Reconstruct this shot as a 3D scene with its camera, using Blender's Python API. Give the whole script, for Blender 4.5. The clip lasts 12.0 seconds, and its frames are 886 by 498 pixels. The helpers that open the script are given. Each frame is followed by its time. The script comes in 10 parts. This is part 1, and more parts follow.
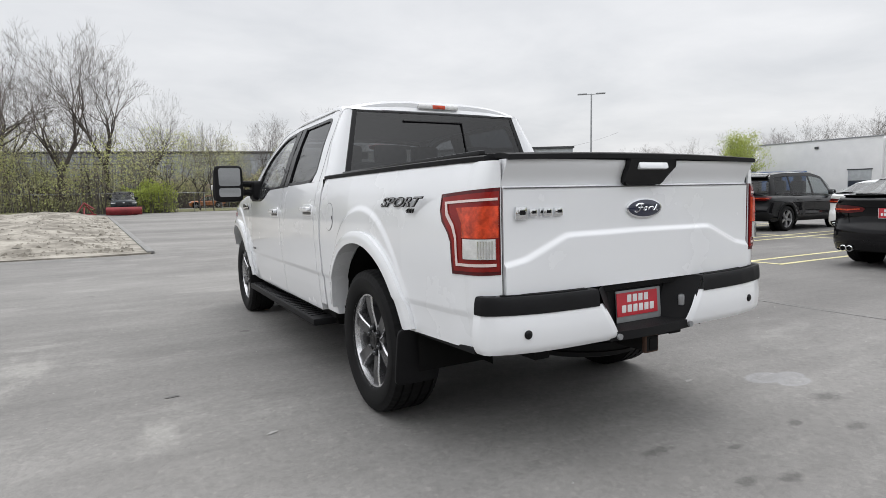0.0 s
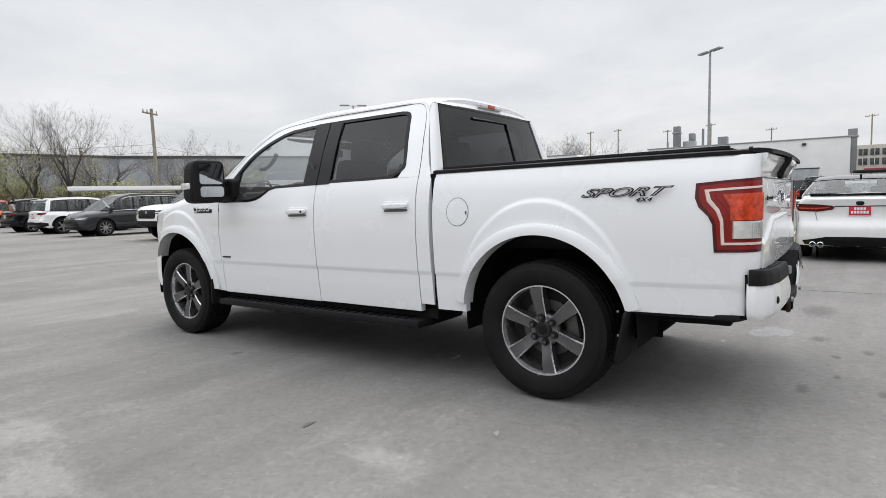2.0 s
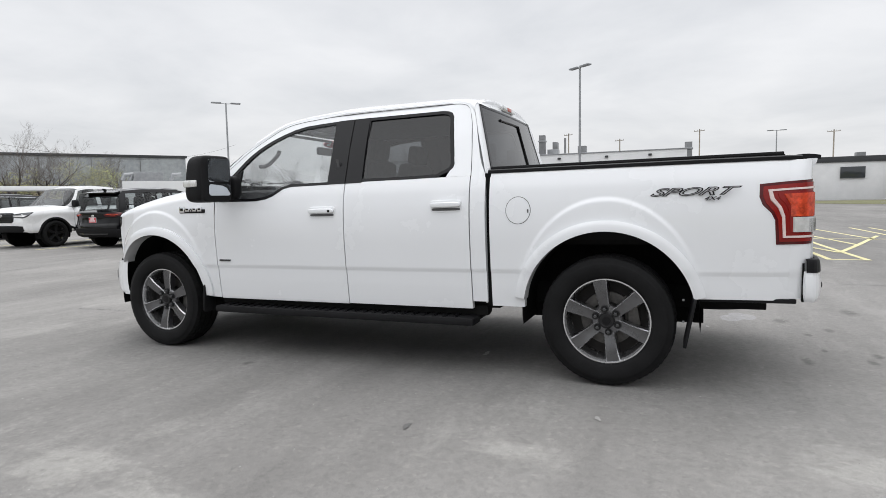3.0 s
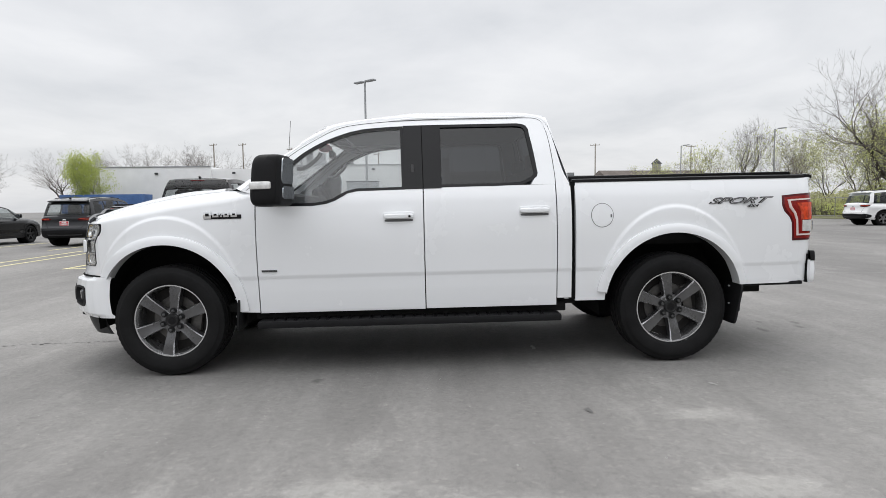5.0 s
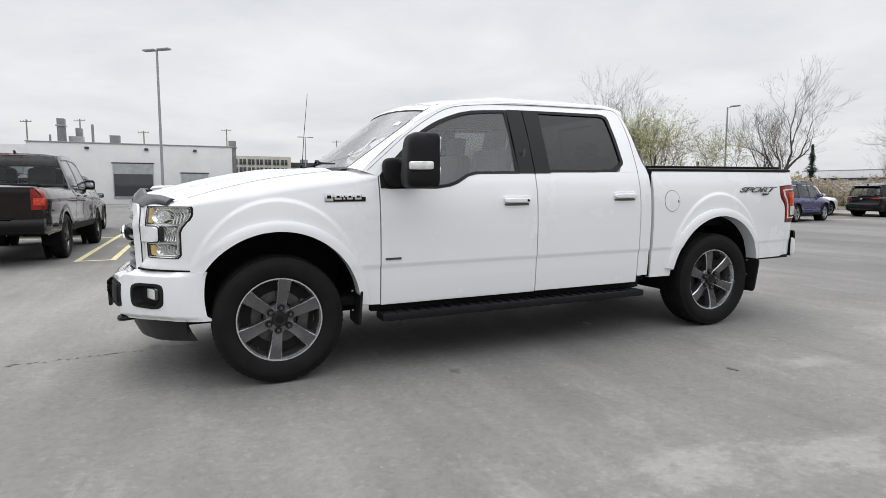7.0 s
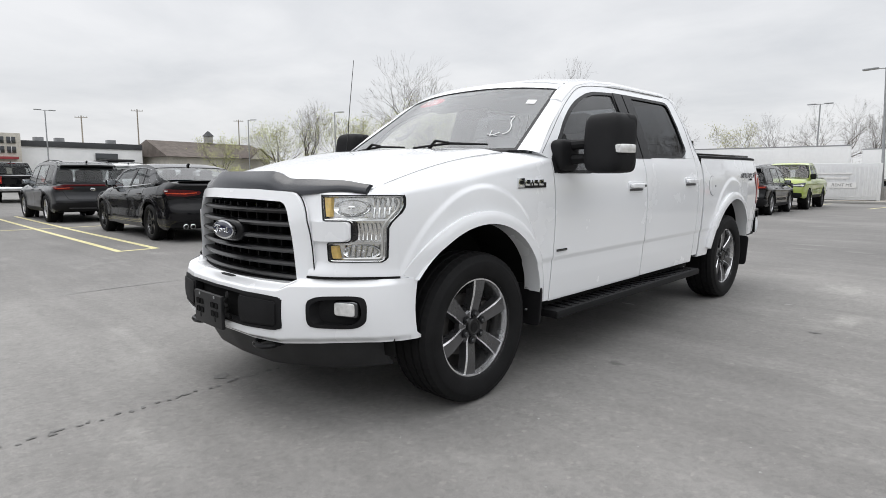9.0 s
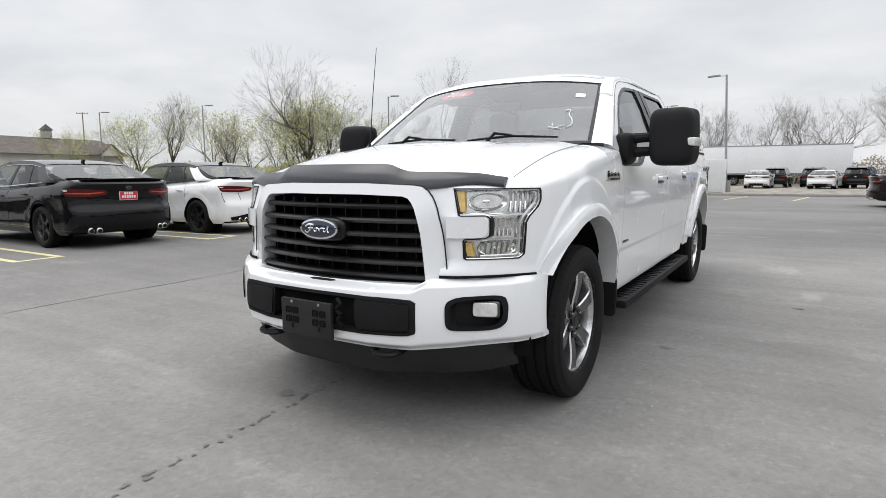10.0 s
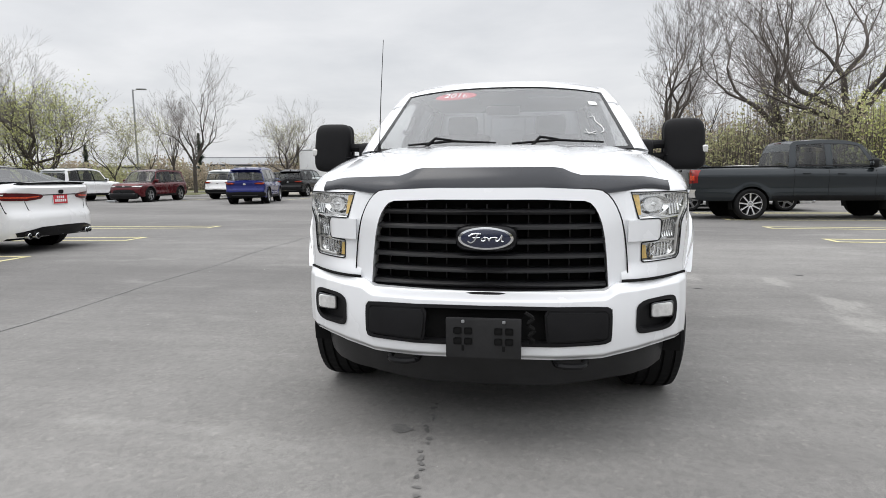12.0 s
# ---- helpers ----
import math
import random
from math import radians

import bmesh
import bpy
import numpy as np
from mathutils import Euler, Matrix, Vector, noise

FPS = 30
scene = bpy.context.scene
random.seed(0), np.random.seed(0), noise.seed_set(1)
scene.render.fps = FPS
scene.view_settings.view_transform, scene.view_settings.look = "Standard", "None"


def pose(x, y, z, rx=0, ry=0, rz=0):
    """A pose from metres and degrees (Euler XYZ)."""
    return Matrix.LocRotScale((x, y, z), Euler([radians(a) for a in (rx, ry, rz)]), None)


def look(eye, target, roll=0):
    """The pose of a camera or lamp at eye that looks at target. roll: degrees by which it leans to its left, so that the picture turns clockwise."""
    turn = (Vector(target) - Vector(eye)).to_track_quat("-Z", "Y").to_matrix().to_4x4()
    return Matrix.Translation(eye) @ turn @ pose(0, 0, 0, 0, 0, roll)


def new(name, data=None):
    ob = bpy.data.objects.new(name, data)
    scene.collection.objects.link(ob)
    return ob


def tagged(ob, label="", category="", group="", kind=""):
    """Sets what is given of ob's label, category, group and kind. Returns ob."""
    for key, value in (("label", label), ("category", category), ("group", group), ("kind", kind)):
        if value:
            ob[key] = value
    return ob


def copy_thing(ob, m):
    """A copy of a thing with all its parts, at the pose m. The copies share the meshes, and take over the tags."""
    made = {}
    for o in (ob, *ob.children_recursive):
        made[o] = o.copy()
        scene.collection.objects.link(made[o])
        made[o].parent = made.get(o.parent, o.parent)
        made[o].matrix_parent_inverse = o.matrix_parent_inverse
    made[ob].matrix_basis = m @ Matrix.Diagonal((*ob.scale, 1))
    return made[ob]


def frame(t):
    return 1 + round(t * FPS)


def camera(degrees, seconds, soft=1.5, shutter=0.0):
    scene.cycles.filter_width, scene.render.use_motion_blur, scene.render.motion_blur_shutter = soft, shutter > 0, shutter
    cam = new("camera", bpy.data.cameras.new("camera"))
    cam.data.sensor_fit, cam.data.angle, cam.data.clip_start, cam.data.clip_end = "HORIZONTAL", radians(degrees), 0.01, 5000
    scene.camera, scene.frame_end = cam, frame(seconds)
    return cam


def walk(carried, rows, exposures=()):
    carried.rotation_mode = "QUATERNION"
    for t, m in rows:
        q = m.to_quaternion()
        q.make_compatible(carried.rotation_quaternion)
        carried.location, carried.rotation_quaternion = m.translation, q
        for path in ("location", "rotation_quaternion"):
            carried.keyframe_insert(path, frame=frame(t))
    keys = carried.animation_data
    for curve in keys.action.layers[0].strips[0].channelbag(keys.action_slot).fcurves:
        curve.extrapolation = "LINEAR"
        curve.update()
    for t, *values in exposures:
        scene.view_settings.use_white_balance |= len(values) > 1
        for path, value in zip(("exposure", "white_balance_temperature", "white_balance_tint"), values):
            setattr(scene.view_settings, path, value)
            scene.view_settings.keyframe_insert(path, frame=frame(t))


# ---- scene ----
import functools

cam = camera(74.7, 12.0, soft=0.8)
PATH = [
    (0, (-2.169, -3.049, 1.25), (-1.204, -1.308, 1.062), -1.0),
    (0.5, (-2.646, -2.722, 1.242), (-1.483, -1.104, 1.059), -1.1),
    (1, (-3.129, -2.351, 1.223), (-1.794, -0.871, 1.052), -1.1),
    (1.5, (-3.573, -1.925, 1.211), (-2.087, -0.597, 1.037), -1.2),
    (2, (-3.987, -1.477, 1.200), (-2.367, -0.317, 1.029), -1.3),
    (2.5, (-4.346, -0.989, 1.194), (-2.606, -0.018, 1.021), -1.3),
    (3, (-4.618, -0.441, 1.192), (-2.779, 0.326, 1.025), -1.1),
    (5, (-5.213, 1.82, 1.190), (-3.219, 1.767, 1.047), -0.7),
    (5.5, (-5.214, 2.424, 1.188), (-3.234, 2.177, 1.046), -0.6),
    (6, (-5.075, 3.028, 1.183), (-3.13, 2.592, 1.029), -0.4),
    (6.5, (-4.914, 3.625, 1.175), (-3.019, 3.008, 1.003), -0.2),
    (8.5, (-3.447, 5.614, 1.182), (-1.918, 4.345, 0.953), 0.3),
    (9, (-2.962, 5.998, 1.176), (-1.57, 4.582, 0.936), 0.1),
    (9.5, (-2.483, 6.379, 1.167), (-1.249, 4.825, 0.919), -0.1),
    (10, (-1.947, 6.646, 1.157), (-0.897, 4.962, 0.906), -0.3),
    (10.5, (-1.408, 6.897, 1.152), (-0.566, 5.1, 0.903), -0.3),
    (11, (-0.881, 7.017, 1.152), (-0.258, 5.132, 0.904), -0.4),
    (11.5, (-0.44, 7.096, 1.162), (-0.015, 5.158, 0.914), -0.5),
    (12, (-0.163, 7.106, 1.174), (0.111, 5.141, 0.927), -0.5),
]
walk(cam, [(t, look(eye, target, roll)) for t, eye, target, roll in PATH], exposures=[(0.0, 0.0), (12.0, 0.0)])

# ---- sky and sun: a bright overcast day ----
world = bpy.data.worlds.new("overcast_sky")
scene.world = world
world.use_nodes = True
wn, wl = world.node_tree.nodes, world.node_tree.links
wn.clear()
w_out = wn.new("ShaderNodeOutputWorld")
w_bg = wn.new("ShaderNodeBackground")
w_co = wn.new("ShaderNodeTexCoord")
w_sky = wn.new("ShaderNodeTexSky")
w_sky.sky_type = "NISHITA"
w_sky.sun_disc = False
w_sky.sun_elevation, w_sky.sun_rotation = radians(68), radians(65)
w_sky.air_density, w_sky.dust_density = 1.0, 4.0
w_sep = wn.new("ShaderNodeSeparateXYZ")
wl.new(w_co.outputs["Generated"], w_sep.inputs[0])
# cloud layer seen on a flat ceiling: direction divided by its height
w_add = wn.new("ShaderNodeMath"); w_add.operation = "ADD"; w_add.inputs[1].default_value = 0.16
wl.new(w_sep.outputs["Z"], w_add.inputs[0])
w_max = wn.new("ShaderNodeMath"); w_max.operation = "MAXIMUM"; w_max.inputs[1].default_value = 0.05
wl.new(w_add.outputs[0], w_max.inputs[0])
w_dx = wn.new("ShaderNodeMath"); w_dx.operation = "DIVIDE"
w_dy = wn.new("ShaderNodeMath"); w_dy.operation = "DIVIDE"
wl.new(w_sep.outputs["X"], w_dx.inputs[0]); wl.new(w_max.outputs[0], w_dx.inputs[1])
wl.new(w_sep.outputs["Y"], w_dy.inputs[0]); wl.new(w_max.outputs[0], w_dy.inputs[1])
w_com = wn.new("ShaderNodeCombineXYZ")
wl.new(w_dx.outputs[0], w_com.inputs["X"]); wl.new(w_dy.outputs[0], w_com.inputs["Y"])
w_noise = wn.new("ShaderNodeTexNoise")
w_noise.inputs["Scale"].default_value = 1.1
w_noise.inputs["Detail"].default_value = 7.0
w_noise.inputs["Roughness"].default_value = 0.55
w_noise.inputs["Distortion"].default_value = 0.25
wl.new(w_com.outputs[0], w_noise.inputs["Vector"])
w_ramp = wn.new("ShaderNodeValToRGB")
w_ramp.color_ramp.elements[0].position, w_ramp.color_ramp.elements[0].color = 0.32, (0.66, 0.675, 0.70, 1)
w_ramp.color_ramp.elements[1].position, w_ramp.color_ramp.elements[1].color = 0.68, (0.83, 0.835, 0.85, 1)
wl.new(w_noise.outputs["Fac"], w_ramp.inputs["Fac"])
# overcast skies are brighter towards the zenith
w_up = wn.new("ShaderNodeMapRange")
w_up.interpolation_type = "SMOOTHSTEP"
w_up.inputs["From Min"].default_value, w_up.inputs["From Max"].default_value = 0.37, 0.58
w_up.inputs["To Min"].default_value, w_up.inputs["To Max"].default_value = 1.0, 2.35
wl.new(w_sep.outputs["Z"], w_up.inputs["Value"])
w_mul = wn.new("ShaderNodeVectorMath"); w_mul.operation = "SCALE"
wl.new(w_ramp.outputs["Color"], w_mul.inputs[0]); wl.new(w_up.outputs[0], w_mul.inputs["Scale"])
w_sc = wn.new("ShaderNodeVectorMath"); w_sc.operation = "SCALE"; w_sc.inputs["Scale"].default_value = 0.012
wl.new(w_sky.outputs[0], w_sc.inputs[0])
w_sum = wn.new("ShaderNodeVectorMath"); w_sum.operation = "ADD"
wl.new(w_mul.outputs[0], w_sum.inputs[0]); wl.new(w_sc.outputs[0], w_sum.inputs[1])
wl.new(w_sum.outputs[0], w_bg.inputs["Color"])
w_bg.inputs["Strength"].default_value = 1.0
wl.new(w_bg.outputs[0], w_out.inputs["Surface"])

sun = new("sun", bpy.data.lights.new("sun", "SUN"))
sun.data.energy, sun.data.angle, sun.data.color = 0.80, radians(36), (1.0, 0.98, 0.95)
sun.matrix_world = look((0, 0, 0), (-0.34, -0.16, -0.93))
sun.location = (0, 0, 60)

# ---- materials ----
def node_mat(name):
    m = bpy.data.materials.new(name)
    m.use_nodes = True
    n, l = m.node_tree.nodes, m.node_tree.links
    return m, n, l, n["Principled BSDF"]


def noise_node(n, l, scale, detail=4.0, rough=0.55, coord="Object", stretch=None):
    co = n.new("ShaderNodeTexCoord")
    t = n.new("ShaderNodeTexNoise")
    t.inputs["Scale"].default_value, t.inputs["Detail"].default_value, t.inputs["Roughness"].default_value = scale, detail, rough
    if stretch:
        mp = n.new("ShaderNodeMapping")
        mp.inputs["Scale"].default_value = stretch
        l.new(co.outputs[coord], mp.inputs["Vector"])
        l.new(mp.outputs[0], t.inputs["Vector"])
    else:
        l.new(co.outputs[coord], t.inputs["Vector"])
    return t


def ramp_node(n, l, src, stops):
    r = n.new("ShaderNodeValToRGB")
    e = r.color_ramp.elements
    while len(e) < len(stops):
        e.new(0.5)
    for el, (p, c) in zip(e, stops):
        el.position, el.color = p, (*c, 1) if len(c) == 3 else c
    l.new(src, r.inputs["Fac"])
    return r


def mix_rgb(n, l, a, b, fac, blend="MIX"):
    m = n.new("ShaderNodeMix")
    m.data_type, m.blend_type = "RGBA", blend
    for sock, v in ((m.inputs["Factor"], fac), (m.inputs["A"], a), (m.inputs["B"], b)):
        if isinstance(v, (int, float)):
            sock.default_value = v
        elif isinstance(v, tuple):
            sock.default_value = (*v, 1)
        else:
            l.new(v, sock)
    return m.outputs["Result"]


def solid(name, col, rough=0.5, metal=0.0, vary=0.12, scale=6.0, bump=0.0, bump_scale=200.0, coat=0.0, rvary=0.1, fine=60.0, spec=0.5):
    """A plain material with broad and fine variation in colour and gloss."""
    m, n, l, b = node_mat(name)
    t1 = noise_node(n, l, scale, 5)
    t2 = noise_node(n, l, fine, 3)
    lo = tuple(c * (1 - vary) for c in col)
    hi = tuple(min(1, c * (1 + vary)) for c in col)
    r1 = ramp_node(n, l, t1.outputs["Fac"], [(0.3, lo), (0.7, hi)])
    r2 = ramp_node(n, l, t2.outputs["Fac"], [(0.3, (1 - vary * 0.5,) * 3), (0.7, (1.0, 1.0, 1.0))])
    l.new(mix_rgb(n, l, r1.outputs["Color"], r2.outputs["Color"], 1.0, "MULTIPLY"), b.inputs["Base Color"])
    mr = n.new("ShaderNodeMapRange")
    mr.inputs["To Min"].default_value, mr.inputs["To Max"].default_value = max(0.02, rough - rvary * 0.5), min(1, rough + rvary * 0.5)
    l.new(t1.outputs["Fac"], mr.inputs["Value"])
    l.new(mr.outputs[0], b.inputs["Roughness"])
    b.inputs["Metallic"].default_value = metal
    b.inputs["Specular IOR Level"].default_value = spec
    if coat:
        b.inputs["Coat Weight"].default_value = coat
        b.inputs["Coat Roughness"].default_value = 0.04
    if bump:
        t3 = noise_node(n, l, bump_scale, 3)
        bp = n.new("ShaderNodeBump")
        bp.inputs["Strength"].default_value = bump
        bp.inputs["Distance"].default_value = 0.002
        l.new(t3.outputs["Fac"], bp.inputs["Height"])
        l.new(bp.outputs[0], b.inputs["Normal"])
    return m


def paint(name, col, rough=0.28, metal=0.0, dust=0.05, coat_ior=1.5):
    """Car paint: base coat under a clear coat, thinly dusted."""
    m, n, l, b = node_mat(name)
    t1 = noise_node(n, l, 2.3, 6)
    t2 = noise_node(n, l, 90.0, 2)
    r1 = ramp_node(n, l, t1.outputs["Fac"], [(0.35, col), (0.75, tuple(c * (1 - dust) + 0.32 * dust for c in col))])
    l.new(r1.outputs["Color"], b.inputs["Base Color"])
    mr = n.new("ShaderNodeMapRange")
    mr.inputs["To Min"].default_value, mr.inputs["To Max"].default_value = rough - 0.06, rough + 0.10
    l.new(t1.outputs["Fac"], mr.inputs["Value"])
    l.new(mr.outputs[0], b.inputs["Roughness"])
    b.inputs["Metallic"].default_value = metal
    b.inputs["Coat Weight"].default_value = 1.0
    b.inputs["Coat Roughness"].default_value = 0.03
    b.inputs["Coat IOR"].default_value = coat_ior
    b.inputs["Specular IOR Level"].default_value = 0.5 if coat_ior > 1.45 else 0.05
    bp = n.new("ShaderNodeBump")
    bp.inputs["Strength"].default_value, bp.inputs["Distance"].default_value = 0.015, 0.001
    l.new(t2.outputs["Fac"], bp.inputs["Height"])
    l.new(bp.outputs[0], b.inputs["Normal"])
    return m


def glass(name, tint, gloss=1.0, rough=0.0, ior=1.75, sky_haze=0.0):
    """A thin pane: tinted see-through body with a Fresnel reflection."""
    m = bpy.data.materials.new(name)
    m.use_nodes = True
    n, l = m.node_tree.nodes, m.node_tree.links
    n.clear()
    out = n.new("ShaderNodeOutputMaterial")
    tr = n.new("ShaderNodeBsdfTransparent")
    gl = n.new("ShaderNodeBsdfGlossy")
    lw = n.new("ShaderNodeLayerWeight")
    lw.inputs["Blend"].default_value = 0.5
    pw = n.new("ShaderNodeMath")
    pw.operation, pw.inputs[1].default_value = "POWER", 5.0
    fr = n.new("ShaderNodeMapRange")
    f0 = ((ior - 1) / (ior + 1)) ** 2
    fr.inputs["To Min"].default_value, fr.inputs["To Max"].default_value = f0, 1.0
    l.new(lw.outputs["Facing"], pw.inputs[0])
    l.new(pw.outputs[0], fr.inputs["Value"])
    mx = n.new("ShaderNodeMixShader")
    co = noise_node(n, l, 3.0, 3)
    rr = ramp_node(n, l, co.outputs["Fac"], [(0.3, tuple(c * 0.92 for c in tint)), (0.7, tint)])
    l.new(rr.outputs["Color"], tr.inputs["Color"])
    gl.inputs["Roughness"].default_value = rough
    gl.inputs["Color"].default_value = (gloss, gloss, gloss, 1)
    l.new(fr.outputs[0], mx.inputs["Fac"])
    if sky_haze:
        # even pale haze mixed into the pane in place of bright sky reflection
        df = n.new("ShaderNodeBsdfDiffuse")
        df.inputs["Color"].default_value = (0.62, 0.64, 0.66, 1)
        tl_ = n.new("ShaderNodeBsdfTranslucent")
        tl_.inputs["Color"].default_value = (0.62, 0.64, 0.66, 1)
        both = n.new("ShaderNodeMixShader")
        both.inputs["Fac"].default_value = 0.4
        l.new(df.outputs[0], both.inputs[1])
        l.new(tl_.outputs[0], both.inputs[2])
        spots = noise_node(n, l, 7.0, 6, 0.65)
        fr_ = ramp_node(n, l, spots.outputs["Fac"], [(0.3, (sky_haze * 0.85,) * 3), (0.7, (sky_haze * 1.1,) * 3)])
        mf = n.new("ShaderNodeMixShader")
        l.new(fr_.outputs["Color"], mf.inputs["Fac"])
        l.new(tr.outputs[0], mf.inputs[1])
        l.new(both.outputs[0], mf.inputs[2])
        tr = mf
    l.new(tr.outputs[0], mx.inputs[1])
    l.new(gl.outputs[0], mx.inputs[2])
    l.new(mx.outputs[0], out.inputs["Surface"])
    return m


M_WHITE = paint("white_paint", (0.798, 0.810, 0.828), 0.24, 0.0, 0.02, 1.46)
M_WHITE_CAR = paint("pearl_white_paint", (0.80, 0.803, 0.806), 0.25, 0.0, 0.06)
M_BLACK = paint("black_paint", (0.004, 0.004, 0.005), 0.18, 0.0, 0.01, 1.32)
M_GRAPHITE = paint("graphite_paint", (0.036, 0.037, 0.040), 0.3, 0.4, 0.01, 1.32)
M_SILVER = paint("silver_paint", (0.42, 0.43, 0.44), 0.3, 0.6, 0.04)
M_SLATE = paint("dark_slate_paint", (0.020, 0.026, 0.030), 0.25, 0.4, 0.01, 1.32)
M_SLATE_PICKUP = paint("slate_grey_paint", (0.024, 0.029, 0.033), 0.22, 0.4, 0.01, 1.36)
M_RED_CAR = paint("dark_red_paint", (0.085, 0.010, 0.014), 0.25, 0.3, 0.01, 1.32)
M_BLUE_CAR = paint("deep_blue_paint", (0.016, 0.022, 0.13), 0.25, 0.3, 0.01, 1.32)
M_ORANGE = paint("orange_paint", (0.66, 0.12, 0.045), 0.28, 0.0, 0.04)
M_BRONZE = paint("burnt_orange_paint", (0.30, 0.10, 0.02), 0.28, 0.2, 0.04)
M_LIME = paint("lime_paint", (0.34, 0.42, 0.08), 0.28, 0.0, 0.04)
M_BROWNBLACK = paint("brown_black_paint", (0.012, 0.008, 0.008), 0.2, 0.2, 0.01, 1.32)

M_PLASTIC = solid("black_plastic", (0.011, 0.011, 0.012), 0.58, 0, 0.2, 5, 0.25, 420, spec=0.15)
M_TRIM_BLACK = solid("black_arch_plastic", (0.012, 0.012, 0.013), 0.6, 0, 0.2, 5, 0.25, 420, spec=0.15)
M_DAM = solid("scuffed_black_plastic", (0.017, 0.017, 0.018), 0.50, 0, 0.3, 6, 0.25, 300, spec=0.35)
M_GRILLE = solid("satin_black_grille", (0.009, 0.009, 0.010), 0.30, 0, 0.15, 4, spec=0.5)
M_GLOSS_BLACK = solid("satin_black_trim", (0.006, 0.006, 0.007), 0.26, 0, 0.15, 4, spec=0.25)
M_BUGSHIELD = solid("smoked_acrylic_shield", (0.019, 0.021, 0.027), 0.24, 0, 0.15, 4, spec=0.55)
M_UNDER = solid("underbody_black", (0.010, 0.010, 0.010), 0.85, 0, 0.3, 7, spec=0.2)
M_LINER = solid("wheel_well_felt", (0.006, 0.006, 0.006), 0.95, 0, 0.3, 9, spec=0.2)
M_RUBBER = solid("tyre_rubber", (0.0095, 0.0095, 0.010), 0.66, 0, 0.25, 9, 0.3, 160, spec=0.15)
M_ALLOY = solid("machined_alloy", (0.42, 0.42, 0.43), 0.33, 0.9, 0.12, 12, 0.05, 500)
M_ALLOY_DARK = solid("grey_satin_alloy", (0.145, 0.145, 0.150), 0.28, 0.8, 0.12, 12)
M_ALLOY_CUT = solid("bright_cut_alloy", (0.66, 0.66, 0.67), 0.26, 0.75, 0.08, 12)
M_ALLOY_BLACK = solid("black_alloy", (0.014, 0.014, 0.015), 0.3, 0.3, 0.15, 12)
M_BARREL = solid("dusty_wheel_barrel", (0.40, 0.40, 0.405), 0.26, 0.9, 0.2, 12)
M_ROTOR = solid("dark_brake_disc", (0.018, 0.016, 0.015), 0.75, 0.2, 0.3, 25)
M_DISC = solid("worn_brake_steel", (0.12, 0.115, 0.11), 0.5, 0.6, 0.3, 25)
M_CHROME = solid("chrome", (0.80, 0.81, 0.82), 0.08, 1.0, 0.04, 6, rvary=0.04)
M_SMOKE_CHROME = solid("dark_chrome", (0.11, 0.113, 0.117), 0.16, 0.9, 0.1, 8)
M_BADGE_BLUE = solid("badge_navy_enamel", (0.012, 0.017, 0.045), 0.2, 0, 0.1, 20, coat=0.8)
M_REFLECTOR = solid("lamp_reflector", (0.80, 0.81, 0.82), 0.13, 0.92, 0.25, 22, 0.9, 38)
M_AMBER = solid("amber_lens", (0.78, 0.54, 0.17), 0.2, 0, 0.15, 30, 0.3, 150, coat=0.6)
M_RED_LENS = solid("red_lamp_lens", (0.24, 0.010, 0.008), 0.16, 0, 0.2, 9, 0.2, 140, coat=0.15, spec=0.35)
M_RED_BRIGHT = solid("bright_red_reflector", (0.62, 0.060, 0.018), 0.16, 0, 0.45, 34, 0.6, 130, coat=0.2)
M_RED_DARK = solid("dark_red_lens", (0.085, 0.005, 0.007), 0.14, 0, 0.2, 9, coat=0.15, spec=0.35)
M_WHITE_LENS = solid("frosted_pale_lens", (0.74, 0.60, 0.57), 0.16, 0, 0.08, 30, 0.2, 200, coat=0.8)
M_CLEAR_LAMP = solid("clear_prism_lens", (0.74, 0.74, 0.73), 0.15, 0.3, 0.15, 35, 0.8, 90, coat=0.8)
M_GLASS = glass("clear_window_glass", (0.88, 0.90, 0.90), 0.95, 0.0, 1.62, 0.11)
M_WINDSHIELD = glass("windscreen_glass", (0.90, 0.92, 0.92), 0.97, 0.0, 1.92, 0.30)
M_TINT = glass("privacy_glass", (0.15, 0.16, 0.17), 0.9, 0.0, 1.58)
M_LAMP_GLASS = glass("lamp_cover_glass", (0.96, 0.96, 0.95), 0.8, 0.0, 1.5)
M_CAR_GLASS = glass("tinted_car_glass", (0.70, 0.73, 0.73), 0.9, 0.0, 1.5)
M_MIRROR = solid("mirror_glass", (0.55, 0.58, 0.61), 0.02, 1.0, 0.02, 2, rvary=0.01)
M_CLOTH = solid("grey_seat_cloth", (0.16, 0.16, 0.165), 0.9, 0, 0.2, 25, 0.4, 300)
M_DASH = solid("dashboard_vinyl", (0.030, 0.030, 0.032), 0.75, 0, 0.15, 12, 0.3, 300)
M_PLATE_RED = solid("red_plate_card", (0.52, 0.030, 0.045), 0.45, 0, 0.08, 20)
M_PLATE_WHITE = solid("white_plate_print", (0.78, 0.78, 0.78), 0.5, 0, 0.06, 20)
M_STICKER_RED = solid("red_window_sticker", (0.60, 0.020, 0.045), 0.5, 0, 0.06, 20)
M_DECAL_FILL = solid("silver_grey_vinyl", (0.36, 0.36, 0.37), 0.4, 0, 0.1, 20)
M_LIGHT_GUIDE = solid("frosted_grey_light_guide", (0.70, 0.70, 0.69), 0.2, 0.5, 0.08, 30, coat=0.6)
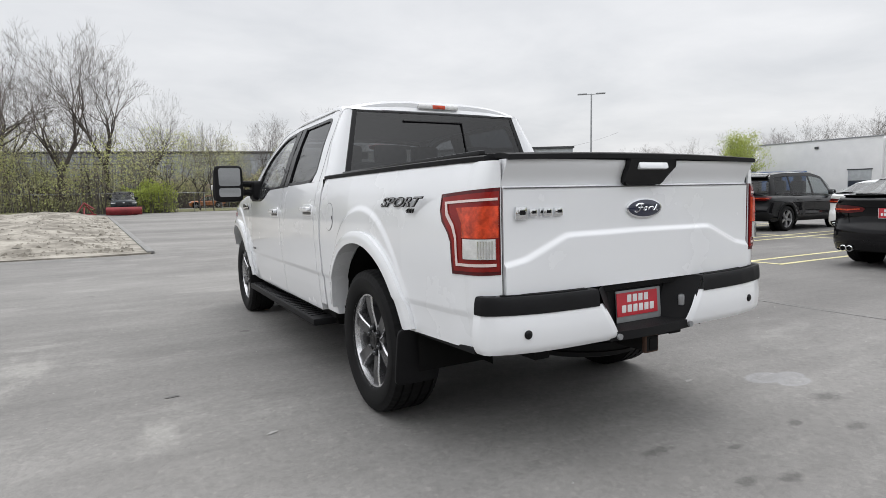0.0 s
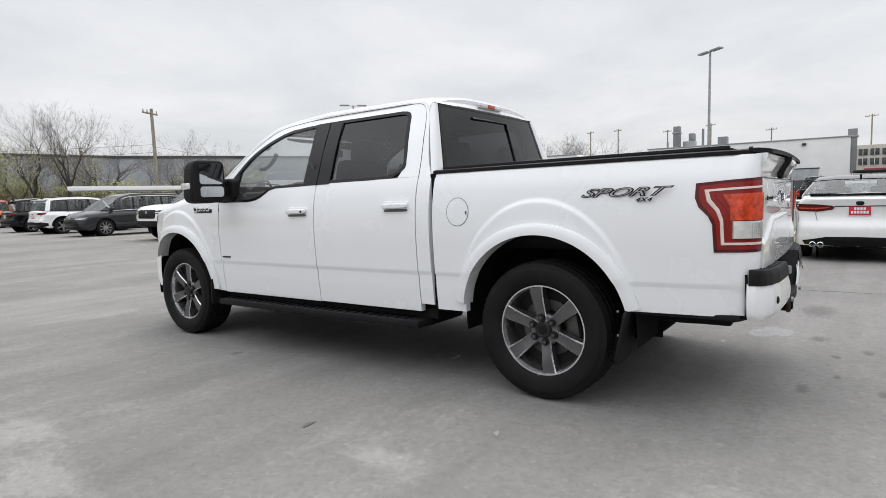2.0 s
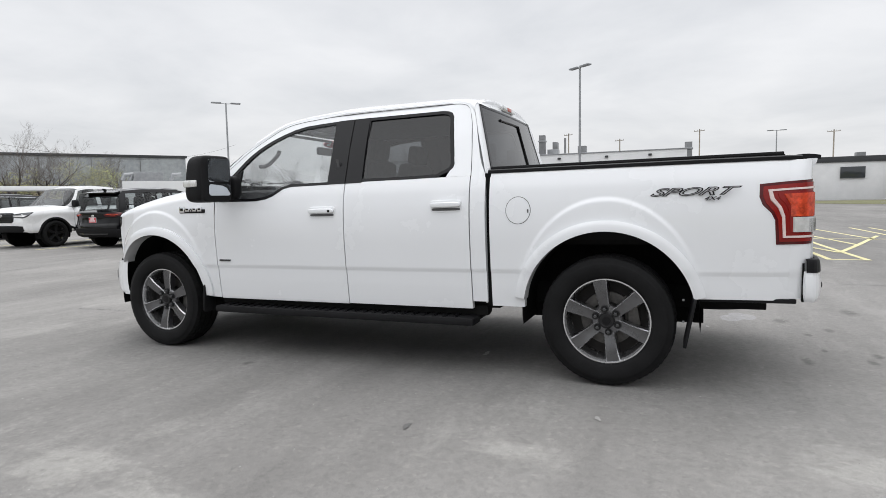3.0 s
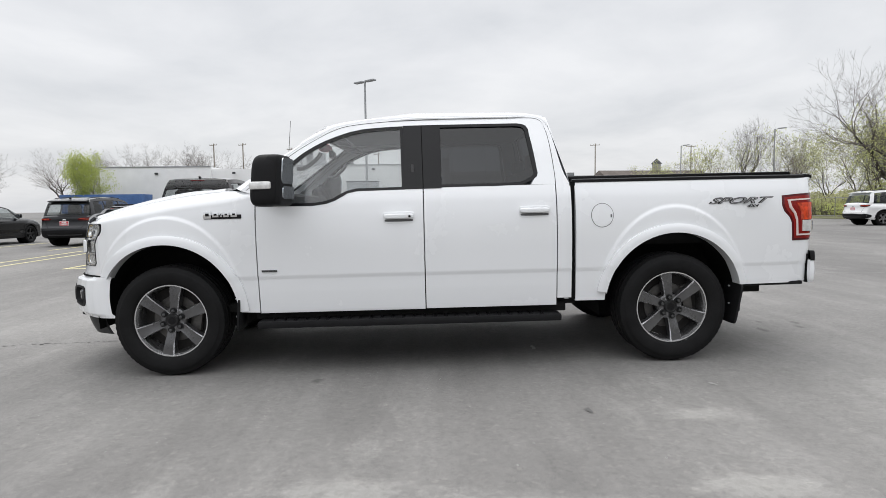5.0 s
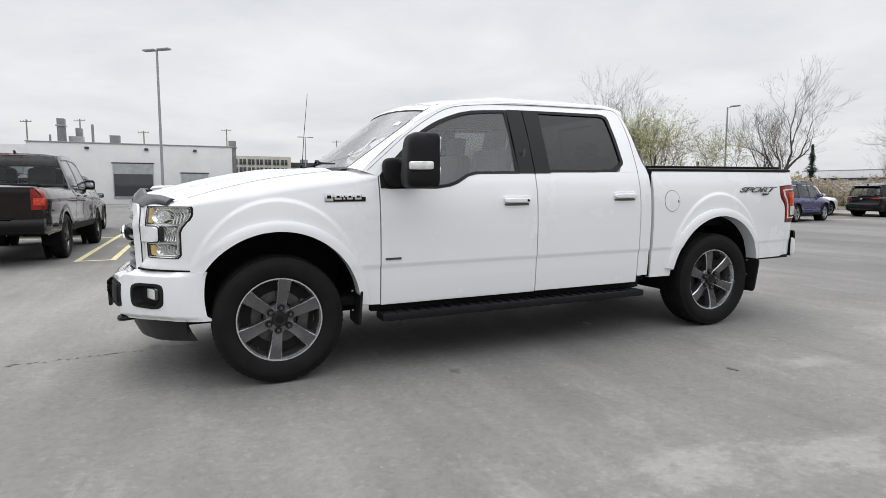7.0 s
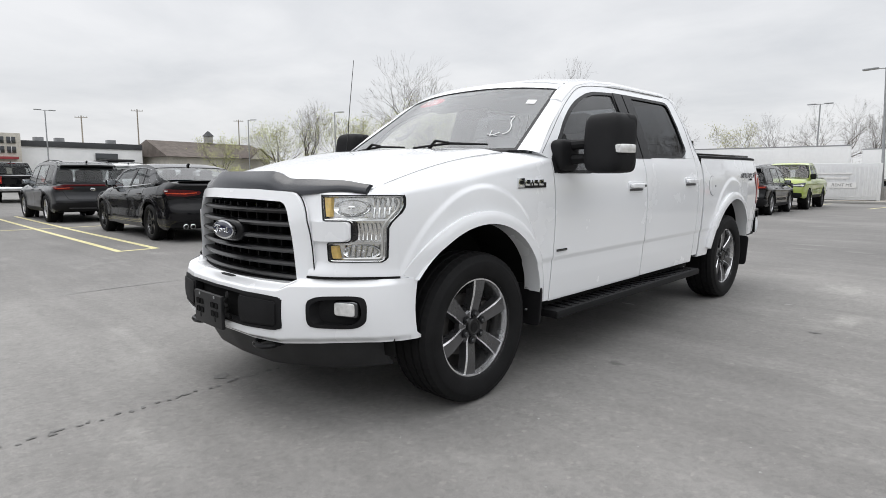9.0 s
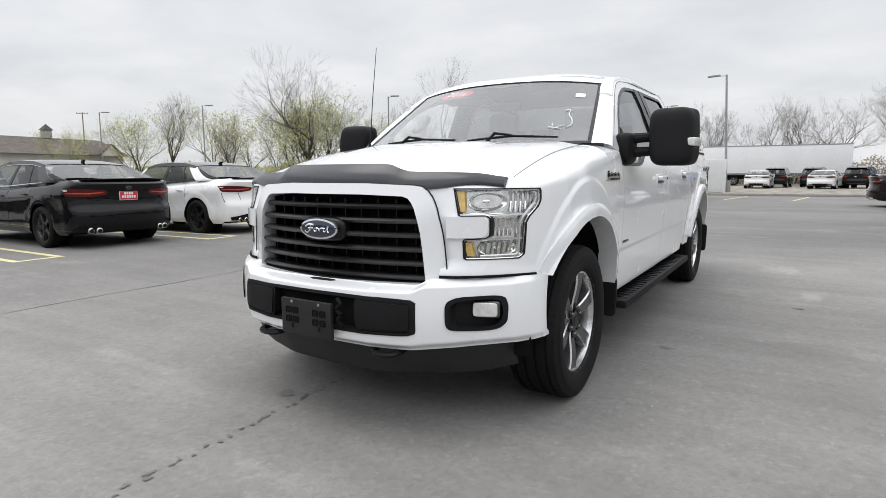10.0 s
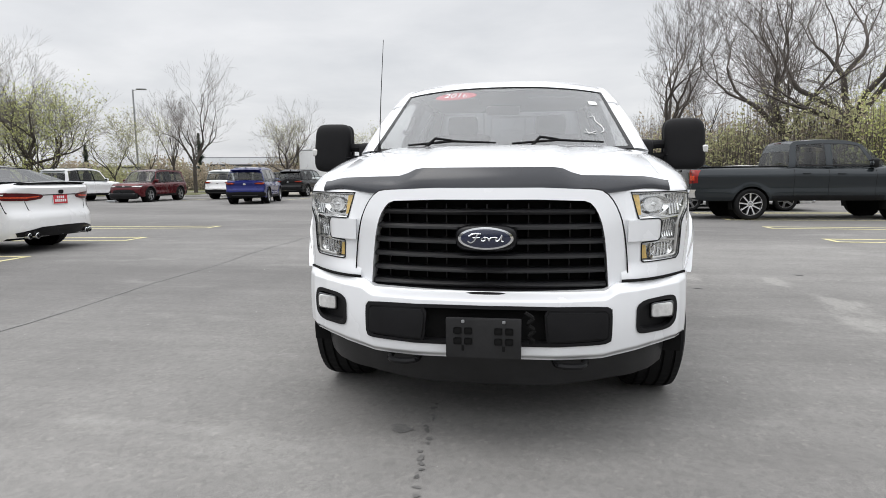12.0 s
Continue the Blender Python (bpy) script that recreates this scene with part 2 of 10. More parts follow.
M_DECAL_GREY = solid("grey_vinyl_decal", (0.10, 0.10, 0.105), 0.4, 0, 0.1, 20)
M_STEEL = solid("galvanised_steel", (0.34, 0.35, 0.36), 0.5, 0.6, 0.15, 3)
M_RUST = solid("rusty_steel", (0.09, 0.05, 0.035), 0.8, 0.4, 0.35, 12, 0.4, 90)
M_RED_STEEL = solid("faded_red_plow_steel", (0.26, 0.030, 0.035), 0.55, 0, 0.25, 2.0)
M_WOODPOLE = solid("weathered_pole_wood", (0.27, 0.24, 0.20), 0.9, 0, 0.25, 2.0, 0.5, 40)
def leafy(name, col, vary=0.3, scale=0.35):
    """Thin leaves: half the light is scattered back, half passes through."""
    m = bpy.data.materials.new(name)
    m.use_nodes = True
    n, l = m.node_tree.nodes, m.node_tree.links
    n.clear()
    out = n.new("ShaderNodeOutputMaterial")
    df, tl = n.new("ShaderNodeBsdfDiffuse"), n.new("ShaderNodeBsdfTranslucent")
    mx = n.new("ShaderNodeMixShader")
    mx.inputs["Fac"].default_value = 0.45
    t1 = noise_node(n, l, scale, 5)
    t2 = noise_node(n, l, 9.0, 3)
    r1 = ramp_node(n, l, t1.outputs["Fac"], [(0.3, tuple(c * (1 - vary) for c in col)), (0.7, tuple(c * (1 + vary) for c in col))])
    r2 = ramp_node(n, l, t2.outputs["Fac"], [(0.3, (0.75, 0.75, 0.75)), (0.7, (1.15, 1.15, 1.15))])
    c = mix_rgb(n, l, r1.outputs["Color"], r2.outputs["Color"], 1.0, "MULTIPLY")
    l.new(c, df.inputs["Color"])
    l.new(c, tl.inputs["Color"])
    l.new(df.outputs[0], mx.inputs[1])
    l.new(tl.outputs[0], mx.inputs[2])
    l.new(mx.outputs[0], out.inputs["Surface"])
    return m


M_BARK = solid("grey_bark", (0.070, 0.060, 0.053), 0.95, 0, 0.3, 1.5, 0.6, 18)
M_TWIG = solid("grey_brown_twigs", (0.140, 0.122, 0.110), 0.95, 0, 0.25, 0.6)
M_LEAF = leafy("young_yellow_green_leaves", (0.58, 0.61, 0.26))
M_LEAF_DULL = leafy("dull_olive_leaves", (0.50, 0.50, 0.29))
M_LEAF_BRIGHT = leafy("bright_spring_leaves", (0.44, 0.50, 0.14))
M_EVERGREEN = solid("dark_evergreen", (0.030, 0.055, 0.030), 0.85, 0, 0.35, 0.5)


def road_paint():
    m, n, l, b = node_mat("worn_yellow_road_paint")
    t1 = noise_node(n, l, 6.0, 6, coord="Object")
    t2 = noise_node(n, l, 60.0, 4, coord="Object")
    c = ramp_node(n, l, t1.outputs["Fac"], [(0.3, (0.52, 0.47, 0.24)), (0.7, (0.72, 0.67, 0.38))])
    w = ramp_node(n, l, t2.outputs["Fac"], [(0.58, (0, 0, 0)), (0.72, (1, 1, 1))])
    l.new(mix_rgb(n, l, c.outputs["Color"], (0.20, 0.195, 0.18), w.outputs["Color"]), b.inputs["Base Color"])
    b.inputs["Roughness"].default_value = 0.8
    return m


def asphalt():
    """Worn grey asphalt: broad traffic bands, dusty patches, aggregate, dark and pale stains."""
    m, n, l, b = node_mat("worn_grey_asphalt")
    broad = noise_node(n, l, 0.16, 5, 0.5, stretch=(0.45, 1.6, 1.0))
    mid = noise_node(n, l, 0.9, 6, 0.6)
    dust = noise_node(n, l, 0.55, 7, 0.68, stretch=(1.0, 2.2, 1.0))
    streak = noise_node(n, l, 1.3, 5, 0.6, stretch=(0.25, 2.8, 1.0))
    grit = noise_node(n, l, 240.0, 2, 0.7)
    agg = n.new("ShaderNodeTexVoronoi")
    agg.inputs["Scale"].default_value = 95.0
    co = n.new("ShaderNodeTexCoord")
    l.new(co.outputs["Object"], agg.inputs["Vector"])
    base = ramp_node(n, l, broad.outputs["Fac"], [(0.34, (0.176, 0.171, 0.165)), (0.5, (0.220, 0.214, 0.206)), (0.66, (0.264, 0.257, 0.247))])
    m1 = ramp_node(n, l, mid.outputs["Fac"], [(0.3, (0.86, 0.86, 0.86)), (0.7, (1.08, 1.08, 1.08))])
    c1 = mix_rgb(n, l, base.outputs["Color"], m1.outputs["Color"], 1.0, "MULTIPLY")
    s1 = ramp_node(n, l, streak.outputs["Fac"], [(0.35, (0.92, 0.92, 0.92)), (0.65, (1.05, 1.05, 1.05))])
    c1 = mix_rgb(n, l, c1, s1.outputs["Color"], 1.0, "MULTIPLY")
    d1 = ramp_node(n, l, dust.outputs["Fac"], [(0.56, (0, 0, 0)), (0.66, (0.35, 0.35, 0.35)), (0.80, (0.85, 0.85, 0.85))])
    c2 = mix_rgb(n, l, c1, (0.345, 0.338, 0.322), d1.outputs["Color"])
    # pale dried dust lying in soft ragged patches beside the truck
    rag2 = noise_node(n, l, 3.2, 7, 0.7, stretch=(1.6, 0.7, 1.0))

    def spots(places):
        """Soft round fields of the given centres and half-widths, the strongest at each point."""
        total = None
        for px, py, rx, ry in places:
            off = n.new("ShaderNodeVectorMath")
            off.operation = "SUBTRACT"
            off.inputs[1].default_value = (px, py, 0)
            l.new(co.outputs["Object"], off.inputs[0])
            sc = n.new("ShaderNodeVectorMath")
            sc.operation = "MULTIPLY"
            sc.inputs[1].default_value = (1 / rx, 1 / ry, 0)
            l.new(off.outputs[0], sc.inputs[0])
            ln = n.new("ShaderNodeVectorMath")
            ln.operation = "LENGTH"
            l.new(sc.outputs[0], ln.inputs[0])
            fall = n.new("ShaderNodeMapRange")
            fall.inputs["From Min"].default_value, fall.inputs["From Max"].default_value = 0.2, 1.3
            fall.inputs["To Min"].default_value, fall.inputs["To Max"].default_value = 1.0, 0.0
            l.new(ln.outputs["Value"], fall.inputs["Value"])
            if total is None:
                total = fall.outputs[0]
            else:
                mxm = n.new("ShaderNodeMath")
                mxm.operation = "MAXIMUM"
                l.new(total, mxm.inputs[0])
                l.new(fall.outputs[0], mxm.inputs[1])
                total = mxm.outputs[0]
        return total

    total = spots(((-2.85, 2.25, 0.34, 0.75), (-2.90, 0.42, 0.20, 0.42), (-3.02, 1.50, 0.30, 0.85), (-1.75, -1.25, 0.35, 0.55), (-2.05, 0.25, 0.16, 0.40)))
    sm = n.new("ShaderNodeMath")
    sm.operation = "MULTIPLY_ADD"
    sm.inputs[1].default_value = 0.55
    l.new(total, sm.inputs[0])
    l.new(rag2.outputs["Fac"], sm.inputs[2])
    dm = ramp_node(n, l, sm.outputs[0], [(0.80, (0, 0, 0)), (0.95, (0.20, 0.20, 0.20)), (1.0, (0.36, 0.36, 0.36))])
    c2 = mix_rgb(n, l, c2, (0.40, 0.392, 0.370), dm.outputs["Color"])
    wash = spots(((1.40, -0.86, 0.16, 0.10), (1.48, -1.00, 0.14, 0.08), (1.58, -0.92, 0.10, 0.08)))
    wk = ramp_node(n, l, wash, [(0.25, (0, 0, 0)), (0.42, (0.5, 0.5, 0.5)), (0.8, (0.35, 0.35, 0.35))])
    c2 = mix_rgb(n, l, c2, (0.40, 0.405, 0.42), wk.outputs["Color"])
    # soaked-in oil, blurred and uneven at its rim
    oil = spots(((1.35, -1.26, 0.13, 0.08), (1.04, -1.57, 0.09, 0.05), (0.82, -1.385, 0.06, 0.04), (0.035, -1.635, 0.09, 0.04), (0.225, -1.705, 0.10, 0.045), (0.30, -1.405, 0.06, 0.03), (-0.045, -1.24, 0.12, 0.05), (2.6, -1.2, 0.42, 0.18), (1.9, -1.9, 0.20, 0.09), (2.2, -2.4, 0.28, 0.10), (-2.6, 6.1, 0.08, 0.05), (-1.2, 2.6, 0.08, 0.05)))
    ragf = noise_node(n, l, 22.0, 5, 0.65)
    om = n.new("ShaderNodeMath")
    om.operation = "MULTIPLY_ADD"
    om.inputs[1].default_value = 0.6
    l.new(oil, om.inputs[0])
    l.new(ragf.outputs["Fac"], om.inputs[2])
    ok_ = ramp_node(n, l, om.outputs[0], [(0.68, (0, 0, 0)), (0.86, (0.30, 0.30, 0.30)), (1.0, (0.55, 0.55, 0.55))])
    c2 = mix_rgb(n, l, c2, (0.085, 0.083, 0.080), ok_.outputs["Color"])
    g1 = ramp_node(n, l, grit.outputs["Fac"], [(0.25, (0.74, 0.74, 0.74)), (0.75, (1.23, 1.23, 1.23))])
    c3 = mix_rgb(n, l, c2, g1.outputs["Color"], 1.0, "MULTIPLY")
    a1 = ramp_node(n, l, agg.outputs["Distance"], [(0.04, (1.7, 1.68, 1.62)), (0.15, (1, 1, 1))])
    c4 = mix_rgb(n, l, c3, a1.outputs["Color"], 0.42, "MULTIPLY")
    # coarse stones, each a shade of its own, and a clumpy worn binder between them
    st = n.new("ShaderNodeTexVoronoi")
    st.inputs["Scale"].default_value = 46.0
    l.new(co.outputs["Object"], st.inputs["Vector"])
    sg = n.new("ShaderNodeRGBToBW")
    l.new(st.outputs["Color"], sg.inputs[0])
    s2 = ramp_node(n, l, sg.outputs[0], [(0.12, (0.60, 0.60, 0.60)), (0.5, (1, 1, 1)), (0.80, (1.10, 1.10, 1.09)), (0.92, (1.55, 1.53, 1.48))])
    c4 = mix_rgb(n, l, c4, s2.outputs["Color"], 0.24, "MULTIPLY")
    clump = noise_node(n, l, 17.0, 5, 0.7)
    k2 = ramp_node(n, l, clump.outputs["Fac"], [(0.30, (0.93, 0.93, 0.93)), (0.55, (1.02, 1.02, 1.02)), (0.75, (1.07, 1.07, 1.065))])
    c4 = mix_rgb(n, l, c4, k2.outputs["Color"], 1.0, "MULTIPLY")
    # asphalt darker behind the truck and to its right, with a ragged edge
    sx = n.new("ShaderNodeSeparateXYZ")
    l.new(co.outputs["Object"], sx.inputs[0])
    behind_right = n.new("ShaderNodeMath")
    behind_right.operation = "MULTIPLY_ADD"
    behind_right.inputs[1].default_value = -0.9
    l.new(sx.outputs["Y"], behind_right.inputs[0])
    l.new(sx.outputs["X"], behind_right.inputs[2])
    rag = n.new("ShaderNodeMath")
    rag.operation = "MULTIPLY_ADD"
    rag.inputs[1].default_value = 6.0
    l.new(dust.outputs["Fac"], rag.inputs[0])
    l.new(behind_right.outputs[0], rag.inputs[2])
    lr = n.new("ShaderNodeMapRange")
    lr.inputs["From Min"].default_value, lr.inputs["From Max"].default_value = 2.2, 4.8
    l.new(rag.outputs[0], lr.inputs["Value"])
    lm = ramp_node(n, l, lr.outputs[0], [(0.0, (1, 1, 1)), (1.0, (0.84, 0.84, 0.845))])
    c4 = mix_rgb(n, l, c4, lm.outputs["Color"], 1.0, "MULTIPLY")
    l.new(c4, b.inputs["Base Color"])
    rr = n.new("ShaderNodeMapRange")
    rr.inputs["To Min"].default_value, rr.inputs["To Max"].default_value = 0.72, 0.92
    l.new(mid.outputs["Fac"], rr.inputs["Value"])
    l.new(rr.outputs[0], b.inputs["Roughness"])
    b.inputs["Specular IOR Level"].default_value = 0.25
    bp = n.new("ShaderNodeBump")
    bp.inputs["Strength"].default_value, bp.inputs["Distance"].default_value = 0.35, 0.004
    l.new(grit.outputs["Fac"], bp.inputs["Height"])
    l.new(bp.outputs[0], b.inputs["Normal"])
    return m


def two_tone(name, a, bcol, scale, lo=0.4, hi=0.6, rough=0.9, fine=25.0, bump=0.4, stretch=None, mottle=(0.78, 1.12)):
    m, n, l, b = node_mat(name)
    t1 = noise_node(n, l, scale, 7, 0.62, stretch=stretch)
    t2 = noise_node(n, l, fine, 4, 0.6)
    r1 = ramp_node(n, l, t1.outputs["Fac"], [(lo, a), (hi, bcol)])
    r2 = ramp_node(n, l, t2.outputs["Fac"], [(0.25, (mottle[0],) * 3), (0.75, (mottle[1],) * 3)])
    l.new(mix_rgb(n, l, r1.outputs["Color"], r2.outputs["Color"], 1.0, "MULTIPLY"), b.inputs["Base Color"])
    b.inputs["Roughness"].default_value = rough
    if bump:
        bp = n.new("ShaderNodeBump")
        bp.inputs["Strength"].default_value, bp.inputs["Distance"].default_value = bump, 0.02
        l.new(t2.outputs["Fac"], bp.inputs["Height"])
        l.new(bp.outputs[0], b.inputs["Normal"])
    return m


M_YELLOW = road_paint()
M_ASPHALT = asphalt()
M_GRAVEL = two_tone("pale_gravel_and_dirt", (0.17, 0.155, 0.13), (0.37, 0.345, 0.30), 1.1, 0.40, 0.60, 0.95, 9, 0.8)
M_GRASS = two_tone("rough_spring_grass", (0.10, 0.115, 0.045), (0.17, 0.155, 0.08), 0.8, 0.35, 0.65, 0.95, 30, 0.8)
M_CONCRETE = two_tone("grey_concrete", (0.30, 0.295, 0.28), (0.40, 0.39, 0.37), 1.2, 0.35, 0.65, 0.9, 40, 0.3)
M_STAIN = two_tone("dark_damp_stain", (0.105, 0.103, 0.100), (0.160, 0.157, 0.152), 5, 0.4, 0.6, 0.7, 60, 0.1)
M_SEAL = two_tone("dark_crack_sealant", (0.165, 0.163, 0.159), (0.230, 0.226, 0.220), 6, 0.4, 0.6, 0.6, 60, 0.1)
M_CHALK = two_tone("pale_scuff", (0.29, 0.285, 0.275), (0.40, 0.395, 0.38), 4, 0.4, 0.6, 0.9, 60, 0.1)
M_BLDG_WHITE = two_tone("white_painted_block", (0.68, 0.685, 0.685), (0.75, 0.752, 0.75), 0.25, 0.35, 0.65, 0.8, 0.9, 0.02, mottle=(0.96, 1.03))
M_BLDG_GREY = two_tone("grey_metal_siding", (0.30, 0.32, 0.335), (0.37, 0.39, 0.40), 0.12, 0.35, 0.65, 0.7, 2.0, 0.05, stretch=(3, 3, 0.2))
M_ROOF_BROWN = two_tone("brown_shingles", (0.085, 0.070, 0.060), (0.125, 0.105, 0.092), 0.8, 0.4, 0.6, 0.9, 6, 0.2)
M_STUCCO = two_tone("tan_stucco", (0.46, 0.44, 0.39), (0.54, 0.51, 0.45), 0.5, 0.4, 0.6, 0.9, 6, 0.1)
M_TRAILER = two_tone("white_trailer_skin", (0.79, 0.805, 0.82), (0.84, 0.85, 0.86), 0.3, 0.35, 0.65, 0.5, 4, 0.01, stretch=(1, 1, 0.3), mottle=(0.96, 1.02))
M_CONTAINER = two_tone("pale_grey_container_steel", (0.66, 0.67, 0.685), (0.71, 0.72, 0.73), 0.6, 0.35, 0.65, 0.6, 6, 0.02, mottle=(0.95, 1.03))
M_BLUE_STEEL = two_tone("blue_painted_steel", (0.035, 0.09, 0.24), (0.06, 0.14, 0.33), 1.0, 0.35, 0.65, 0.6, 6, 0.05)
M_DARKROOF = solid("dark_parapet_metal", (0.045, 0.047, 0.05), 0.7, 0, 0.2, 0.5)
M_DUCT = solid("roof_unit_metal", (0.22, 0.225, 0.23), 0.6, 0.4, 0.2, 0.8)
M_WINDOW_FAR = solid("far_window_glass", (0.035, 0.04, 0.045), 0.12, 0, 0.2, 0.3, coat=0.5)
M_LINK = solid("chain_link_wire", (0.22, 0.225, 0.225), 0.6, 0.5, 0.2, 3)


# ---- mesh helpers ----
def link_mesh(name, bm, mat, angle=32):
    me = bpy.data.meshes.new(name)
    bm.to_mesh(me)
    bm.free()
    me.polygons.foreach_set("use_smooth", [True] * len(me.polygons))
    me.set_sharp_from_angle(angle=radians(angle))
    me.materials.append(mat)
    return new(name, me)


def part(name, bm, material, parent, label="", angle=32):
    ob = link_mesh(name, bm, material, angle)
    ob.parent = parent
    if label:
        ob["label"] = label
    return ob


def thing(name, label, category, m=None, group="", kind=""):
    ob = new(name)
    ob.empty_display_size = 0.2
    if m is not None:
        ob.matrix_world = m
    return tagged(ob, label, category, group, kind)


def interp(tab, v):
    if v <= tab[0][0]:
        return tab[0][1]
    for (a, fa), (b, fb) in zip(tab, tab[1:]):
        if v <= b:
            return fa + (fb - fa) * (v - a) / (b - a)
    return tab[-1][1]


def sstep(a, b, v):
    t = max(0.0, min(1.0, (v - a) / (b - a)))
    return t * t * (3 - 2 * t)


def add_box(bm, size, at, bevel=0.0, rot=None, taper=None):
    r = bmesh.ops.create_cube(bm, size=1.0)
    vs = r["verts"]
    for v in vs:
        v.co = Vector((v.co.x * size[0], v.co.y * size[1], v.co.z * size[2]))
        if taper and v.co.z > 0:
            v.co.x *= taper[0]
            v.co.y *= taper[1]
    if bevel:
        es = list({e for v in vs for e in v.link_edges})
        nb = bmesh.ops.bevel(bm, geom=es, offset=bevel, segments=2, affect="EDGES", profile=0.6)
        vs = list({v for f in nb["faces"] for v in f.verts} | {v for v in vs if v.is_valid})
    m = Matrix.Translation(at) @ (rot.to_4x4() if rot is not None else Matrix())
    bmesh.ops.transform(bm, matrix=m, verts=vs)
    return vs


def box(size, at, bevel=0.0, rot=None, taper=None):
    bm = bmesh.new()
    add_box(bm, size, at, bevel, rot, taper)
    return bm


def add_tube(bm, pts, radii, sides=8, cap=True):
    """A tube through points; radii one or one a point."""
    pts = [Vector(p) for p in pts]
    if not isinstance(radii, (list, tuple)):
        radii = [radii] * len(pts)
    rings = []
    up = Vector((0, 0, 1))
    for i, p in enumerate(pts):
        d = (pts[min(i + 1, len(pts) - 1)] - pts[max(i - 1, 0)]).normalized()
        a = d.cross(up)
        if a.length < 0.05:
            a = d.cross(Vector((1, 0, 0)))
        a.normalize()
        c = d.cross(a)
        rings.append([bm.verts.new(p + (a * math.cos(2 * math.pi * k / sides) + c * math.sin(2 * math.pi * k / sides)) * radii[i]) for k in range(sides)])
    for r0, r1 in zip(rings, rings[1:]):
        for k in range(sides):
            bm.faces.new((r0[k], r0[(k + 1) % sides], r1[(k + 1) % sides], r1[k]))
    if cap and sides > 2:
        bm.faces.new(rings[0])
        bm.faces.new(rings[-1])


def tube(pts, radii, sides=8):
    bm = bmesh.new()
    add_tube(bm, pts, radii, sides)
    return bm


def pillow(size, at, e=0.4, rot=None, n=20, lean=(0.0, 0.0)):
    """A soft rounded block; e: 1 an egg, towards 0 a box. lean: sideways shift of its top along x and y."""
    def sp(c):
        return math.copysign(abs(c) ** e, c)
    bm = bmesh.new()
    m = Matrix.Translation(at) @ (rot.to_4x4() if rot is not None else Matrix())
    rings = []
    for i in range(1, n):
        f = -math.pi / 2 + math.pi * i / n
        rings.append([])
        for j in range(2 * n):
            a = math.pi * j / n
            q = Vector((sp(math.cos(f)) * sp(math.cos(a)), sp(math.cos(f)) * sp(math.sin(a)), sp(math.sin(f))))
            rings[-1].append(bm.verts.new(m @ Vector(((q.x * size[0] + lean[0] * q.z) / 2, (q.y * size[1] + lean[1] * q.z) / 2, q.z * size[2] / 2))))
    for r0, r1 in zip(rings, rings[1:]):
        for k in range(2 * n):
            bm.faces.new((r0[k], r0[(k + 1) % (2 * n)], r1[(k + 1) % (2 * n)], r1[k]))
    bm.faces.new(list(reversed(rings[0])))
    bm.faces.new(rings[-1])
    return bm


def within(poly, x, z):
    """Whether a point lies in a flat outline."""
    hit = False
    for (x0, z0), (x1, z1) in zip(poly, poly[1:] + poly[:1]):
        if (z0 > z) != (z1 > z) and x < x0 + (x1 - x0) * (z - z0) / (z1 - z0):
            hit = not hit
    return hit


def grid(f, nu, nv, thick=None):
    """A sheet f(u, v), u and v from 0 to 1; thick: a vector by which a back sheet lies behind, joined at the rim."""
    bm = bmesh.new()
    vs = [[bm.verts.new(f(i / nu, j / nv)) for j in range(nv + 1)] for i in range(nu + 1)]
    for i in range(nu):
        for j in range(nv):
            bm.faces.new((vs[i][j], vs[i + 1][j], vs[i + 1][j + 1], vs[i][j + 1]))
    if thick is not None:
        rim = [vs[i][0] for i in range(nu + 1)] + [vs[nu][j] for j in range(1, nv + 1)] + [vs[i][nv] for i in range(nu - 1, -1, -1)] + [vs[0][j] for j in range(nv - 1, 0, -1)]
        back = [bm.verts.new(v.co + Vector(thick)) for v in rim]
        for k in range(len(rim)):
            k2 = (k + 1) % len(rim)
            bm.faces.new((rim[k], back[k], back[k2], rim[k2]))
    bmesh.ops.recalc_face_normals(bm, faces=bm.faces)
    return bm


def patch(pts, fmap, depth, cuts=3):
    """A flat outline laid on a curved face by fmap(u, v), with a rim that goes back by the vector depth."""
    bm = bmesh.new()
    vs = [bm.verts.new((p[0], p[1], 0)) for p in pts]
    bm.faces.new(vs)
    bmesh.ops.triangulate(bm, faces=bm.faces[:])
    if cuts:
        bmesh.ops.subdivide_edges(bm, edges=bm.edges[:], cuts=cuts, use_grid_fill=True)
    for v in bm.verts:
        v.co = Vector(fmap(v.co.x, v.co.y))
    rim = [e for e in bm.edges if len(e.link_faces) == 1]
    ret = bmesh.ops.extrude_edge_only(bm, edges=rim)
    d = Vector(depth)
    for v in {v for v in ret["geom"] if isinstance(v, bmesh.types.BMVert)}:
        v.co += d
    bmesh.ops.recalc_face_normals(bm, faces=bm.faces)
    return bm


def band(outer, inner, fmap, depth, closed=False):
    """A strip between two lines of the same number of points, laid on a face by fmap, with depth."""
    bm = bmesh.new()
    o = [bm.verts.new(fmap(*p)) for p in outer]
    i = [bm.verts.new(fmap(*p)) for p in inner]
    n = len(o)
    for k in range(n if closed else n - 1):
        k2 = (k + 1) % n
        bm.faces.new((o[k], o[k2], i[k2], i[k]))
    rim = [e for e in bm.edges if len(e.link_faces) == 1]
    ret = bmesh.ops.extrude_edge_only(bm, edges=rim)
    d = Vector(depth)
    for v in {v for v in ret["geom"] if isinstance(v, bmesh.types.BMVert)}:
        v.co += d
    bmesh.ops.recalc_face_normals(bm, faces=bm.faces)
    return bm


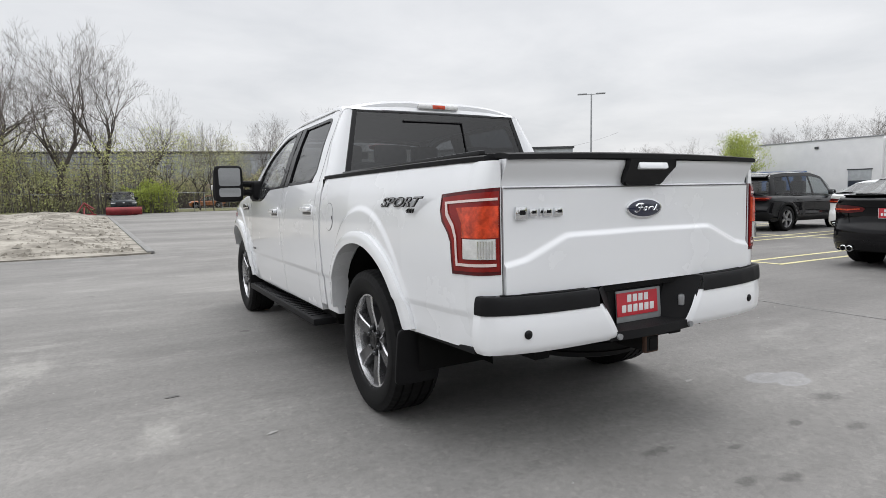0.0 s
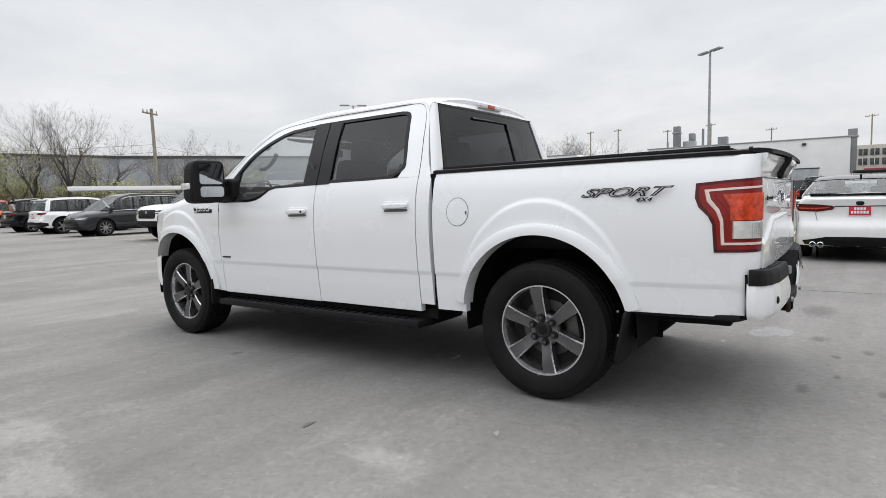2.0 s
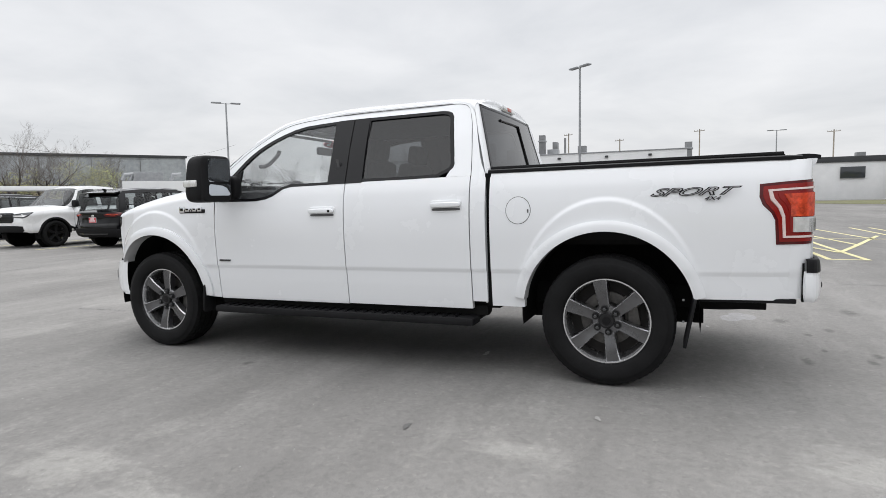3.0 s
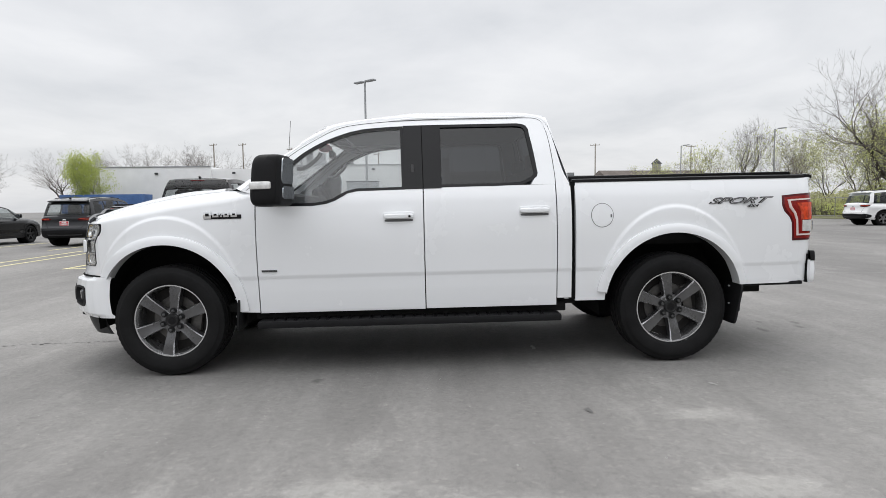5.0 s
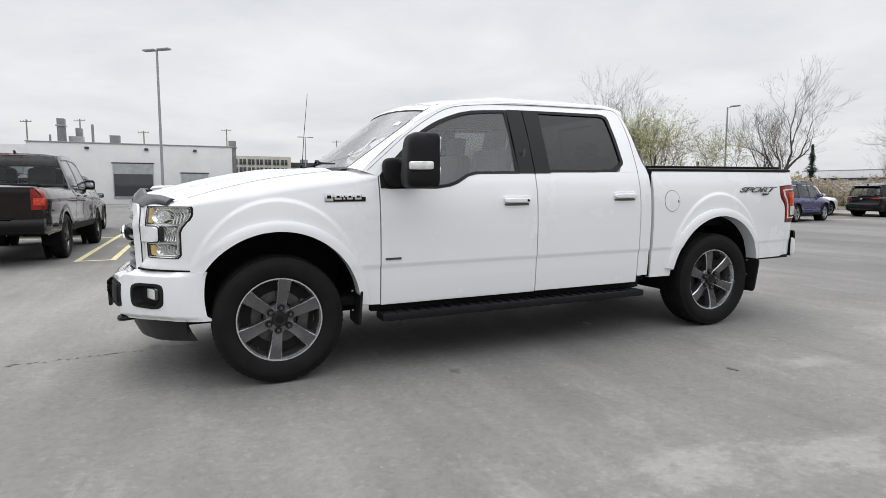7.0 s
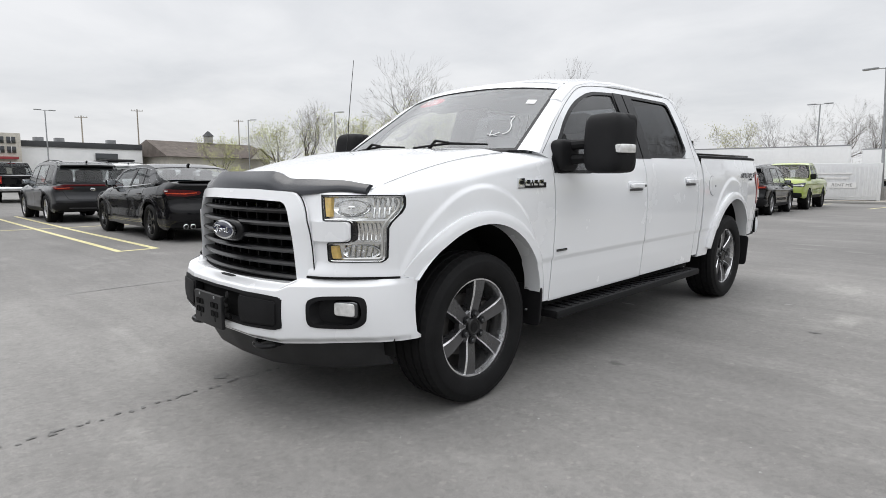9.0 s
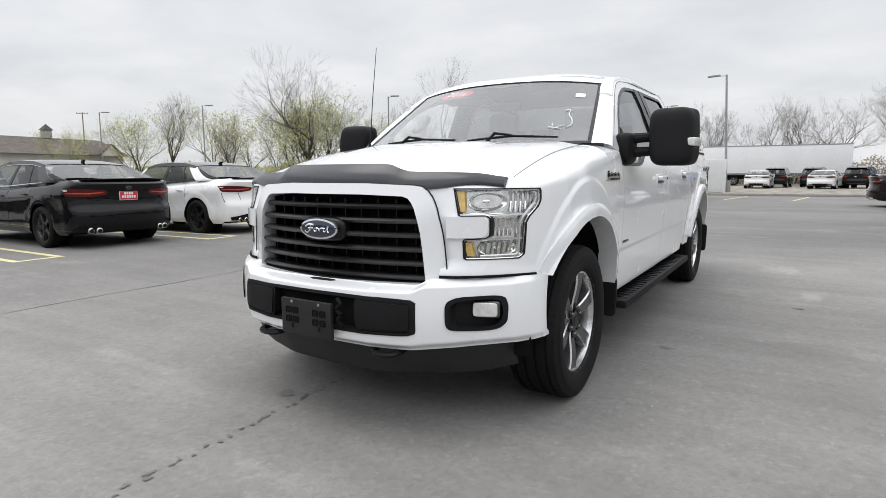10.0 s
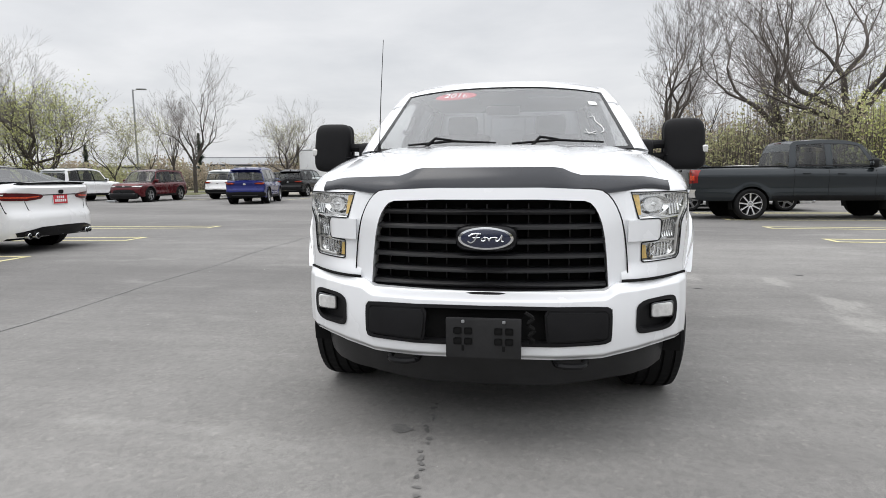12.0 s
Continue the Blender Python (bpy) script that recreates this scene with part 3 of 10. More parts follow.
def dense(line, step):
    """Points added along a polyline so that none lie further apart than step, rounded a little."""
    out = []
    for (a, b) in zip(line, line[1:]):
        k = max(1, int(math.ceil(math.dist(a, b) / step)))
        out += [tuple(a[c] + (b[c] - a[c]) * q / k for c in range(len(a))) for q in range(k)]
    return out + [tuple(line[-1])]


def resample(line, n):
    ls = [0.0]
    for a, b in zip(line, line[1:]):
        ls.append(ls[-1] + math.dist(a, b))
    out = []
    for k in range(n):
        s = ls[-1] * k / (n - 1)
        out.append(tuple(interp([(ls[i], line[i][c]) for i in range(len(line))], s) for c in range(len(line[0]))))
    return out


def smooth_line(line, times=2):
    for _ in range(times):
        nl = [line[0]]
        for a, b in zip(line, line[1:]):
            nl.append(tuple(0.75 * x + 0.25 * y for x, y in zip(a, b)))
            nl.append(tuple(0.25 * x + 0.75 * y for x, y in zip(a, b)))
        nl.append(line[-1])
        line = nl
    return line


def lathe(prof, axis_x=True, seg=48):
    """Profile of (radius, along) turned about the x axis."""
    bm = bmesh.new()
    rings = [[bm.verts.new((a, r * math.cos(2 * math.pi * k / seg), r * math.sin(2 * math.pi * k / seg))) for k in range(seg)] for r, a in prof]
    for r0, r1 in zip(rings, rings[1:]):
        for k in range(seg):
            bm.faces.new((r0[k], r0[(k + 1) % seg], r1[(k + 1) % seg], r1[k]))
    bmesh.ops.recalc_face_normals(bm, faces=bm.faces)
    return bm


def add_lathe(bm, prof, seg=24, at=(0, 0, 0)):
    rings = [[bm.verts.new((at[0] + a, at[1] + r * math.cos(2 * math.pi * k / seg), at[2] + r * math.sin(2 * math.pi * k / seg))) for k in range(seg)] for r, a in prof]
    for r0, r1 in zip(rings, rings[1:]):
        for k in range(seg):
            bm.faces.new((r0[k], r0[(k + 1) % seg], r1[(k + 1) % seg], r1[k]))


def letters(name, text, size, m, mat, parent=None, extrude=0.002, shear=0.0, stretch=1.0, weight=0.0):
    """Raised letters as a mesh."""
    cu = bpy.data.curves.new(name, "FONT")
    cu.body, cu.size, cu.extrude, cu.shear, cu.align_x, cu.align_y = text, size, extrude, shear, "CENTER", "CENTER"
    cu.offset = weight
    tmp = bpy.data.objects.new("tmp_letters", cu)
    scene.collection.objects.link(tmp)
    bpy.context.view_layer.update()
    me = bpy.data.meshes.new_from_object(tmp.evaluated_get(bpy.context.evaluated_depsgraph_get()))
    bpy.data.objects.remove(tmp)
    me.name = name
    me.materials.clear()
    me.materials.append(mat)
    me.transform(m @ Matrix.Diagonal((stretch, 1, 1, 1)))
    ob = new(name, me)
    if parent is not None:
        ob.parent = parent
    return ob


# ---- wheels ----
def tyre_mesh(R, w, rim_r, blocks=0):
    """Tyre with grooved tread; turned about x, outer face towards -x."""
    h = w / 2
    m_ = (R + rim_r) / 2
    prof = [(rim_r, -h * 0.78), (rim_r + 0.010, -h * 0.91), (rim_r + 0.016, -h * 0.94)]
    if blocks:
        # rim guard, a raised ring and a step below the shoulder
        prof += [(rim_r + 0.024, -h * 0.972), (m_ - 0.020, -h * 1.025), (m_, -h * 1.035), (m_ + 0.022, -h * 1.030), (m_ + 0.024, -h * 1.024), (R - 0.044, -h * 0.998), (R - 0.030, -h * 0.972), (R - 0.012, -h * 0.91)]
    else:
        prof += [(m_, -h * 1.02), (R - 0.045, -h * 1.0), (R - 0.018, -h * 0.90)]
    gs = [-0.62, -0.22, 0.22, 0.62]
    for g in gs:
        prof += [(R - 0.002, h * (g - 0.05) - 0.001), (R - 0.013, h * (g - 0.03)), (R - 0.013, h * (g + 0.03)), (R - 0.002, h * (g + 0.05) + 0.001)]
    prof += [(R - 0.018, h * 0.90), (R - 0.045, h), (m_, h * 1.02), (rim_r, h * 0.8)]
    n_seg = 180 if blocks else 56
    bm = lathe(prof, seg=n_seg)
    if blocks:
        # cross grooves in the shoulders and short sipes in the ribs
        for v in bm.verts:
            r = math.hypot(v.co.y, v.co.z)
            k = int(round(math.atan2(v.co.z, v.co.y) / (2 * math.pi) * n_seg)) % n_seg
            deep = 0.0
            if r > R - 0.040 and abs(v.co.x) > h * 0.64 and k % 3 == 0:
                deep = 0.0035
            elif r > R - 0.006 and abs(v.co.x) <= h * 0.64 and (k + (2 if v.co.x > 0 else 0)) % 4 == 0:
                deep = 0.003
            if deep:
                v.co.y *= (r - deep) / r
                v.co.z *= (r - deep) / r
    return bm


def build_wheel(name, parent, m, R=0.405, w=0.275, rim_r=0.262, spokes=6, style="truck", face=-1, rim_mat=None, spoke_mat=None):
    """A wheel whose outer face looks along x * face."""
    wh = thing(name, "", "")
    wh.parent = parent
    wh.matrix_basis = m
    f = -face
    flip = Matrix.Diagonal((f, 1, 1, 1))

    def fin(nm, bm, mat, label="", angle=32):
        bm.transform(flip)
        if f < 0:
            bmesh.ops.reverse_faces(bm, faces=bm.faces)
        return part(nm, bm, mat, wh, label, angle)

    fin("tyre", tyre_mesh(R, w, rim_r, 1 if style == "truck" else 0), M_RUBBER, angle=30)
    h = w / 2
    rim_prof = [(rim_r + 0.006, -h * 0.86), (rim_r + 0.007, -h * 0.80), (rim_r - 0.006, -h * 0.80), (rim_r - 0.014, -h * 0.6), (rim_r - 0.03, -h * 0.1), (rim_r - 0.025, h * 0.8)]
    fin("rim", lathe(rim_prof[:4], seg=64), rim_mat or M_ALLOY_CUT)
    fin("barrel", lathe(rim_prof[3:], seg=48), M_BARREL)
    bm = bmesh.new()
    add_lathe(bm, [(0.0, h * 0.10), (rim_r - 0.03, h * 0.10)], 40)
    fin("brake_disc", bm, M_ROTOR if style == "truck" else M_UNDER)
    if style == "truck":
        # six flat spokes with bright cut edges, a nut in a dark pocket at the root of each
        for k in range(6):
            rot = Euler((2 * math.pi * k / 6, 0, 0)).to_matrix()
            face_, edge_ = bmesh.new(), bmesh.new()
            rows = []
            for q in range(9):
                t = q / 8
                r = 0.046 + (rim_r - 0.010 - 0.046) * t
                hw = interp([(0.046, 0.026), (0.075, 0.031), (0.11, 0.0305), (0.18, 0.035), (0.262, 0.0425)], r)
                xf = -h * (0.60 + 0.15 * sstep(0.0, 0.8, t))
                rows.append([rot @ Vector(p) for p in ((xf + 0.055, -hw * 1.16, r), (xf + 0.008, -hw * 1.04, r), (xf, -hw * 0.89, r), (xf + 0.003, 0, r), (xf, hw * 0.89, r), (xf + 0.008, hw * 1.04, r), (xf + 0.055, hw * 1.16, r))])
            for target, js in ((face_, (0, 2, 3, 5)), (edge_, (1, 4))):
                for a0, a1 in zip(rows, rows[1:]):
                    for j in js:
                        target.faces.new([target.verts.new(p) for p in (a0[j], a1[j], a1[j + 1], a0[j + 1])])
                bmesh.ops.remove_doubles(target, verts=target.verts, dist=0.0001)
            fin("spoke", face_, M_ALLOY_DARK, angle=25)
            fin("spoke_edge", edge_, M_ALLOY_CUT, angle=25)
            py, pz = (rot @ Vector((0, 0, 0.071))).yz
            bm = bmesh.new()
            add_lathe(bm, [(0.0235, -h * 0.55), (0.0225, -h * 0.672), (0.018, -h * 0.668), (0.0, -h * 0.655)], 20, (0, py, pz))
            fin("nut_pocket", bm, M_ALLOY_BLACK)
            bm = bmesh.new()
            add_lathe(bm, [(0.0145, -h * 0.60), (0.0145, -h * 0.72), (0.0105, -h * 0.765), (0.0, -h * 0.775)], 12, (0, py, pz))
            fin("lug_nut", bm, M_SMOKE_CHROME)
        bm = bmesh.new()
        add_lathe(bm, [(0.098, -h * 0.30), (0.094, -h * 0.50), (0.084, -h * 0.575), (0.0, -h * 0.585)], 36)
        fin("hub_plate", bm, M_ALLOY_DARK)
        bm = bmesh.new()
        add_lathe(bm, [(0.050, -h * 0.50), (0.049, -h * 0.67), (0.044, -h * 0.71), (0.036, -h * 0.715), (0.034, -h * 0.70), (0.0, -h * 0.71)], 32)
        fin("hub_cap", bm, M_ALLOY_BLACK)
        bm = bmesh.new()
        add_lathe(bm, [(0.0, -h * 0.722), (0.026, -h * 0.716)], 20)
        fin("centre_emblem", bm, M_GLOSS_BLACK)
        bm = bmesh.new()
        add_lathe(bm, [(0.105, -h * 0.02), (0.168, -h * 0.02), (0.170, h * 0.06)], 40)
        fin("brake_face", bm, M_DISC)
        fin("brake_caliper", box((0.05, 0.075, 0.20), (-0.004, -0.155, 0.03), 0.018), M_DISC)
    else:
        bm = bmesh.new()
        for k in range(spokes):
            rot = Euler((2 * math.pi * k / spokes, 0, 0)).to_matrix()
            wi, wo = (0.030, 0.034) if spokes > 6 else (0.06, 0.075)
            rows = []
            for q in range(6):
                t = q / 5
                r = 0.045 + (rim_r - 0.012 - 0.045) * t
                hw = (wi + (wo - wi) * t) / 2 * (rim_r / 0.262)
                xf = -h * (0.62 + 0.14 * t)
                rows.append([bm.verts.new(rot @ Vector(p)) for p in ((xf + 0.048, -hw * 1.10, r), (xf + 0.004, -hw * 0.98, r), (xf, -hw * 0.92, r), (xf + 0.003, 0, r), (xf, hw * 0.92, r), (xf + 0.004, hw * 0.98, r), (xf + 0.048, hw * 1.10, r))])
            for a0, a1 in zip(rows, rows[1:]):
                for j in range(6):
                    bm.faces.new((a0[j], a1[j], a1[j + 1], a0[j + 1]))
        fin("spokes", bm, spoke_mat or M_ALLOY, angle=25)
        bm = bmesh.new()
        add_lathe(bm, [(0.085, -h * 0.45), (0.082, -h * 0.60), (0.062, -h * 0.64), (0.05, -h * 0.60)], 32)
        add_lathe(bm, [(0.036, -h * 0.50), (0.036, -h * 0.71), (0.033, -h * 0.735), (0.0, -h * 0.74)], 28)
        fin("hub_cap", bm, spoke_mat or M_ALLOY)
    return wh


# ---- the white pickup ----
TRUCK = pose(0.0, -0.005, 0.022, -0.63, -0.20, 0.0) @ Matrix.Scale(1.006, 4)
truck = thing("pickup_truck", "white crew-cab pickup truck with black trim, parked on worn asphalt", "pickup truck", TRUCK)
AX_R, AX_F, ARCH_Z, ARCH_R = 0.0, 3.683, 0.455, 0.508
SIDE = [(0.38, 0.930), (0.45, 0.960), (0.60, 0.975), (0.699, 0.981), (0.714, 0.990), (0.95, 1.002), (1.10, 0.998), (1.20, 0.986), (1.28, 0.968), (1.34, 0.945), (1.60, 0.852), (1.80, 0.760), (1.86, 0.732), (1.91, 0.65)]
TAPER = [(-1.10, -0.112), (-1.00, -0.088), (-0.89, -0.062), (-0.49, -0.024), (0.20, 0.0), (3.70, 0.0), (3.95, -0.018), (4.10, -0.052), (4.20, -0.085)]


def side_w(z):
    """Half the width of the plain flank at height z: crisp below the crease, rounded above."""
    if z < 0.79:
        return interp(SIDE, z)
    return sum(interp(SIDE, z + d) for d in (-0.05, -0.03, -0.01, 0.01, 0.03, 0.05)) / 6


def half(y, z):
    """Half the body's width at y along the truck and height z."""
    w = side_w(z) + interp(TAPER, y)
    for yc in (AX_R, AX_F):
        d = math.hypot((y - yc) * 1.27, z - ARCH_Z)
        w += 0.011 * (1 - sstep(0.685, 0.718, d)) * sstep(0.42, 0.70, z)
    return w


def arch(y, low):
    z = low
    for yc in (AX_R, AX_F):
        d = abs(y - yc)
        if d < ARCH_R:
            z = max(z, ARCH_Z + math.sqrt(max(0.0, ARCH_R ** 2 - d * d)))
    return z


def cols(y0, y1, step=0.022):
    """Columns from y0 to y1, closer round the wheel arches."""
    ys = {y0, y1}
    k = int((y1 - y0) / step) + 1
    ys |= {y0 + (y1 - y0) * i / k for i in range(k)}
    for yc in (AX_R, AX_F):
        ys |= {yc + ARCH_R * math.cos(math.pi * i / 40) * s for i in range(41) for s in (1,) if y0 < yc + ARCH_R * math.cos(math.pi * i / 40) < y1}
    out = sorted(ys)
    keep = [out[0]]
    for v in out[1:]:
        if v - keep[-1] > 0.0005:
            keep.append(v)
    return keep


def side_panel(name, y0, y1, zb, zt, sgn, mat, label="", rows=72, slant=0.0):
    bm = bmesh.new()
    ys = cols(y0, y1)
    vs = []
    for y in ys:
        b, t = arch(y, zb(y)), zt(y)
        col = []
        lo, hi = max(0.698, b + 0.038), max(0.714, b + 0.054)
        n1 = rows // 3
        for j in range(rows + 1):
            if j <= n1:
                z = b + (lo - b) * j / n1
            else:
                z = hi + (t - hi) * (j - n1 - 1) / (rows - n1 - 1)
            yy = y + slant * (z - 0.9)
            col.append(bm.verts.new((sgn * half(yy, z), yy, z)))
        vs.append(col)
    for a, c in zip(vs, vs[1:]):
        for j in range(rows):
            bm.faces.new((a[j], c[j], c[j + 1], a[j + 1]) if sgn < 0 else (a[j + 1], c[j + 1], c[j], a[j]))
    rim = [e for e in bm.edges if len(e.link_faces) == 1]
    ret = bmesh.ops.extrude_edge_only(bm, edges=rim)
    for v in {v for v in ret["geom"] if isinstance(v, bmesh.types.BMVert)}:
        v.co.x -= sgn * 0.045
    return part(name, bm, mat, truck, label, 40)


def hood(u, v):
    x = 2 * u - 1
    w = 0.800 + 0.006 * v
    y = (3.300 + 0.11 * (1 - x * x)) * (1 - v) + (4.255 + 0.215 * (1 - abs(x) ** 2.2)) * v
    z = 1.352 * (1 - v) + 1.165 * v + 0.030 * math.sin(math.pi * v) + 0.022 * (1 - abs(x) ** 4) * (1 - 0.3 * v)
    dome = 1 - sstep(0.40, 0.52, abs(x))
    z += 0.020 * dome * sstep(0.0, 0.35, v) - 0.012 * sstep(0.85, 1.0, abs(x))
    return Vector((x * w, y, z))


# C-shaped headlamp outline: x from the middle, wrapping round the corner past 0.925, and height
LAMP_O = [(0.622, 1.124), (0.944, 1.122), (0.950, 1.116), (0.948, 1.068), (0.902, 0.996), (0.892, 0.970), (0.890, 0.828), (0.874, 0.810), (0.684, 0.810), (0.676, 0.816), (0.672, 0.903), (0.758, 0.907), (0.770, 0.918), (0.770, 0.992), (0.758, 1.002), (0.655, 1.002)]
LAMP_I = [(0.628, 1.119), (0.939, 1.117), (0.945, 1.112), (0.943, 1.069), (0.897, 0.997), (0.887, 0.971), (0.885, 0.829), (0.871, 0.815), (0.688, 0.815), (0.681, 0.820), (0.677, 0.898), (0.760, 0.902), (0.775, 0.915), (0.775, 0.995), (0.760, 1.007), (0.660, 1.007)]


def edge_top(y):
    """Height of the hood's side edge, carried back to the foot of the windscreen pillar."""
    if y < 3.30:
        return 1.339 - 0.02 * (3.30 - y)
    return hood(1.0, (y - 3.30) / 0.955).z - 0.004


def wing_x(y, z):
    """Half width of the front wing, with its shoulder rounded over to the hood's edge."""
    top = edge_top(y)
    zs = top - interp([(3.03, 0.06), (3.25, 0.11), (3.80, 0.115), (4.10, 0.070), (4.25, 0.050)], y)
    if z <= zs:
        return half(y, z)
    f = min(1.0, (z - zs) / (top - zs))
    inner = interp([(3.03, 0.905), (3.20, 0.835), (3.30, 0.809)], y)
    return inner + (half(y, zs) - inner) * math.sqrt(1 - f * f)


def front_wing(s):
    bm = bmesh.new()
    vs = []
    for y in cols(3.034, 4.185, 0.018):
        b = arch(y, interp(LOW, y) if y < 3.66 else 0.735)
        top = edge_top(y)
        zs = top - interp([(3.03, 0.06), (3.25, 0.11), (3.80, 0.115), (4.10, 0.070), (4.25, 0.050)], y)
        lo, hi = (0.698, 0.714) if b < 0.66 else (b + (zs - b) * 0.2, b + (zs - b) * 0.215)
        zz = [b + (lo - b) * k / 14 for k in range(15)] + [hi + (zs - hi) * k / 48 for k in range(49)] + [zs + (top - zs) * math.sin(math.pi / 2 * k / 12) for k in range(1, 13)]
        col = []
        for z in zz:
            x = wing_x(y, z)
            if y > 4.10 and within(LAMP_I, 0.925 + 4.185 - y, z):
                x -= 0.040
            col.append(bm.verts.new((s * x, y, z)))
        vs.append(col)
    for a, c in zip(vs, vs[1:]):
        for j in range(len(a) - 1):
            bm.faces.new((a[j], c[j], c[j + 1], a[j + 1]) if s < 0 else (a[j + 1], c[j + 1], c[j], a[j]))
    rim = [e for e in bm.edges if len(e.link_faces) == 1 and max(v.co.z for v in e.verts) < 1.13]
    ret = bmesh.ops.extrude_edge_only(bm, edges=rim)
    for v in {v for v in ret["geom"] if isinstance(v, bmesh.types.BMVert)}:
        v.co.x -= s * 0.045
    return part("front_wing", bm, M_WHITE, truck, "", 40)


LOW = [(0.0, 0.47), (0.60, 0.475), (0.85, 0.455), (3.05, 0.450), (3.3, 0.46), (4.3, 0.46)]
BELT = [(0.74, 1.335), (2.28, 1.322), (2.36, 1.312), (2.50, 1.238), (2.62, 1.222), (2.96, 1.215), (3.03, 1.34)]
for s in (-1, 1):
    # bed side, cab corner, doors, front wing
    side_panel("bed_side", -0.985, 0.724, lambda y: 0.560 if y < -0.50 else 0.475, lambda y: 1.345, s, M_WHITE)
    side_panel("cab_corner", 0.755, 0.858, lambda y: 0.50, lambda y: 1.336, s, M_WHITE, slant=0.0)
    side_panel("rear_door", 0.866, 1.822, lambda y: 0.448, lambda y: interp(BELT, y), s, M_WHITE)
    side_panel("front_door", 1.830, 3.026, lambda y: 0.444, lambda y: interp(BELT, y), s, M_WHITE)
    front_wing(s)
    # flare lips inside the arches
    for yc in (AX_R, AX_F):
        def lip(u, v, yc=yc):
            a = math.pi * (0.175 + 0.845 * u) if yc > 1 else math.pi * (0.045 + 0.888 * u)
            y = yc + (ARCH_R + 0.001) * math.cos(a)
            z = ARCH_Z + (ARCH_R + 0.001) * math.sin(a)
            return Vector((s * (half(y, max(z, 0.46)) + 0.030 - 0.11 * v), y, z))
        part("arch_lip", grid(lip, 48, 2), M_WHITE, truck)

        def flare(u, v, yc=yc):
            a0, a1 = (radians(31), radians(179)) if yc > 1 else (radians(9), radians(168))
            a = a0 + (a1 - a0) * u
            r = ARCH_R + 0.066 * v
            y, z = yc + r * math.cos(a), ARCH_Z + r * math.sin(a)
            out = 0.003 + 0.027 * (sstep(0.0, 0.16, u) if yc > 1 else 1.0)
            return Vector((s * (half(y, max(z, 0.46)) + out - 0.012 * v ** 3 * out / 0.03), y, z))
        part("arch_flare", grid(flare, 56, 4, (-s * 0.030, 0, 0)), M_WHITE, truck, "", 30)

        def well(u, v, yc=yc):
            a = math.pi * (1.1 * u - 0.05)
            return Vector((s * (0.915 - 0.40 * v), yc + (ARCH_R + 0.03) * math.cos(a), ARCH_Z - 0.02 + (ARCH_R + 0.03) * math.sin(a)))
        part("wheel_well", grid(well, 32, 3), M_LINER, truck)
        bm = bmesh.new()
        ring = [bm.verts.new((s * 0.50, yc + 0.56 * math.cos(math.pi * k / 16), ARCH_Z - 0.04 + 0.56 * math.sin(math.pi * k / 16))) for k in range(17)]
        ring += [bm.verts.new((s * 0.50, yc - 0.56, 0.33)), bm.verts.new((s * 0.50, yc + 0.56, 0.33))]
        bm.faces.new(ring)
        part("inner_well", bm, M_LINER, truck)

    def cabmap(y, z, lift=0.0, s=s):
        return Vector((s * (interp(SIDE, z) + lift), y, z))

    # roof rail with both pillars
    outer = smooth_line([(3.135, 1.335), (2.93, 1.500), (2.70, 1.690), (2.47, 1.812), (2.25, 1.852), (1.9, 1.866), (1.3, 1.868), (1.0, 1.864), (0.905, 1.835), (0.868, 1.74), (0.838, 1.60), (0.80, 1.42), (0.757, 1.3345)], 2)
    inner = smooth_line([(3.03, 1.300), (2.86, 1.462), (2.655, 1.632), (2.50, 1.706), (2.31, 1.772), (1.95, 1.792), (1.3, 1.798), (1.08, 1.796), (1.03, 1.755), (1.000, 1.55), (0.985, 1.42), (1.04, 1.3345)], 2)
    part("cab_side_frame", band(resample(outer, 70), resample(inner, 70), lambda y, z: cabmap(y, z), (-s * 0.05, 0, 0)), M_WHITE, truck, angle=40)
    # one seam round the door frames
    rail = smooth_line([(3.10, 1.338), (2.92, 1.485), (2.792, 1.590), (2.655, 1.682), (2.469, 1.786), (2.309, 1.820), (1.9, 1.847), (1.3, 1.849), (1.06, 1.848), (0.965, 1.842), (0.922, 1.812), (0.905, 1.76), (0.888, 1.68), (0.874, 1.55), (0.864, 1.42), (0.862, 1.3345)], 2)
    part("door_seam", band(rail, [(y - 0.0042 * sstep(1.30, 0.88, y) * sstep(1.86, 1.70, z), z - 0.0036) for y, z in rail], lambda y, z: cabmap(y, z, 0.0012), (-s * 0.01, 0, 0)), M_GLOSS_BLACK, truck)
    # window gaskets, glass, pillar
    fw_o = [(2.985, 1.218)] + smooth_line([(2.985, 1.325), (2.85, 1.470), (2.763, 1.556), (2.655, 1.636), (2.511, 1.710), (2.31, 1.776), (2.1, 1.791), (1.97, 1.796)], 1) + [(1.955, 1.318), (2.30, 1.314)] + smooth_line([(2.37, 1.300), (2.49, 1.232), (2.62, 1.215)], 1)
    fw_i = [(2.955, 1.238)] + smooth_line([(2.955, 1.315), (2.83, 1.450), (2.745, 1.537), (2.64, 1.615), (2.50, 1.689), (2.305, 1.755), (2.1, 1.771), (1.990, 1.776)], 1) + [(1.980, 1.338), (2.31, 1.334)] + smooth_line([(2.385, 1.316), (2.505, 1.250), (2.63, 1.236)], 1)
    part("window_gasket", band(fw_o, fw_i, lambda y, z: cabmap(y, z, 0.001), (-s * 0.03, 0, 0), True), M_GLOSS_BLACK, truck)
    part("front_door_glass", patch(fw_i, lambda y, z: cabmap(y, z, -0.010), (-s * 0.004, 0, 0), 2), M_GLASS, truck, "clear front door glass")
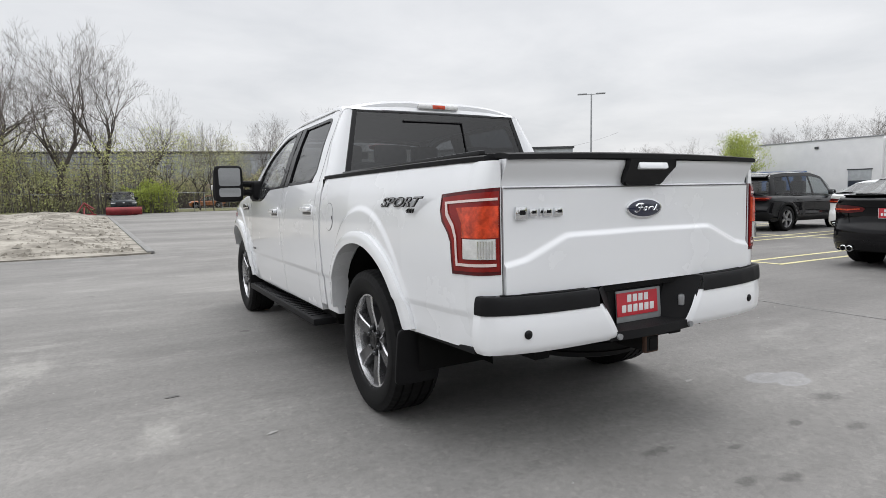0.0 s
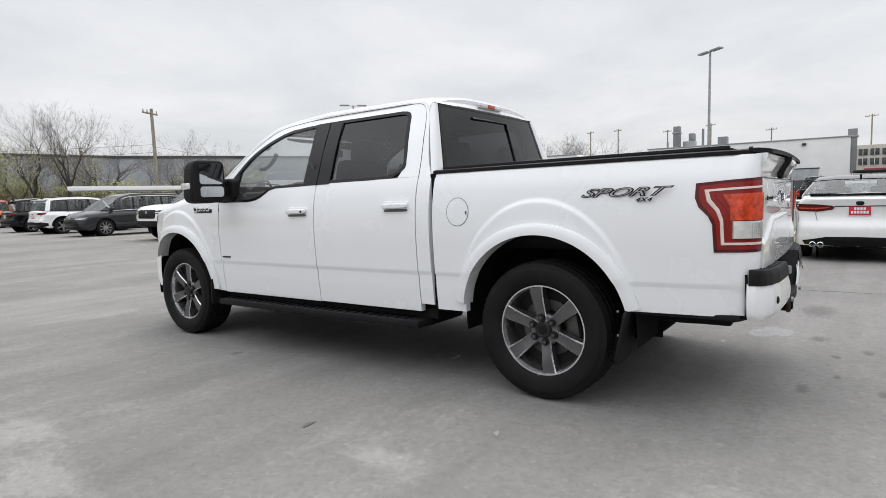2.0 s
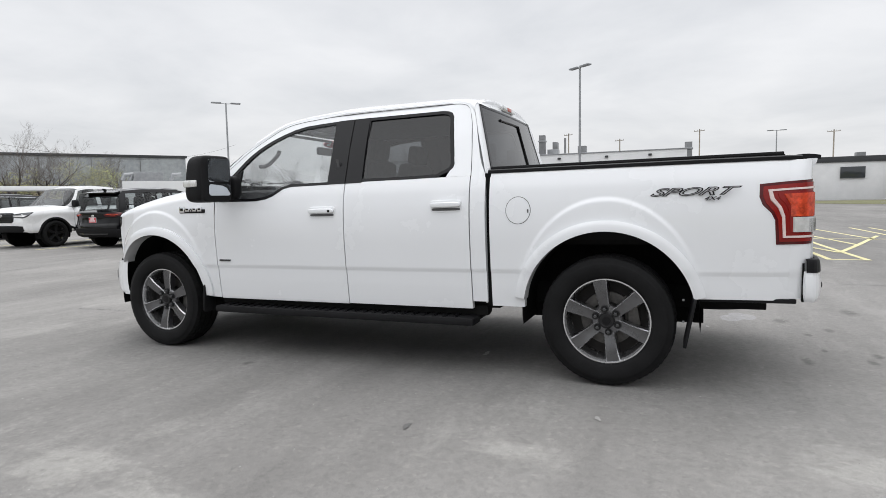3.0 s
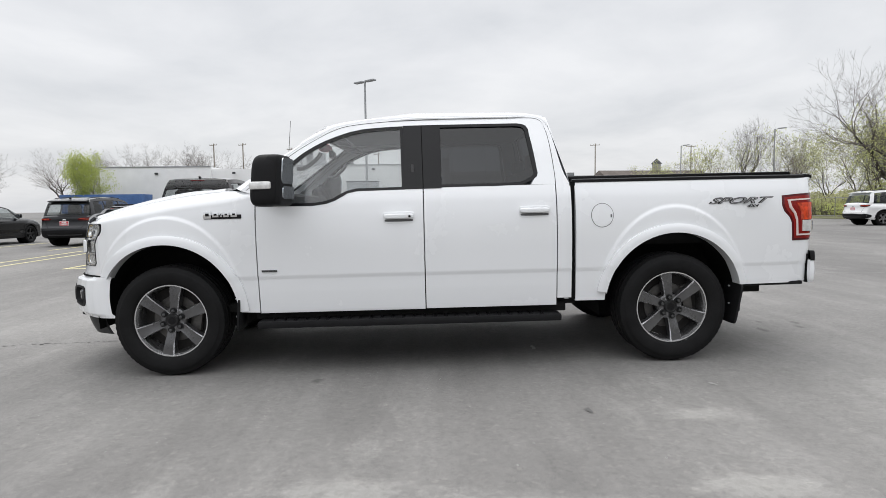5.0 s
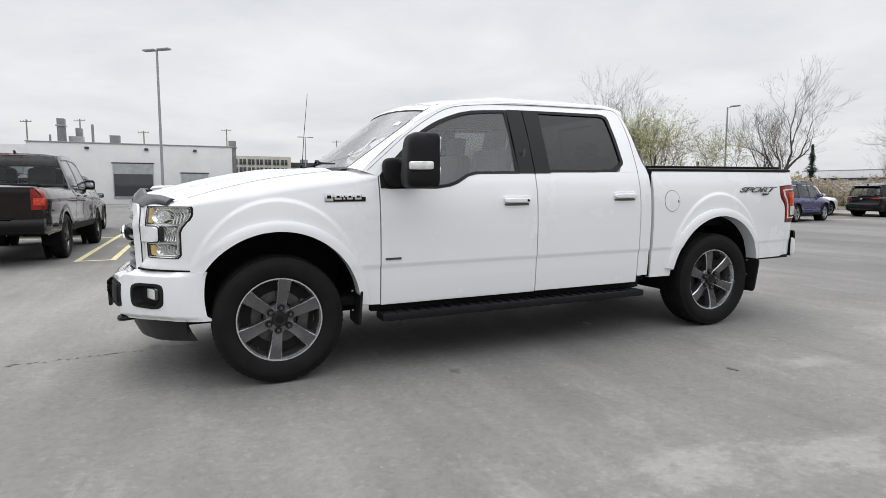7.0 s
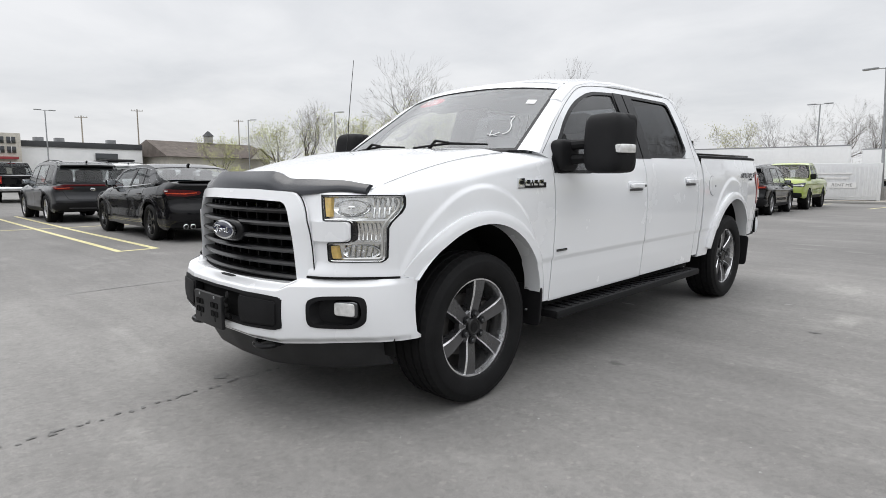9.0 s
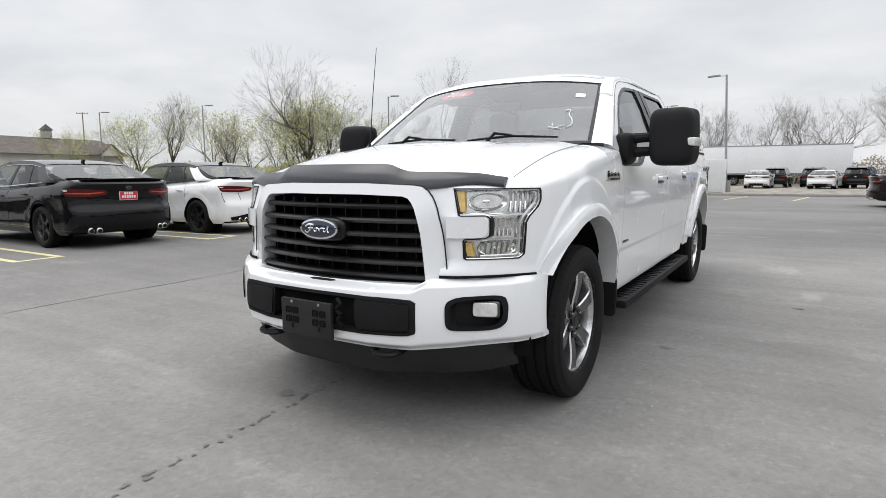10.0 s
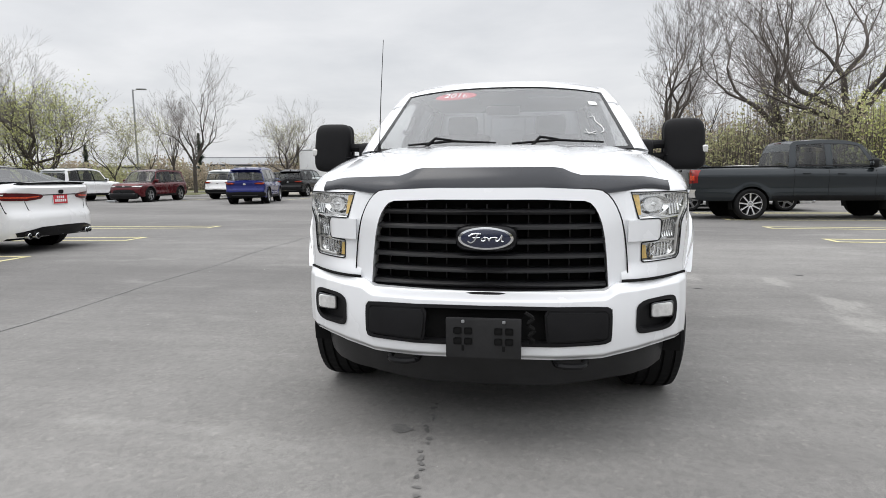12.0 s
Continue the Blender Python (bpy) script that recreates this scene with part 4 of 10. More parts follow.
    part("door_pillar", patch([(1.968, 1.799), (1.700, 1.802), (1.690, 1.322), (1.957, 1.320)], lambda y, z: cabmap(y, z, 0.003), (-s * 0.03, 0, 0), 3), M_GLOSS_BLACK, truck)
    part("pillar_gap", patch([(1.834, 1.798), (1.828, 1.798), (1.822, 1.322), (1.828, 1.320)], lambda y, z: cabmap(y, z, 0.0055), (-s * 0.004, 0, 0), 2), M_LINER, truck)
    rw_o = [(1.705, 1.330), (1.705, 1.802), (1.12, 1.802), (1.075, 1.796), (1.045, 1.782), (1.030, 1.755), (1.012, 1.60), (0.985, 1.42), (0.992, 1.395), (1.02, 1.372), (1.107, 1.336), (1.3, 1.329)]
    rw_i = [(1.690, 1.350), (1.690, 1.780), (1.125, 1.780), (1.090, 1.775), (1.068, 1.763), (1.056, 1.742), (1.038, 1.60), (1.012, 1.425), (1.017, 1.410), (1.037, 1.390), (1.112, 1.356), (1.3, 1.350)]
    part("window_gasket", band(rw_o, rw_i, lambda y, z: cabmap(y, z, 0.001), (-s * 0.03, 0, 0), True), M_GLOSS_BLACK, truck)
    part("rear_door_glass", patch(rw_i, lambda y, z: cabmap(y, z, -0.010), (-s * 0.004, 0, 0), 2), M_TINT, truck, "dark privacy glass")
    # sail at the front of the window, behind the mirror
    part("mirror_sail", patch([(3.02, 1.220), (3.02, 1.305), (2.93, 1.375), (2.80, 1.46), (2.80, 1.228)], lambda y, z: cabmap(y, z, 0.004), (-s * 0.02, 0, 0), 2), M_PLASTIC, truck)
    # door handles with cups
    for hy, hz in ((2.006, 1.122), (1.026, 1.142)):
        hx = half(hy, hz)
        part("handle_cup", pillow((0.014, 0.226, 0.084), (s * (hx - 0.001), hy, hz - 0.004), 0.3), M_WHITE, truck)
        # grey pad that paints in the shade under the grip
        part("handle_shadow_gap", pillow((0.012, 0.205, 0.018), (s * (hx + 0.003), hy, hz - 0.024), 0.4), M_DECAL_GREY, truck)
        part("door_handle", pillow((0.034, 0.212, 0.034), (s * (hx + 0.020), hy, hz + 0.006), 0.42), M_WHITE, truck)
    part("lock_cylinder", (lambda b: (add_lathe(b, [(0.009, 0), (0.009, s * 0.010), (0, s * 0.012)], 12, (s * (half(1.935, 1.122) + 0.030), 1.928, 1.126)), b)[1])(bmesh.new()), M_GLOSS_BLACK, truck)
    # running board on brackets
    rb = part("running_board", box((0.165, 2.20, 0.052), (s * 0.955, 1.94, 0.368), 0.018), M_PLASTIC, truck, "black step board")
    for k in range(26):
        part("tread_ridge", box((0.115, 0.022, 0.006), (s * 0.958, 0.98 + k * 0.078, 0.396), 0.002), M_GLOSS_BLACK, rb)
    for by in (1.15, 1.95, 2.75):
        part("step_bracket", box((0.34, 0.06, 0.035), (s * 0.74, by, 0.375), 0.006), M_UNDER, truck)
    # black box standing in for the shade beneath the rocker
    part("rocker_shade", box((0.06, 2.3, 0.07), (s * 0.865, 1.93, 0.425), 0.01), M_UNDER, truck)
    # mud flaps
    for yc, hgt, off, zb, tilt in ((AX_R, 0.30, -0.475, 0.270, 11), (AX_F, 0.24, -0.505, 0.325, 5)):
        part("mud_flap", pillow((0.245, 0.020, hgt), (s * 0.890, yc + off, zb + hgt * 0.5), 0.22, Euler((radians(tilt), 0, 0)).to_matrix()), M_PLASTIC, truck)
        for q in (0.42, 0.55):
            part("flap_bolt", box((0.012, 0.012, 0.012), (s * 0.93, yc + off + 0.035, q), 0.003), M_STEEL, truck)
    # trim under the bed side and the rocker's crease shadow
    part("bed_lower_trim", box((0.03, 0.500, 0.026), (s * (half(-0.77, 0.60) - 0.026), -0.770, 0.556), 0.006, Euler((0, 0, s * radians(-3.5))).to_matrix()), M_PLASTIC, truck)
    part("bed_cab_gap", box((0.17, 0.040, 0.86), (s * 0.868, 0.740, 0.915), 0.0), M_LINER, truck)

# fuel door and badges on the driver's side
def left(y, z, lift=0.0):
    return Vector((-(half(y, z) + lift), y, z))


circ = [(0.532 + 0.082 * math.cos(a * math.pi / 20), 1.100 + 0.088 * math.sin(a * math.pi / 20)) for a in range(40)]
circ_i = [(0.532 + 0.078 * math.cos(a * math.pi / 20), 1.100 + 0.084 * math.sin(a * math.pi / 20)) for a in range(40)]
part("fuel_door_gap", band(circ, circ_i, lambda y, z: left(y, z, 0.001), (0.01, 0, 0), True), M_DECAL_GREY, truck)
part("fuel_door", patch(circ_i, lambda y, z: left(y, z, 0.0025), (0.01, 0, 0), 2), M_WHITE, truck)
part("fuel_door_notch", box((0.006, 0.010, 0.022), left(0.468, 1.095, 0.003), 0.002), M_DECAL_GREY, truck)


def side_letters(text, y, z, size, mat, lift=0.004, shear=0.25, stretch=1.0, s=-1, weight=0.0008):
    if s < 0:
        m = Matrix.Translation(left(y, z, lift)) @ Euler((radians(90), 0, radians(-90))).to_matrix().to_4x4() @ Matrix.Rotation(radians(-4), 4, "X")
    return letters("side_lettering", text, size, m, mat, truck, 0.002, shear, stretch, weight)


for mt, wt, lf in ((M_GLOSS_BLACK, 0.0022, 0.009), (M_DECAL_FILL, -0.0012, 0.0125)):
    side_letters("SPORT", -0.468, 1.182, 0.062, mt, lf, 0.55, 2.30, weight=wt)
    side_letters("4X4", -0.585, 1.142, 0.030, mt if wt > 0 else M_GLOSS_BLACK, lf - 0.001, 0.4, 1.6, weight=0.0)
# wing badge: chrome block shapes over a black bar
part("wing_badge", box((0.010, 0.262, 0.030), left(3.258, 1.152, 0.003), 0.003), M_GLOSS_BLACK, truck)
for k, (yy, ww, hh) in enumerate(((3.366, 0.056, 0.052), (3.308, 0.046, 0.032), (3.268, 0.013, 0.032), (3.232, 0.040, 0.032), (3.178, 0.046, 0.034))):
    part("badge_block", box((0.012, ww, hh), left(yy, 1.166, 0.006), 0.003), M_CHROME, truck)
    part("badge_block_inset", box((0.006, ww * 0.45, hh * 0.4), left(yy, 1.168, 0.0125), 0.001), M_GLOSS_BLACK, truck)
part("engine_badge", box((0.008, 0.110, 0.014), left(2.945, 0.755, 0.004), 0.002), M_SMOKE_CHROME, truck)
part("pillar_sticker", box((0.003, 0.018, 0.10), Vector((-(interp(SIDE, 1.45) + 0.006), 1.90, 1.45)), 0.0, Euler((0, radians(-20), 0)).to_matrix()), M_DECAL_GREY, truck)

# ---- roof, windscreen, rear window ----
def roof(u, v):
    x = (2 * u - 1)
    y0, y1 = 0.880 + 0.0 * x, 2.52 + 0.14 * (1 - x * x)
    y = y0 + (y1 - y0) * v
    edge = interp([(0.86, 1.822), (0.95, 1.846), (1.05, 1.856), (1.9, 1.857), (2.4, 1.806), (2.66, 1.728)], min(y, 2.45 + 0.2 * (1 - abs(x))))
    hump = interp([(0.86, 0.076), (1.2, 0.094), (1.9, 0.100), (2.4, 0.094), (2.7, 0.088)], y)
    w = interp([(0.9, 0.715), (1.05, 0.735), (1.9, 0.738), (2.3, 0.748), (2.66, 0.775)], y)
    return Vector((x * w, y, edge + hump * (1 - abs(x) ** 3.6) - 0.0))


part("roof", grid(roof, 32, 40, (0, 0, -0.03)), M_WHITE, truck, angle=50)
for s in (-1, 1):
    # rounded shoulder from the door frames up to the roof skin
    def shoulder(u, v, s=s):
        y = 2.72 - (2.72 - 0.884) * u
        za = interp([(0.868, 1.742), (0.905, 1.828), (1.0, 1.864), (1.3, 1.868), (1.9, 1.866), (2.25, 1.850), (2.47, 1.800), (2.70, 1.682), (2.76, 1.640)], y)
        xb = interp([(0.88, 0.690), (2.5, 0.690), (2.62, 0.712), (2.75, 0.742)], y)
        zb = interp([(0.88, 1.842), (0.95, 1.862), (1.05, 1.878), (1.9, 1.884), (2.2, 1.858), (2.4, 1.836), (2.5, 1.814), (2.62, 1.756), (2.75, 1.669)], y) + 0.005
        a, b = Vector((s * (interp(SIDE, za) + 0.002), y, za)), Vector((s * xb, y, zb))
        c = Vector((s * (interp(SIDE, za) - 0.012), y, max(za, zb) + 0.004))
        return a * (1 - v) ** 2 + c * 2 * v * (1 - v) + b * v * v
    part("roof_shoulder", grid(shoulder, 48, 8, (0, 0, -0.012)), M_WHITE, truck, angle=50)


def screen(u, v, lift=0.0):
    x = 2 * u - 1
    w = 0.845 + (0.700 - 0.845) * v
    bow = 0.115 * (1 - x * x)
    y = 3.205 + bow + (2.545 - 3.205) * v
    z = 1.350 + (1.804 - 1.350) * v + 0.046 * (1 - abs(x) ** 2.5) * v
    return Vector((x * w, y + lift * 0.55, z + lift * 0.83))


part("windscreen", grid(lambda u, v: screen(0.012 + 0.976 * u, 0.02 + 0.90 * v), 24, 14, (0, -0.005, -0.004)), M_WINDSHIELD, truck, "clear windscreen with red oval sticker and white marker writing")
part("windscreen_frit", band([(q[0], q[1]) for q in dense([(0, 0), (1, 0), (1, 1), (0, 1), (0, 0)], 0.1)[:-1]], [(0.014 + 0.972 * q[0], 0.035 + 0.945 * q[1]) for q in dense([(0, 0), (1, 0), (1, 1), (0, 1), (0, 0)], 0.1)[:-1]],
     lambda u, v: screen(u, v * 0.928, 0.003), (0, -0.01, -0.008), True), M_GLOSS_BLACK, truck)


def header(u, v):
    a, b, c = screen(u, 0.920, 0.006), screen(u, 1.0, 0.022), roof(u, 0.90) + Vector((0, 0, 0.003))
    return a * (1 - v) ** 2 + b * 2 * v * (1 - v) + c * v * v


part("roof_front", grid(header, 32, 12), M_WHITE, truck, angle=50)
for s in (-1, 1):
    # A-pillar cover between the windscreen and the door frame
    def apil(u, v, s=s):
        a = screen(0.5 + s * 0.5, v, 0.004)
        q = (3.135 + (2.45 - 3.135) * v, 1.335 + (1.797 - 1.335) * v + 0.045 * math.sin(math.pi * v))
        b = Vector((s * (interp(SIDE, q[1]) + 0.002), q[0], q[1]))
        return a.lerp(b, u) + Vector((s * 0.006, 0.006, 0.006)) * math.sin(math.pi * u)
    part("screen_pillar", grid(apil, 4, 12), M_WHITE, truck)
# red oval year sticker, white marker strokes and a small label on the screen
oval = [(0.735 + 0.105 * math.cos(k * math.pi / 12), 0.835 + 0.058 * math.sin(k * math.pi / 12)) for k in range(24)]
part("year_sticker", patch(oval, lambda u, v: screen(u, v, -0.008), (0, -0.002, -0.002), 1), M_STICKER_RED, truck, "red oval year sticker")
sp = screen(0.735, 0.835, -0.0045)
letters("year_digits", "2016", 0.088, Matrix.Translation(sp) @ Euler((radians(35), 0, radians(180 - 5))).to_matrix().to_4x4(), M_PLATE_WHITE, truck, 0.0008, 0.2)
stroke = [(0.120, 0.46), (0.098, 0.48), (0.105, 0.40), (0.085, 0.33), (0.080, 0.25), (0.100, 0.22)]
part("marker_writing", tube([screen(u, v, 0.005) for u, v in smooth_line(stroke, 2)], 0.0032, 5), M_PLATE_WHITE, truck)
part("marker_writing", tube([screen(u, v, 0.005) for u, v in ((0.155, 0.27), (0.150, 0.20), (0.115, 0.245))], 0.003, 5), M_PLATE_WHITE, truck)
part("marker_writing", tube([screen(u, v, 0.005) for u, v in ((0.165, 0.225), (0.12, 0.20))], 0.003, 5), M_PLATE_WHITE, truck)
part("screen_label", patch([(0.058, 0.67), (0.098, 0.67), (0.098, 0.73), (0.058, 0.73)], lambda u, v: screen(u, v, 0.004), (0, -0.002, -0.002), 0), M_PLATE_WHITE, truck)


def backlight(u, v, lift=0.0):
    x = 2 * u - 1
    w = 0.800 + (0.680 - 0.800) * v
    return Vector((x * w, 0.765 + 0.115 * v - 0.02 * (1 - x * x) - lift, 1.365 + (1.842 - 1.365) * v))


part("rear_window", grid(lambda u, v: backlight(u, v), 12, 6, (0, 0.005, 0)), M_TINT, truck, "dark sliding rear window")
part("slider_frame", tube([backlight(u, v, 0.004) for u, v in ((0.63, 0.02), (0.63, 0.84), (0.28, 0.84))], 0.010, 6), M_GLOSS_BLACK, truck)
q4 = dense([(0, 0), (1, 0), (1, 1), (0, 1), (0, 0)], 0.1)[:-1]
part("rear_window_gasket", band([(0.004 + 0.992 * a, -0.05 + 1.03 * b) for a, b in q4], [(0.025 + 0.95 * a, 0.03 + 0.93 * b) for a, b in q4], lambda u, v: backlight(u, v, 0.003), (0, 0.02, 0), True), M_GLOSS_BLACK, truck)
for s in (-1, 1):
    def cpil(u, v, s=s):
        a = backlight(0.5 + s * 0.5, v, 0.0)
        q = (0.757 + 0.135 * v, 1.336 + (1.825 - 1.336) * v)
        b = Vector((s * (interp(SIDE, q[1])), q[0], q[1]))
        return a.lerp(b, u) + Vector((s * 0.012, -0.012, 0)) * math.sin(math.pi * u)
    part("rear_pillar", grid(cpil, 5, 10), M_WHITE, truck)
part("cab_back_wall", box((1.80, 0.03, 0.88), (0, 0.775, 0.92), 0.0), M_WHITE, truck)
part("roof_header", grid(lambda u, v: Vector(((2 * u - 1) * (0.685 + 0.035 * v), 0.868 + 0.03 * v, 1.838 + 0.012 * v + 0.074 * v * (1 - abs(2 * u - 1) ** 3))), 12, 2), M_WHITE, truck)
cl = part("stop_lamp", box((0.34, 0.035, 0.036), (0, 0.874, 1.882), 0.012), M_CLEAR_LAMP, truck, "high stop lamp with red centre and clear cargo lamps")
part("red_centre", box((0.11, 0.037, 0.030), (0, 0.8715, 1.882), 0.008), M_RED_BRIGHT, cl)


# ---- hood and front end ----
part("hood", grid(hood, 40, 30, (0, 0, -0.03)), M_WHITE, truck, angle=50)
for s in (-1, 1):
    def gap(u, v, s=s):
        p = hood(0.5 + s * 0.5, u * 0.97)
        return p + Vector((s * (0.000 + 0.004 * v), 0, -0.005))
    part("hood_seam", grid(gap, 24, 1, (0, 0, -0.02)), M_GLOSS_BLACK, truck)
for s in (-1, 1):
    part("cowl_side", grid(lambda u, v, s=s: Vector((s * (interp([(3.03, 0.905), (3.20, 0.835), (3.30, 0.809)], 3.034 + 0.30 * u) * (1 - v) + 0.66 * v), 3.034 + 0.30 * u, edge_top(3.034 + 0.30 * u) + 0.006 * v - 0.002)), 14, 6), M_WHITE, truck, angle=50)
# cowl with vents, wipers
part("cowl", grid(lambda u, v: Vector(((2 * u - 1) * 0.79, 3.215 + 0.112 * (1 - (2 * u - 1) ** 2) + 0.10 * v, 1.353 - 0.030 * v)), 16, 2, (0, 0, -0.03)), M_PLASTIC, truck)
for k in range(22):
    x = -0.62 + k * 0.059
    part("cowl_slot", box((0.034, 0.020, 0.010), (x, 3.262 + 0.112 * (1 - (x / 0.83) ** 2), 1.345), 0.003), M_GLOSS_BLACK, truck)
for x0, x1 in ((-0.66, -0.08), (0.02, 0.60)):
    wp = part("wiper", tube([screen(0.5 + (x1) / 1.7, 0.02, 0.03), screen(0.5 + (x0 + x1) / 3.4, 0.055, 0.035), screen(0.5 + x0 / 1.7, 0.035, 0.03)], [0.007, 0.009, 0.006], 6), M_PLASTIC, truck)
    part("wiper_arm", tube([(x1 - 0.10, 3.315, 1.345), screen(0.5 + (x1 - 0.18) / 1.7, 0.07, 0.05), screen(0.5 + (x0 + x1) / 3.4, 0.055, 0.042)], [0.012, 0.010, 0.007], 6), M_PLASTIC, wp)


# bug shield along the hood's front edge
def shield(u, v):
    x = (2 * u - 1)
    p = hood(0.5 + x * 0.5, 0.93)
    f = hood(0.5 + x * 0.5, 1.0)
    rise = 0.018 + 0.016 * (1 - sstep(0.36, 0.46, abs(x)))
    top = Vector((f.x * 1.005, f.y + 0.012, f.z + rise))
    bot = Vector((f.x * 1.01, f.y + 0.072 - 0.03 * abs(x) ** 3, f.z - 0.056 + 0.030 * sstep(0.62, 0.92, abs(x))))
    q = top.lerp(bot, v)
    return q + Vector((0, 0.012 * math.sin(math.pi * v), 0))


part("bug_shield", grid(shield, 40, 6, (0, -0.02, -0.006)), M_BUGSHIELD, truck, "smoked black bug shield", 30)


def front_y(x, z=0.95):
    ax = abs(x)
    if ax < 0.60:
        return 4.555 - 0.31 * ax * ax - 0.25 * max(0.0, z - 1.0)
    s = min(1.0, max(0.0, (0.925 - ax) / (0.925 - 0.60)))
    return 4.175 + 0.268 * (1 - (1 - s) ** 1.6) - 0.25 * max(0.0, z - 1.0)


for s in (-1, 1):
    def corner(u, v, s=s):
        z = 0.735 + (1.170 - 0.735) * v
        x0 = wing_x(4.185, z)
        x = x0 + (0.585 - 0.150 * sstep(0.97, 1.10, z) - x0) * u
        q = min(1.0, (x0 - x) / (x0 - 0.60))
        y = 4.185 + (front_y(0.60, z) - 4.185) * (1 - (1 - q) ** 1.6) if x > 0.60 else front_y(x, z)
        y += 0.028 * (1 - sstep(0.74, 0.82, z)) * u - 0.075 * sstep(1.125, 1.170, z) * min(1.0, 4 * u)
        if x > 0.60 and within(LAMP_I, 0.925 - 0.325 * q, z):
            x, y = x - 0.018, y - 0.040
        return Vector((s * x, y, z))
    part("front_corner", grid(corner, 72, 84, (0, -0.04, 0)), M_WHITE, truck, angle=40)
    part("corner_seam", tube([corner(k / 36, 0.0) + Vector((s * 0.003, 0.003, 0.003)) for k in range(37)], 0.0065, 6), M_LINER, truck)

    def lamp_map(x, z, lift=0.0, s=s):
        if x > 0.925:
            yy = 4.185 - (x - 0.925)
            return Vector((s * (wing_x(yy, z) + lift), yy, z))
        x0 = wing_x(4.185, z)
        q = max(0.0, min(1.0, (0.925 - x) / 0.325))
        y = 4.185 + (front_y(0.60, z) - 4.185) * (1 - (1 - q) ** 1.6)
        return Vector((s * (x0 + (0.60 - x0) * q + lift * 0.6), y + lift * 0.8, z))
    # headlamp: dark gasket, deep bright housing, ribs, amber ends, light guide, clear cover
    rows_o, rows_i = resample(LAMP_O + LAMP_O[:1], 90)[:-1], resample(LAMP_I + LAMP_I[:1], 90)[:-1]
    hl = part("headlamp", band(rows_o, rows_i, lambda x, z: lamp_map(x, z, 0.003), (0, -0.03, 0), True), M_PLASTIC, truck, "C-shaped headlamp with clear cover and amber ends", 50)
    part("reflector", patch(LAMP_I, lambda x, z: lamp_map(x, z, -0.030), (s * 0.008, 0.024, 0), 3), M_REFLECTOR, hl, "bright reflector", 40)
    part("chrome_surround", tube([lamp_map(x, z, -0.004) for x, z in resample(LAMP_I + LAMP_I[:1], 120)], 0.0042, 6), M_CHROME, hl)
    for a, b, c, d in ((0.650, 0.682, 1.022, 1.110), (0.694, 0.718, 0.826, 0.886)):
        part("amber_insert", patch([(a, c), (b, c), (b - 0.010, d), (a - 0.012, d)], lambda x, z: lamp_map(x, z, -0.012), (0, -0.02, 0), 1), M_AMBER, hl, "amber reflector")
    # upright prisms at the outer end, in the middle chamber and low down
    for k in range(6):
        x = 0.842 + 0.0165 * k
        part("lens_rib", tube([lamp_map(x, max(1.016, 1.016 + (x - 0.88) * 1.1), -0.020), lamp_map(x + 0.002, 1.064, -0.030), lamp_map(x + 0.004, 1.108, -0.016)], 0.0065, 5), M_CHROME, hl)
    for k in range(6):
        part("lens_rib", tube([lamp_map(0.792 + 0.014 * k, 0.914, -0.022), lamp_map(0.795 + 0.014 * k, 0.950, -0.030), lamp_map(0.792 + 0.014 * k, 0.990, -0.020)], 0.0050, 5), M_CHROME, hl)
    for k in range(7):
        part("lens_rib", tube([lamp_map(0.740 + 0.019 * k, 0.828, -0.020), lamp_map(0.746 + 0.019 * k, 0.892, -0.024)], 0.0042, 5), M_CHROME, hl)
    for cx, cz, rx, rz in ((0.800, 0.858, 0.066, 0.034), (0.762, 1.064, 0.070, 0.040)):
        bm = bmesh.new()
        rings = [[bm.verts.new(lamp_map(cx + rx * f * math.cos(math.pi * k / 16), cz + rz * f * math.sin(math.pi * k / 16), lf)) for k in range(32)] for f, lf in ((1.0, -0.014), (0.90, -0.018), (0.66, -0.042), (0.38, -0.052), (0.34, -0.034), (0.10, -0.028))]
        for r0, r1 in zip(rings, rings[1:]):
            for k in range(32):
                bm.faces.new((r0[k], r0[(k + 1) % 32], r1[(k + 1) % 32], r1[k]))
        bm.faces.new(rings[-1])
        part("lamp_bowl", bm, M_CHROME, hl, "", 30)
    # bright shelves between the three chambers
    for ol in ([(0.775, 1.004), (0.900, 1.002), (0.904, 1.012), (0.690, 1.016), (0.664, 1.012)], [(0.690, 0.892), (0.880, 0.896), (0.880, 0.906), (0.780, 0.906)]):
        part("chamber_shelf", patch(ol, lambda x, z: lamp_map(x, z, -0.008), (0, -0.03, 0), 2), M_CHROME, hl)
    part("light_guide", tube([lamp_map(x, z, -0.008) for x, z in dense([(0.928, 1.104), (0.926, 1.072), (0.882, 0.996), (0.872, 0.968), (0.870, 0.838), (0.862, 0.828), (0.740, 0.826)], 0.02)], 0.0065, 6), M_LIGHT_GUIDE, hl)
    part("lamp_cover", patch(LAMP_I, lambda x, z: lamp_map(x, z, 0.001), (0, -0.004, 0), 3), M_LAMP_GLASS, hl, "", 60)
    # white block that reaches into the lamp
    part("lamp_bridge", patch([(0.598, 0.908), (0.742, 0.910), (0.756, 0.916), (0.763, 0.930), (0.763, 0.982), (0.756, 0.994), (0.742, 1.000), (0.598, 1.001)], lambda x, z: lamp_map(x, z, 0.018 - 0.010 * sstep(0.735, 0.764, x)), (0, -0.06, 0), 3), M_WHITE, truck, angle=50)

